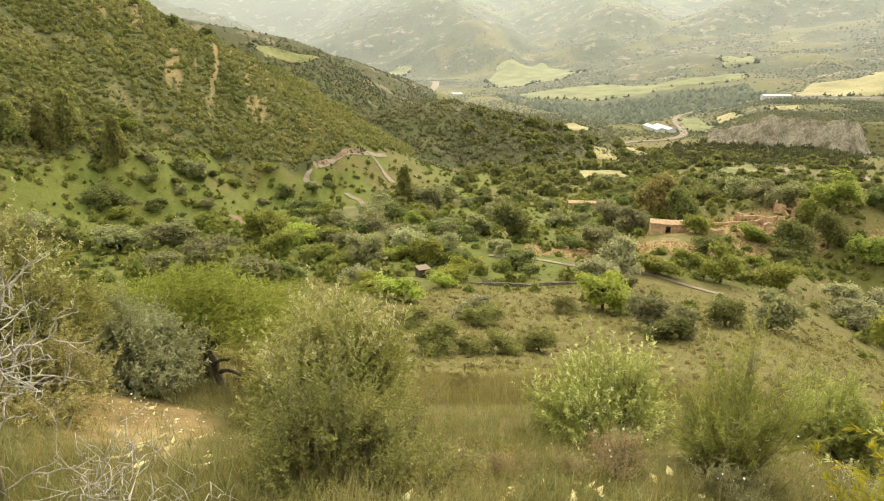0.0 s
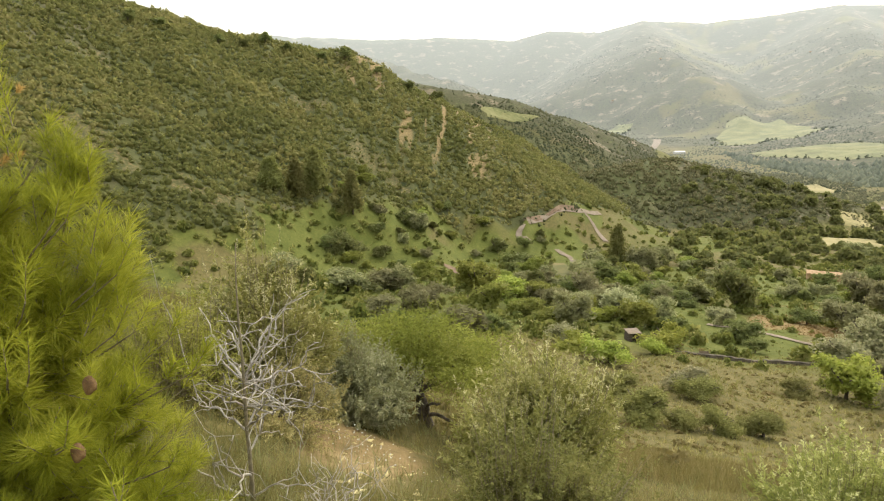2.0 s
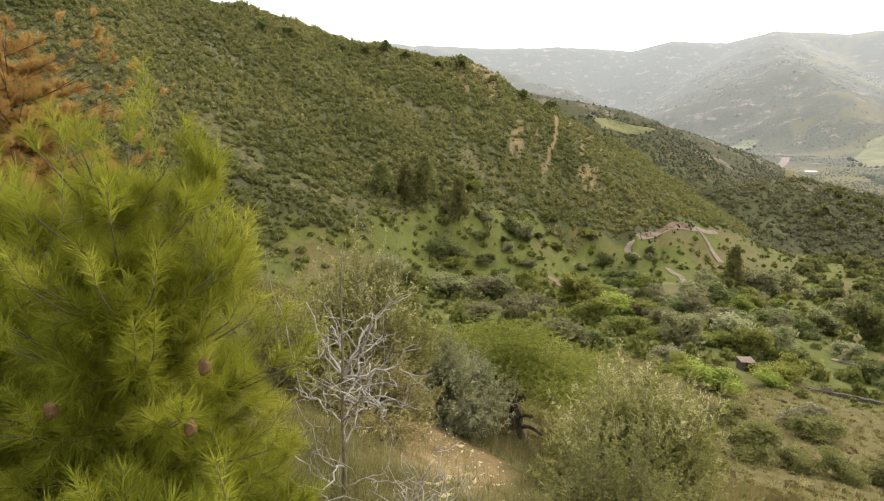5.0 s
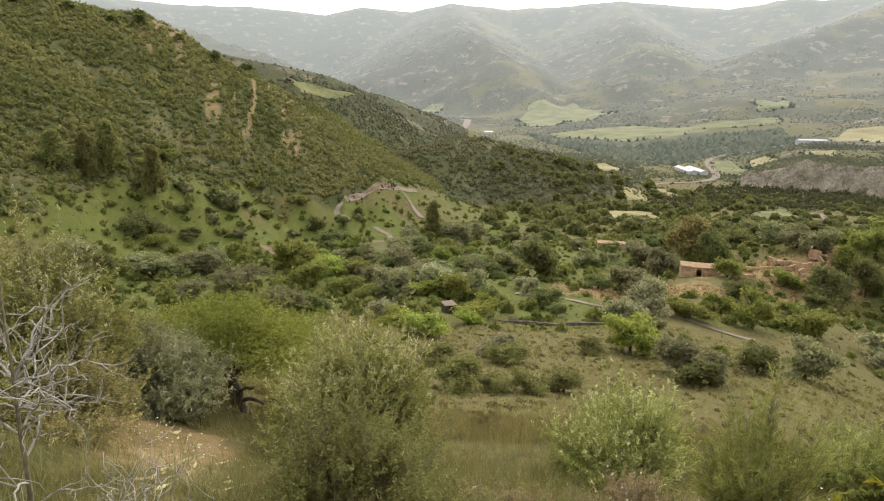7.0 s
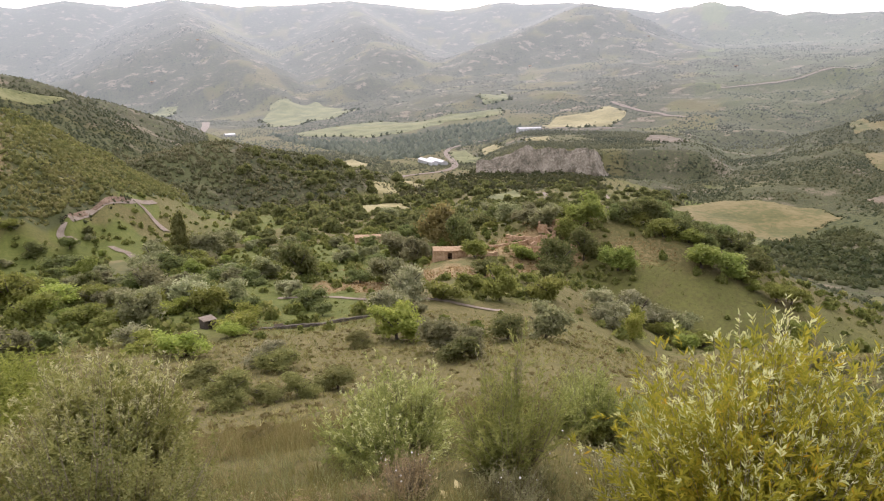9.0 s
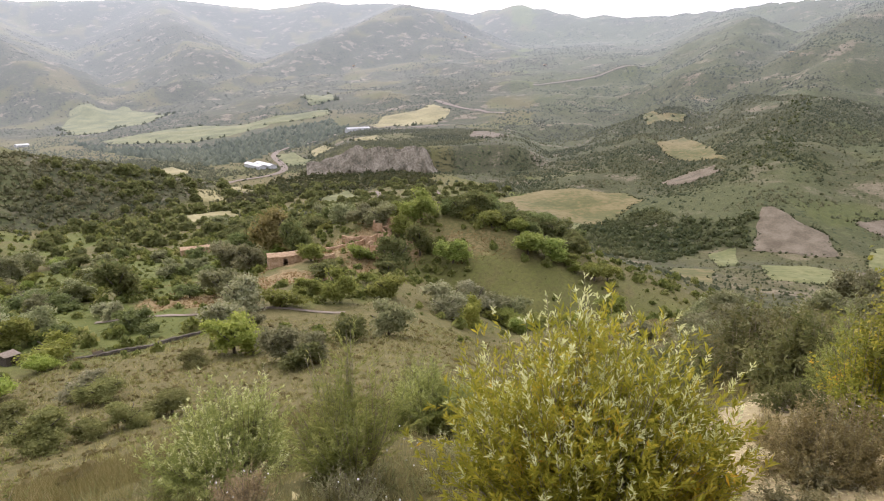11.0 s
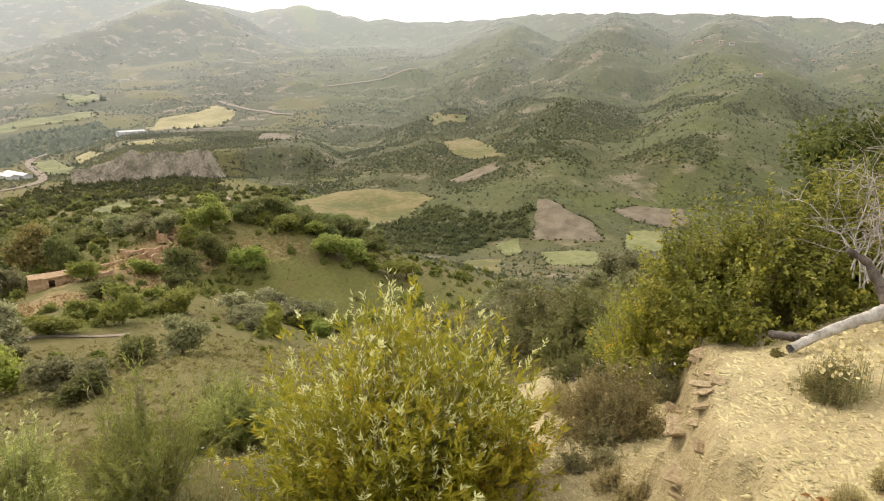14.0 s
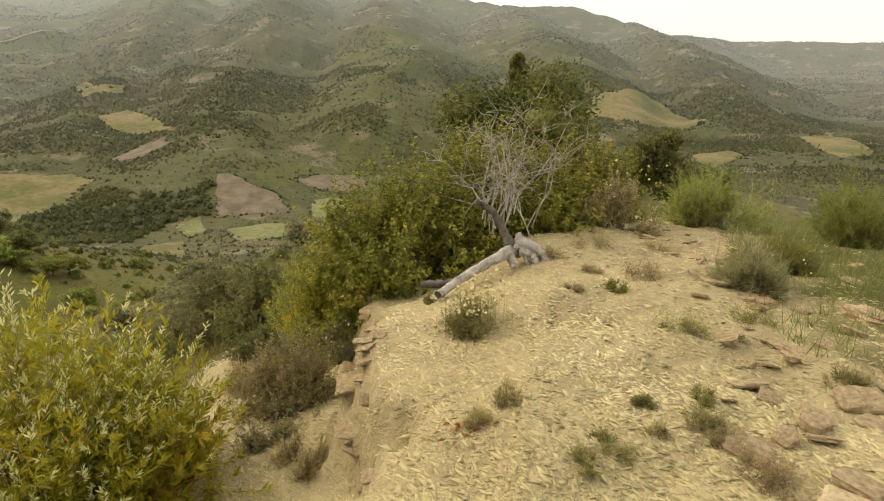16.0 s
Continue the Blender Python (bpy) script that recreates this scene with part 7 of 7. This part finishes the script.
def chips(name, x, y, size, seed, label, tilt=.2):
    """Thin broken flakes of shale lying on the ground, long sides mostly one way."""
    rng = np.random.RandomState(seed)
    n = len(x)
    z = surface(x, y)
    k = 4
    a = np.arange(k) * 2 * math.pi / k
    a = a[None] + (rng.rand(n, k) - .5) * .9
    r = .7 + .5 * rng.rand(n, k)
    long = 1.3 + 3.4 * rng.rand(n, 1) ** 1.6
    px, py = np.cos(a) * r * long, np.sin(a) * r
    b = (rng.randn(n, 1) * .5 + .9)
    qx, qy = (px * np.cos(b) - py * np.sin(b)) * size[:, None], (px * np.sin(b) + py * np.cos(b)) * size[:, None]
    sx, sy = rng.randn(n, 1) * tilt, rng.randn(n, 1) * tilt
    thick = size[:, None] * (.07 + .12 * rng.rand(n, 1))
    top = np.stack([qx + x[:, None], qy + y[:, None], z[:, None] + thick * 1.1 + qx * sx + qy * sy], -1)
    low = top - np.stack([0 * qx, 0 * qx, thick * 2.2 + 0 * qx], -1)
    v = np.concatenate([top, low], 1).reshape(-1, 3)
    o = np.arange(n)[:, None] * 2 * k
    f = [o + (0, i, i + 1) for i in range(1, k - 1)]
    for i in range(k):
        j = (i + 1) % k
        f += [o + (i, k + i, k + j), o + (i, k + j, j)]
    return tagged(new(name, swift_mesh(name, v, np.concatenate(f), SHALE)), label, "stones", kind="stuff")


x, y = wild(rng, 76000, 40, 122, 1.6, 10.5, True)
steep = np.abs(height(x, y + .05) - height(x, y - .05)) > .09
keep = (rng.rand(len(x)) < cover_at(x, y)[:, 0] * 1.1) & ~(steep & (rng.rand(len(x)) < .8))
x, y = x[keep], y[keep]
chips("shale_chips", x, y, .004 + .011 * rng.rand(len(x)) ** 2.2, 221, "yellowish shale flakes strewn over the shelf")
x, y = wild(rng, 1800, -30, 40, 3.0, 7.5, True)
keep = rng.rand(len(x)) < cover_at(x, y)[:, 0] * 1.2
chips("slope_stones", x[keep], y[keep], .01 + .03 * rng.rand(keep.sum()) ** 2, 222, "pale stones in the bare patches")


def block(rng, size):
    """A broken shale block: a chamfered, split box."""
    bm = bmesh.new()
    bmesh.ops.create_cube(bm, size=1)
    bmesh.ops.bevel(bm, geom=bm.edges[:], offset=.12, segments=1, affect="EDGES")
    bmesh.ops.subdivide_edges(bm, edges=[e for e in bm.edges if e.calc_length() > .5], cuts=2, use_grid_fill=True)
    for q in bm.verts:
        layer = .05 * math.sin(q.co.z * 23 + rng.rand())
        q.co.x *= 1 + layer + .16 * (rng.rand() - .5)
        q.co.y *= 1 + layer + .16 * (rng.rand() - .5)
        q.co.z *= 1 + .14 * (rng.rand() - .5)
    for q in bm.verts:
        q.co = Vector((q.co.x * size[0], q.co.y * size[1], q.co.z * size[2]))
    me = bpy.data.meshes.new("shale_block")
    bm.to_mesh(me)
    bm.free()
    me.materials.append(SHALE_BLOCK)
    return me


SHAPES = [block(rng, (1, .7 + .2 * k, .32 + .1 * (k % 3))) for k in range(5)]
SPOTS = [(8.0, -1.28, .34), (7.7, -1.1, .18), (8.25, -1.5, .22), (7.3, -1.35, .15), (6.6, -1.3, .2), (4.0, -1.55, .26), (3.25, -1.42, .3), (3.1, -1.25, .2), (2.78, -1.42, .34), (3.6, -1.7, .24), (4.6, -2.1, .3), (5.0, -1.95, .22),
         (3.9, -1.3, .14), (4.4, -1.42, .12), (3.45, -1.28, .12), (5.9, -2.6, .3), (6.8, -3.0, .28), (2.62, -1.18, .12), (3.75, -1.95, .18), (4.2, -1.8, .16)]
for n, (x, y, s) in enumerate(SPOTS):
    ob = new("shale_block", SHAPES[n % 5])
    ob.matrix_basis = pose(x, y, place_z(x, y) + s * .08, (rng.rand() - .5) * 44, (rng.rand() - .5) * 44, rng.rand() * 180) @ Matrix.Diagonal((s * .5, s * .4, s * (.30 + .25 * rng.rand()), 1))
    tagged(ob, "weathered yellowish shale block in the stony bank", "stone", "blocks along the shelf")
def outcrop(x, y, width, layers, turn, seed):
    """Bedded rock breaking out of the bank: uneven slabs on one another."""
    rng = np.random.RandomState(seed)
    rock = thing("rock_outcrop", "layered ochre shale outcrop in the stony bank", "rock", "outcrops along the bank")
    rock.matrix_basis = pose(x, y, place_z(x, y) - .03, 9 * rng.randn(), 9 * rng.randn() - 6, turn)
    z = -.06
    for k in range(layers):
        thick, w = width * (.05 + .06 * rng.rand()), width * (1 - .09 * k) * (.8 + .35 * rng.rand())
        m = 11
        a = np.arange(m) * 2 * math.pi / m + .35 * rng.rand(m)
        r = .5 * w * (.72 + .45 * rng.rand(m))
        cx, cy = (rng.rand(2) - .5) * width * .22
        rim = np.stack([np.cos(a) * r + cx, np.sin(a) * r * .7 + cy], 1)
        rows = [np.column_stack([rim * q + width * .03 * rng.randn(m, 2), np.full(m, zz) + thick * .3 * (rng.rand(m) - .5)]) for q, zz in ((.96, z), (1.0, z + thick * .3), (.99, z + thick * .8), (.93, z + thick))]
        verts = np.concatenate(rows + [[(cx, cy, z - .01), (cx, cy, z + thick * 1.05)]])
        faces = [(r * m + i, r * m + (i + 1) % m, (r + 1) * m + (i + 1) % m, (r + 1) * m + i) for r in range(3) for i in range(m)]
        faces += [(i, 4 * m, (i + 1) % m) for i in range(m)] + [(3 * m + i, 3 * m + (i + 1) % m, 4 * m + 1) for i in range(m)]
        part("slab", verts.tolist(), faces, SHALE_BLOCK, rock, smooth_faces=False)
        z += thick * .82


for n, (x, y, w, layers) in enumerate([(3.05, -1.30, .36, 4), (3.35, -1.52, .44, 4), (3.75, -1.42, .34, 3), (4.15, -1.62, .46, 4), (4.7, -1.52, .36, 3), (5.2, -1.72, .5, 4), (5.9, -1.55, .4, 3), (6.6, -1.5, .5, 4),
                                       (7.45, -1.22, .42, 4), (7.9, -1.3, .4, 3), (3.0, -1.75, .5, 3), (3.9, -2.1, .5, 3), (4.9, -2.3, .55, 3)]):
    outcrop(x, y, w * .78, layers + 1, 40 + 23 * n % 50, 500 + n)
slab_rock = part("flat_rock", *slab(-.26, -.16, -.06, .26, .16, .04), SHALE_BLOCK, None, smooth_faces=False)
bm = bmesh.new()
bm.from_mesh(slab_rock.data)
bmesh.ops.subdivide_edges(bm, edges=bm.edges[:], cuts=3, use_grid_fill=True)
for q in bm.verts:
    q.co.x *= 1 + .22 * (value_noise(np.array([q.co.y * 7]), np.array([3.0]))[0] - .5)
    q.co.z += .035 * (value_noise(np.array([q.co.x * 9]), np.array([q.co.y * 9]))[0] - .5)
bmesh.ops.bevel(bm, geom=[e for e in bm.edges if e.calc_face_angle(0) > .9], offset=.014, segments=1, affect="EDGES")
bm.to_mesh(slab_rock.data)
bm.free()
slab_rock.matrix_basis = pose(2.50, -1.46, place_z(2.50, -1.46) + .01, 3, -4, 70)
tagged(slab_rock, "flat pale slab of rock beside the path", "rock")

for n in range(46):
    x = 2.6 + 5.2 * rng.rand()
    edge = float(np.interp(x, [2, 3, 4, 5, 6.3, 7.5], [.5, .55, .8, 1.1, 1.6, 2.2]))
    y = edge + .02 + .25 * rng.rand()
    s = .05 + .10 * rng.rand()
    ob = new("shale_block", SHAPES[n % 5])
    ob.matrix_basis = pose(x, y, place_z(x, y) + .01, (rng.rand() - .5) * 40, (rng.rand() - .5) * 40, 60 + rng.rand() * 60) @ Matrix.Diagonal((s, s * .8, s * .45, 1))
    tagged(ob, "broken shale block in the shelf's face", "stone", "blocks in the shelf's face")

for n in range(44):
    x = 2.7 + 5.6 * rng.rand()
    y = -.95 - .12 * (x - 2.7) - .75 * rng.rand() ** 1.5
    s = .06 + .15 * rng.rand() ** 1.5
    ob = new("shale_block", SHAPES[n % 5])
    ob.matrix_basis = pose(x, y, place_z(x, y) + .01, (rng.rand() - .5) * 60, (rng.rand() - .5) * 60, rng.rand() * 180) @ Matrix.Diagonal((s, s * .75, s * .5, 1))
    tagged(ob, "small broken shale block along the stony bank", "stone", "blocks along the stony bank")

RUST_LITTER = leaf_material("rust_litter", [(0, (.30, .15, .05)), (1, (.48, .27, .10))], .8, .1, 2.0)
n = 26
p = rng.randn(n, 2) * (.05, .07) + (2.99, .16)
v, f = blades(rng, np.column_stack([p, surface(p[:, 0], p[:, 1]) + .012]), np.column_stack([rng.randn(n, 2), rng.rand(n) * .2]), .05, .018)
tagged(new("leaf_litter", swift_mesh("leaf_litter", v, f, RUST_LITTER)), "scrap of rust-orange dry leaves on the shale", "litter", kind="stuff")
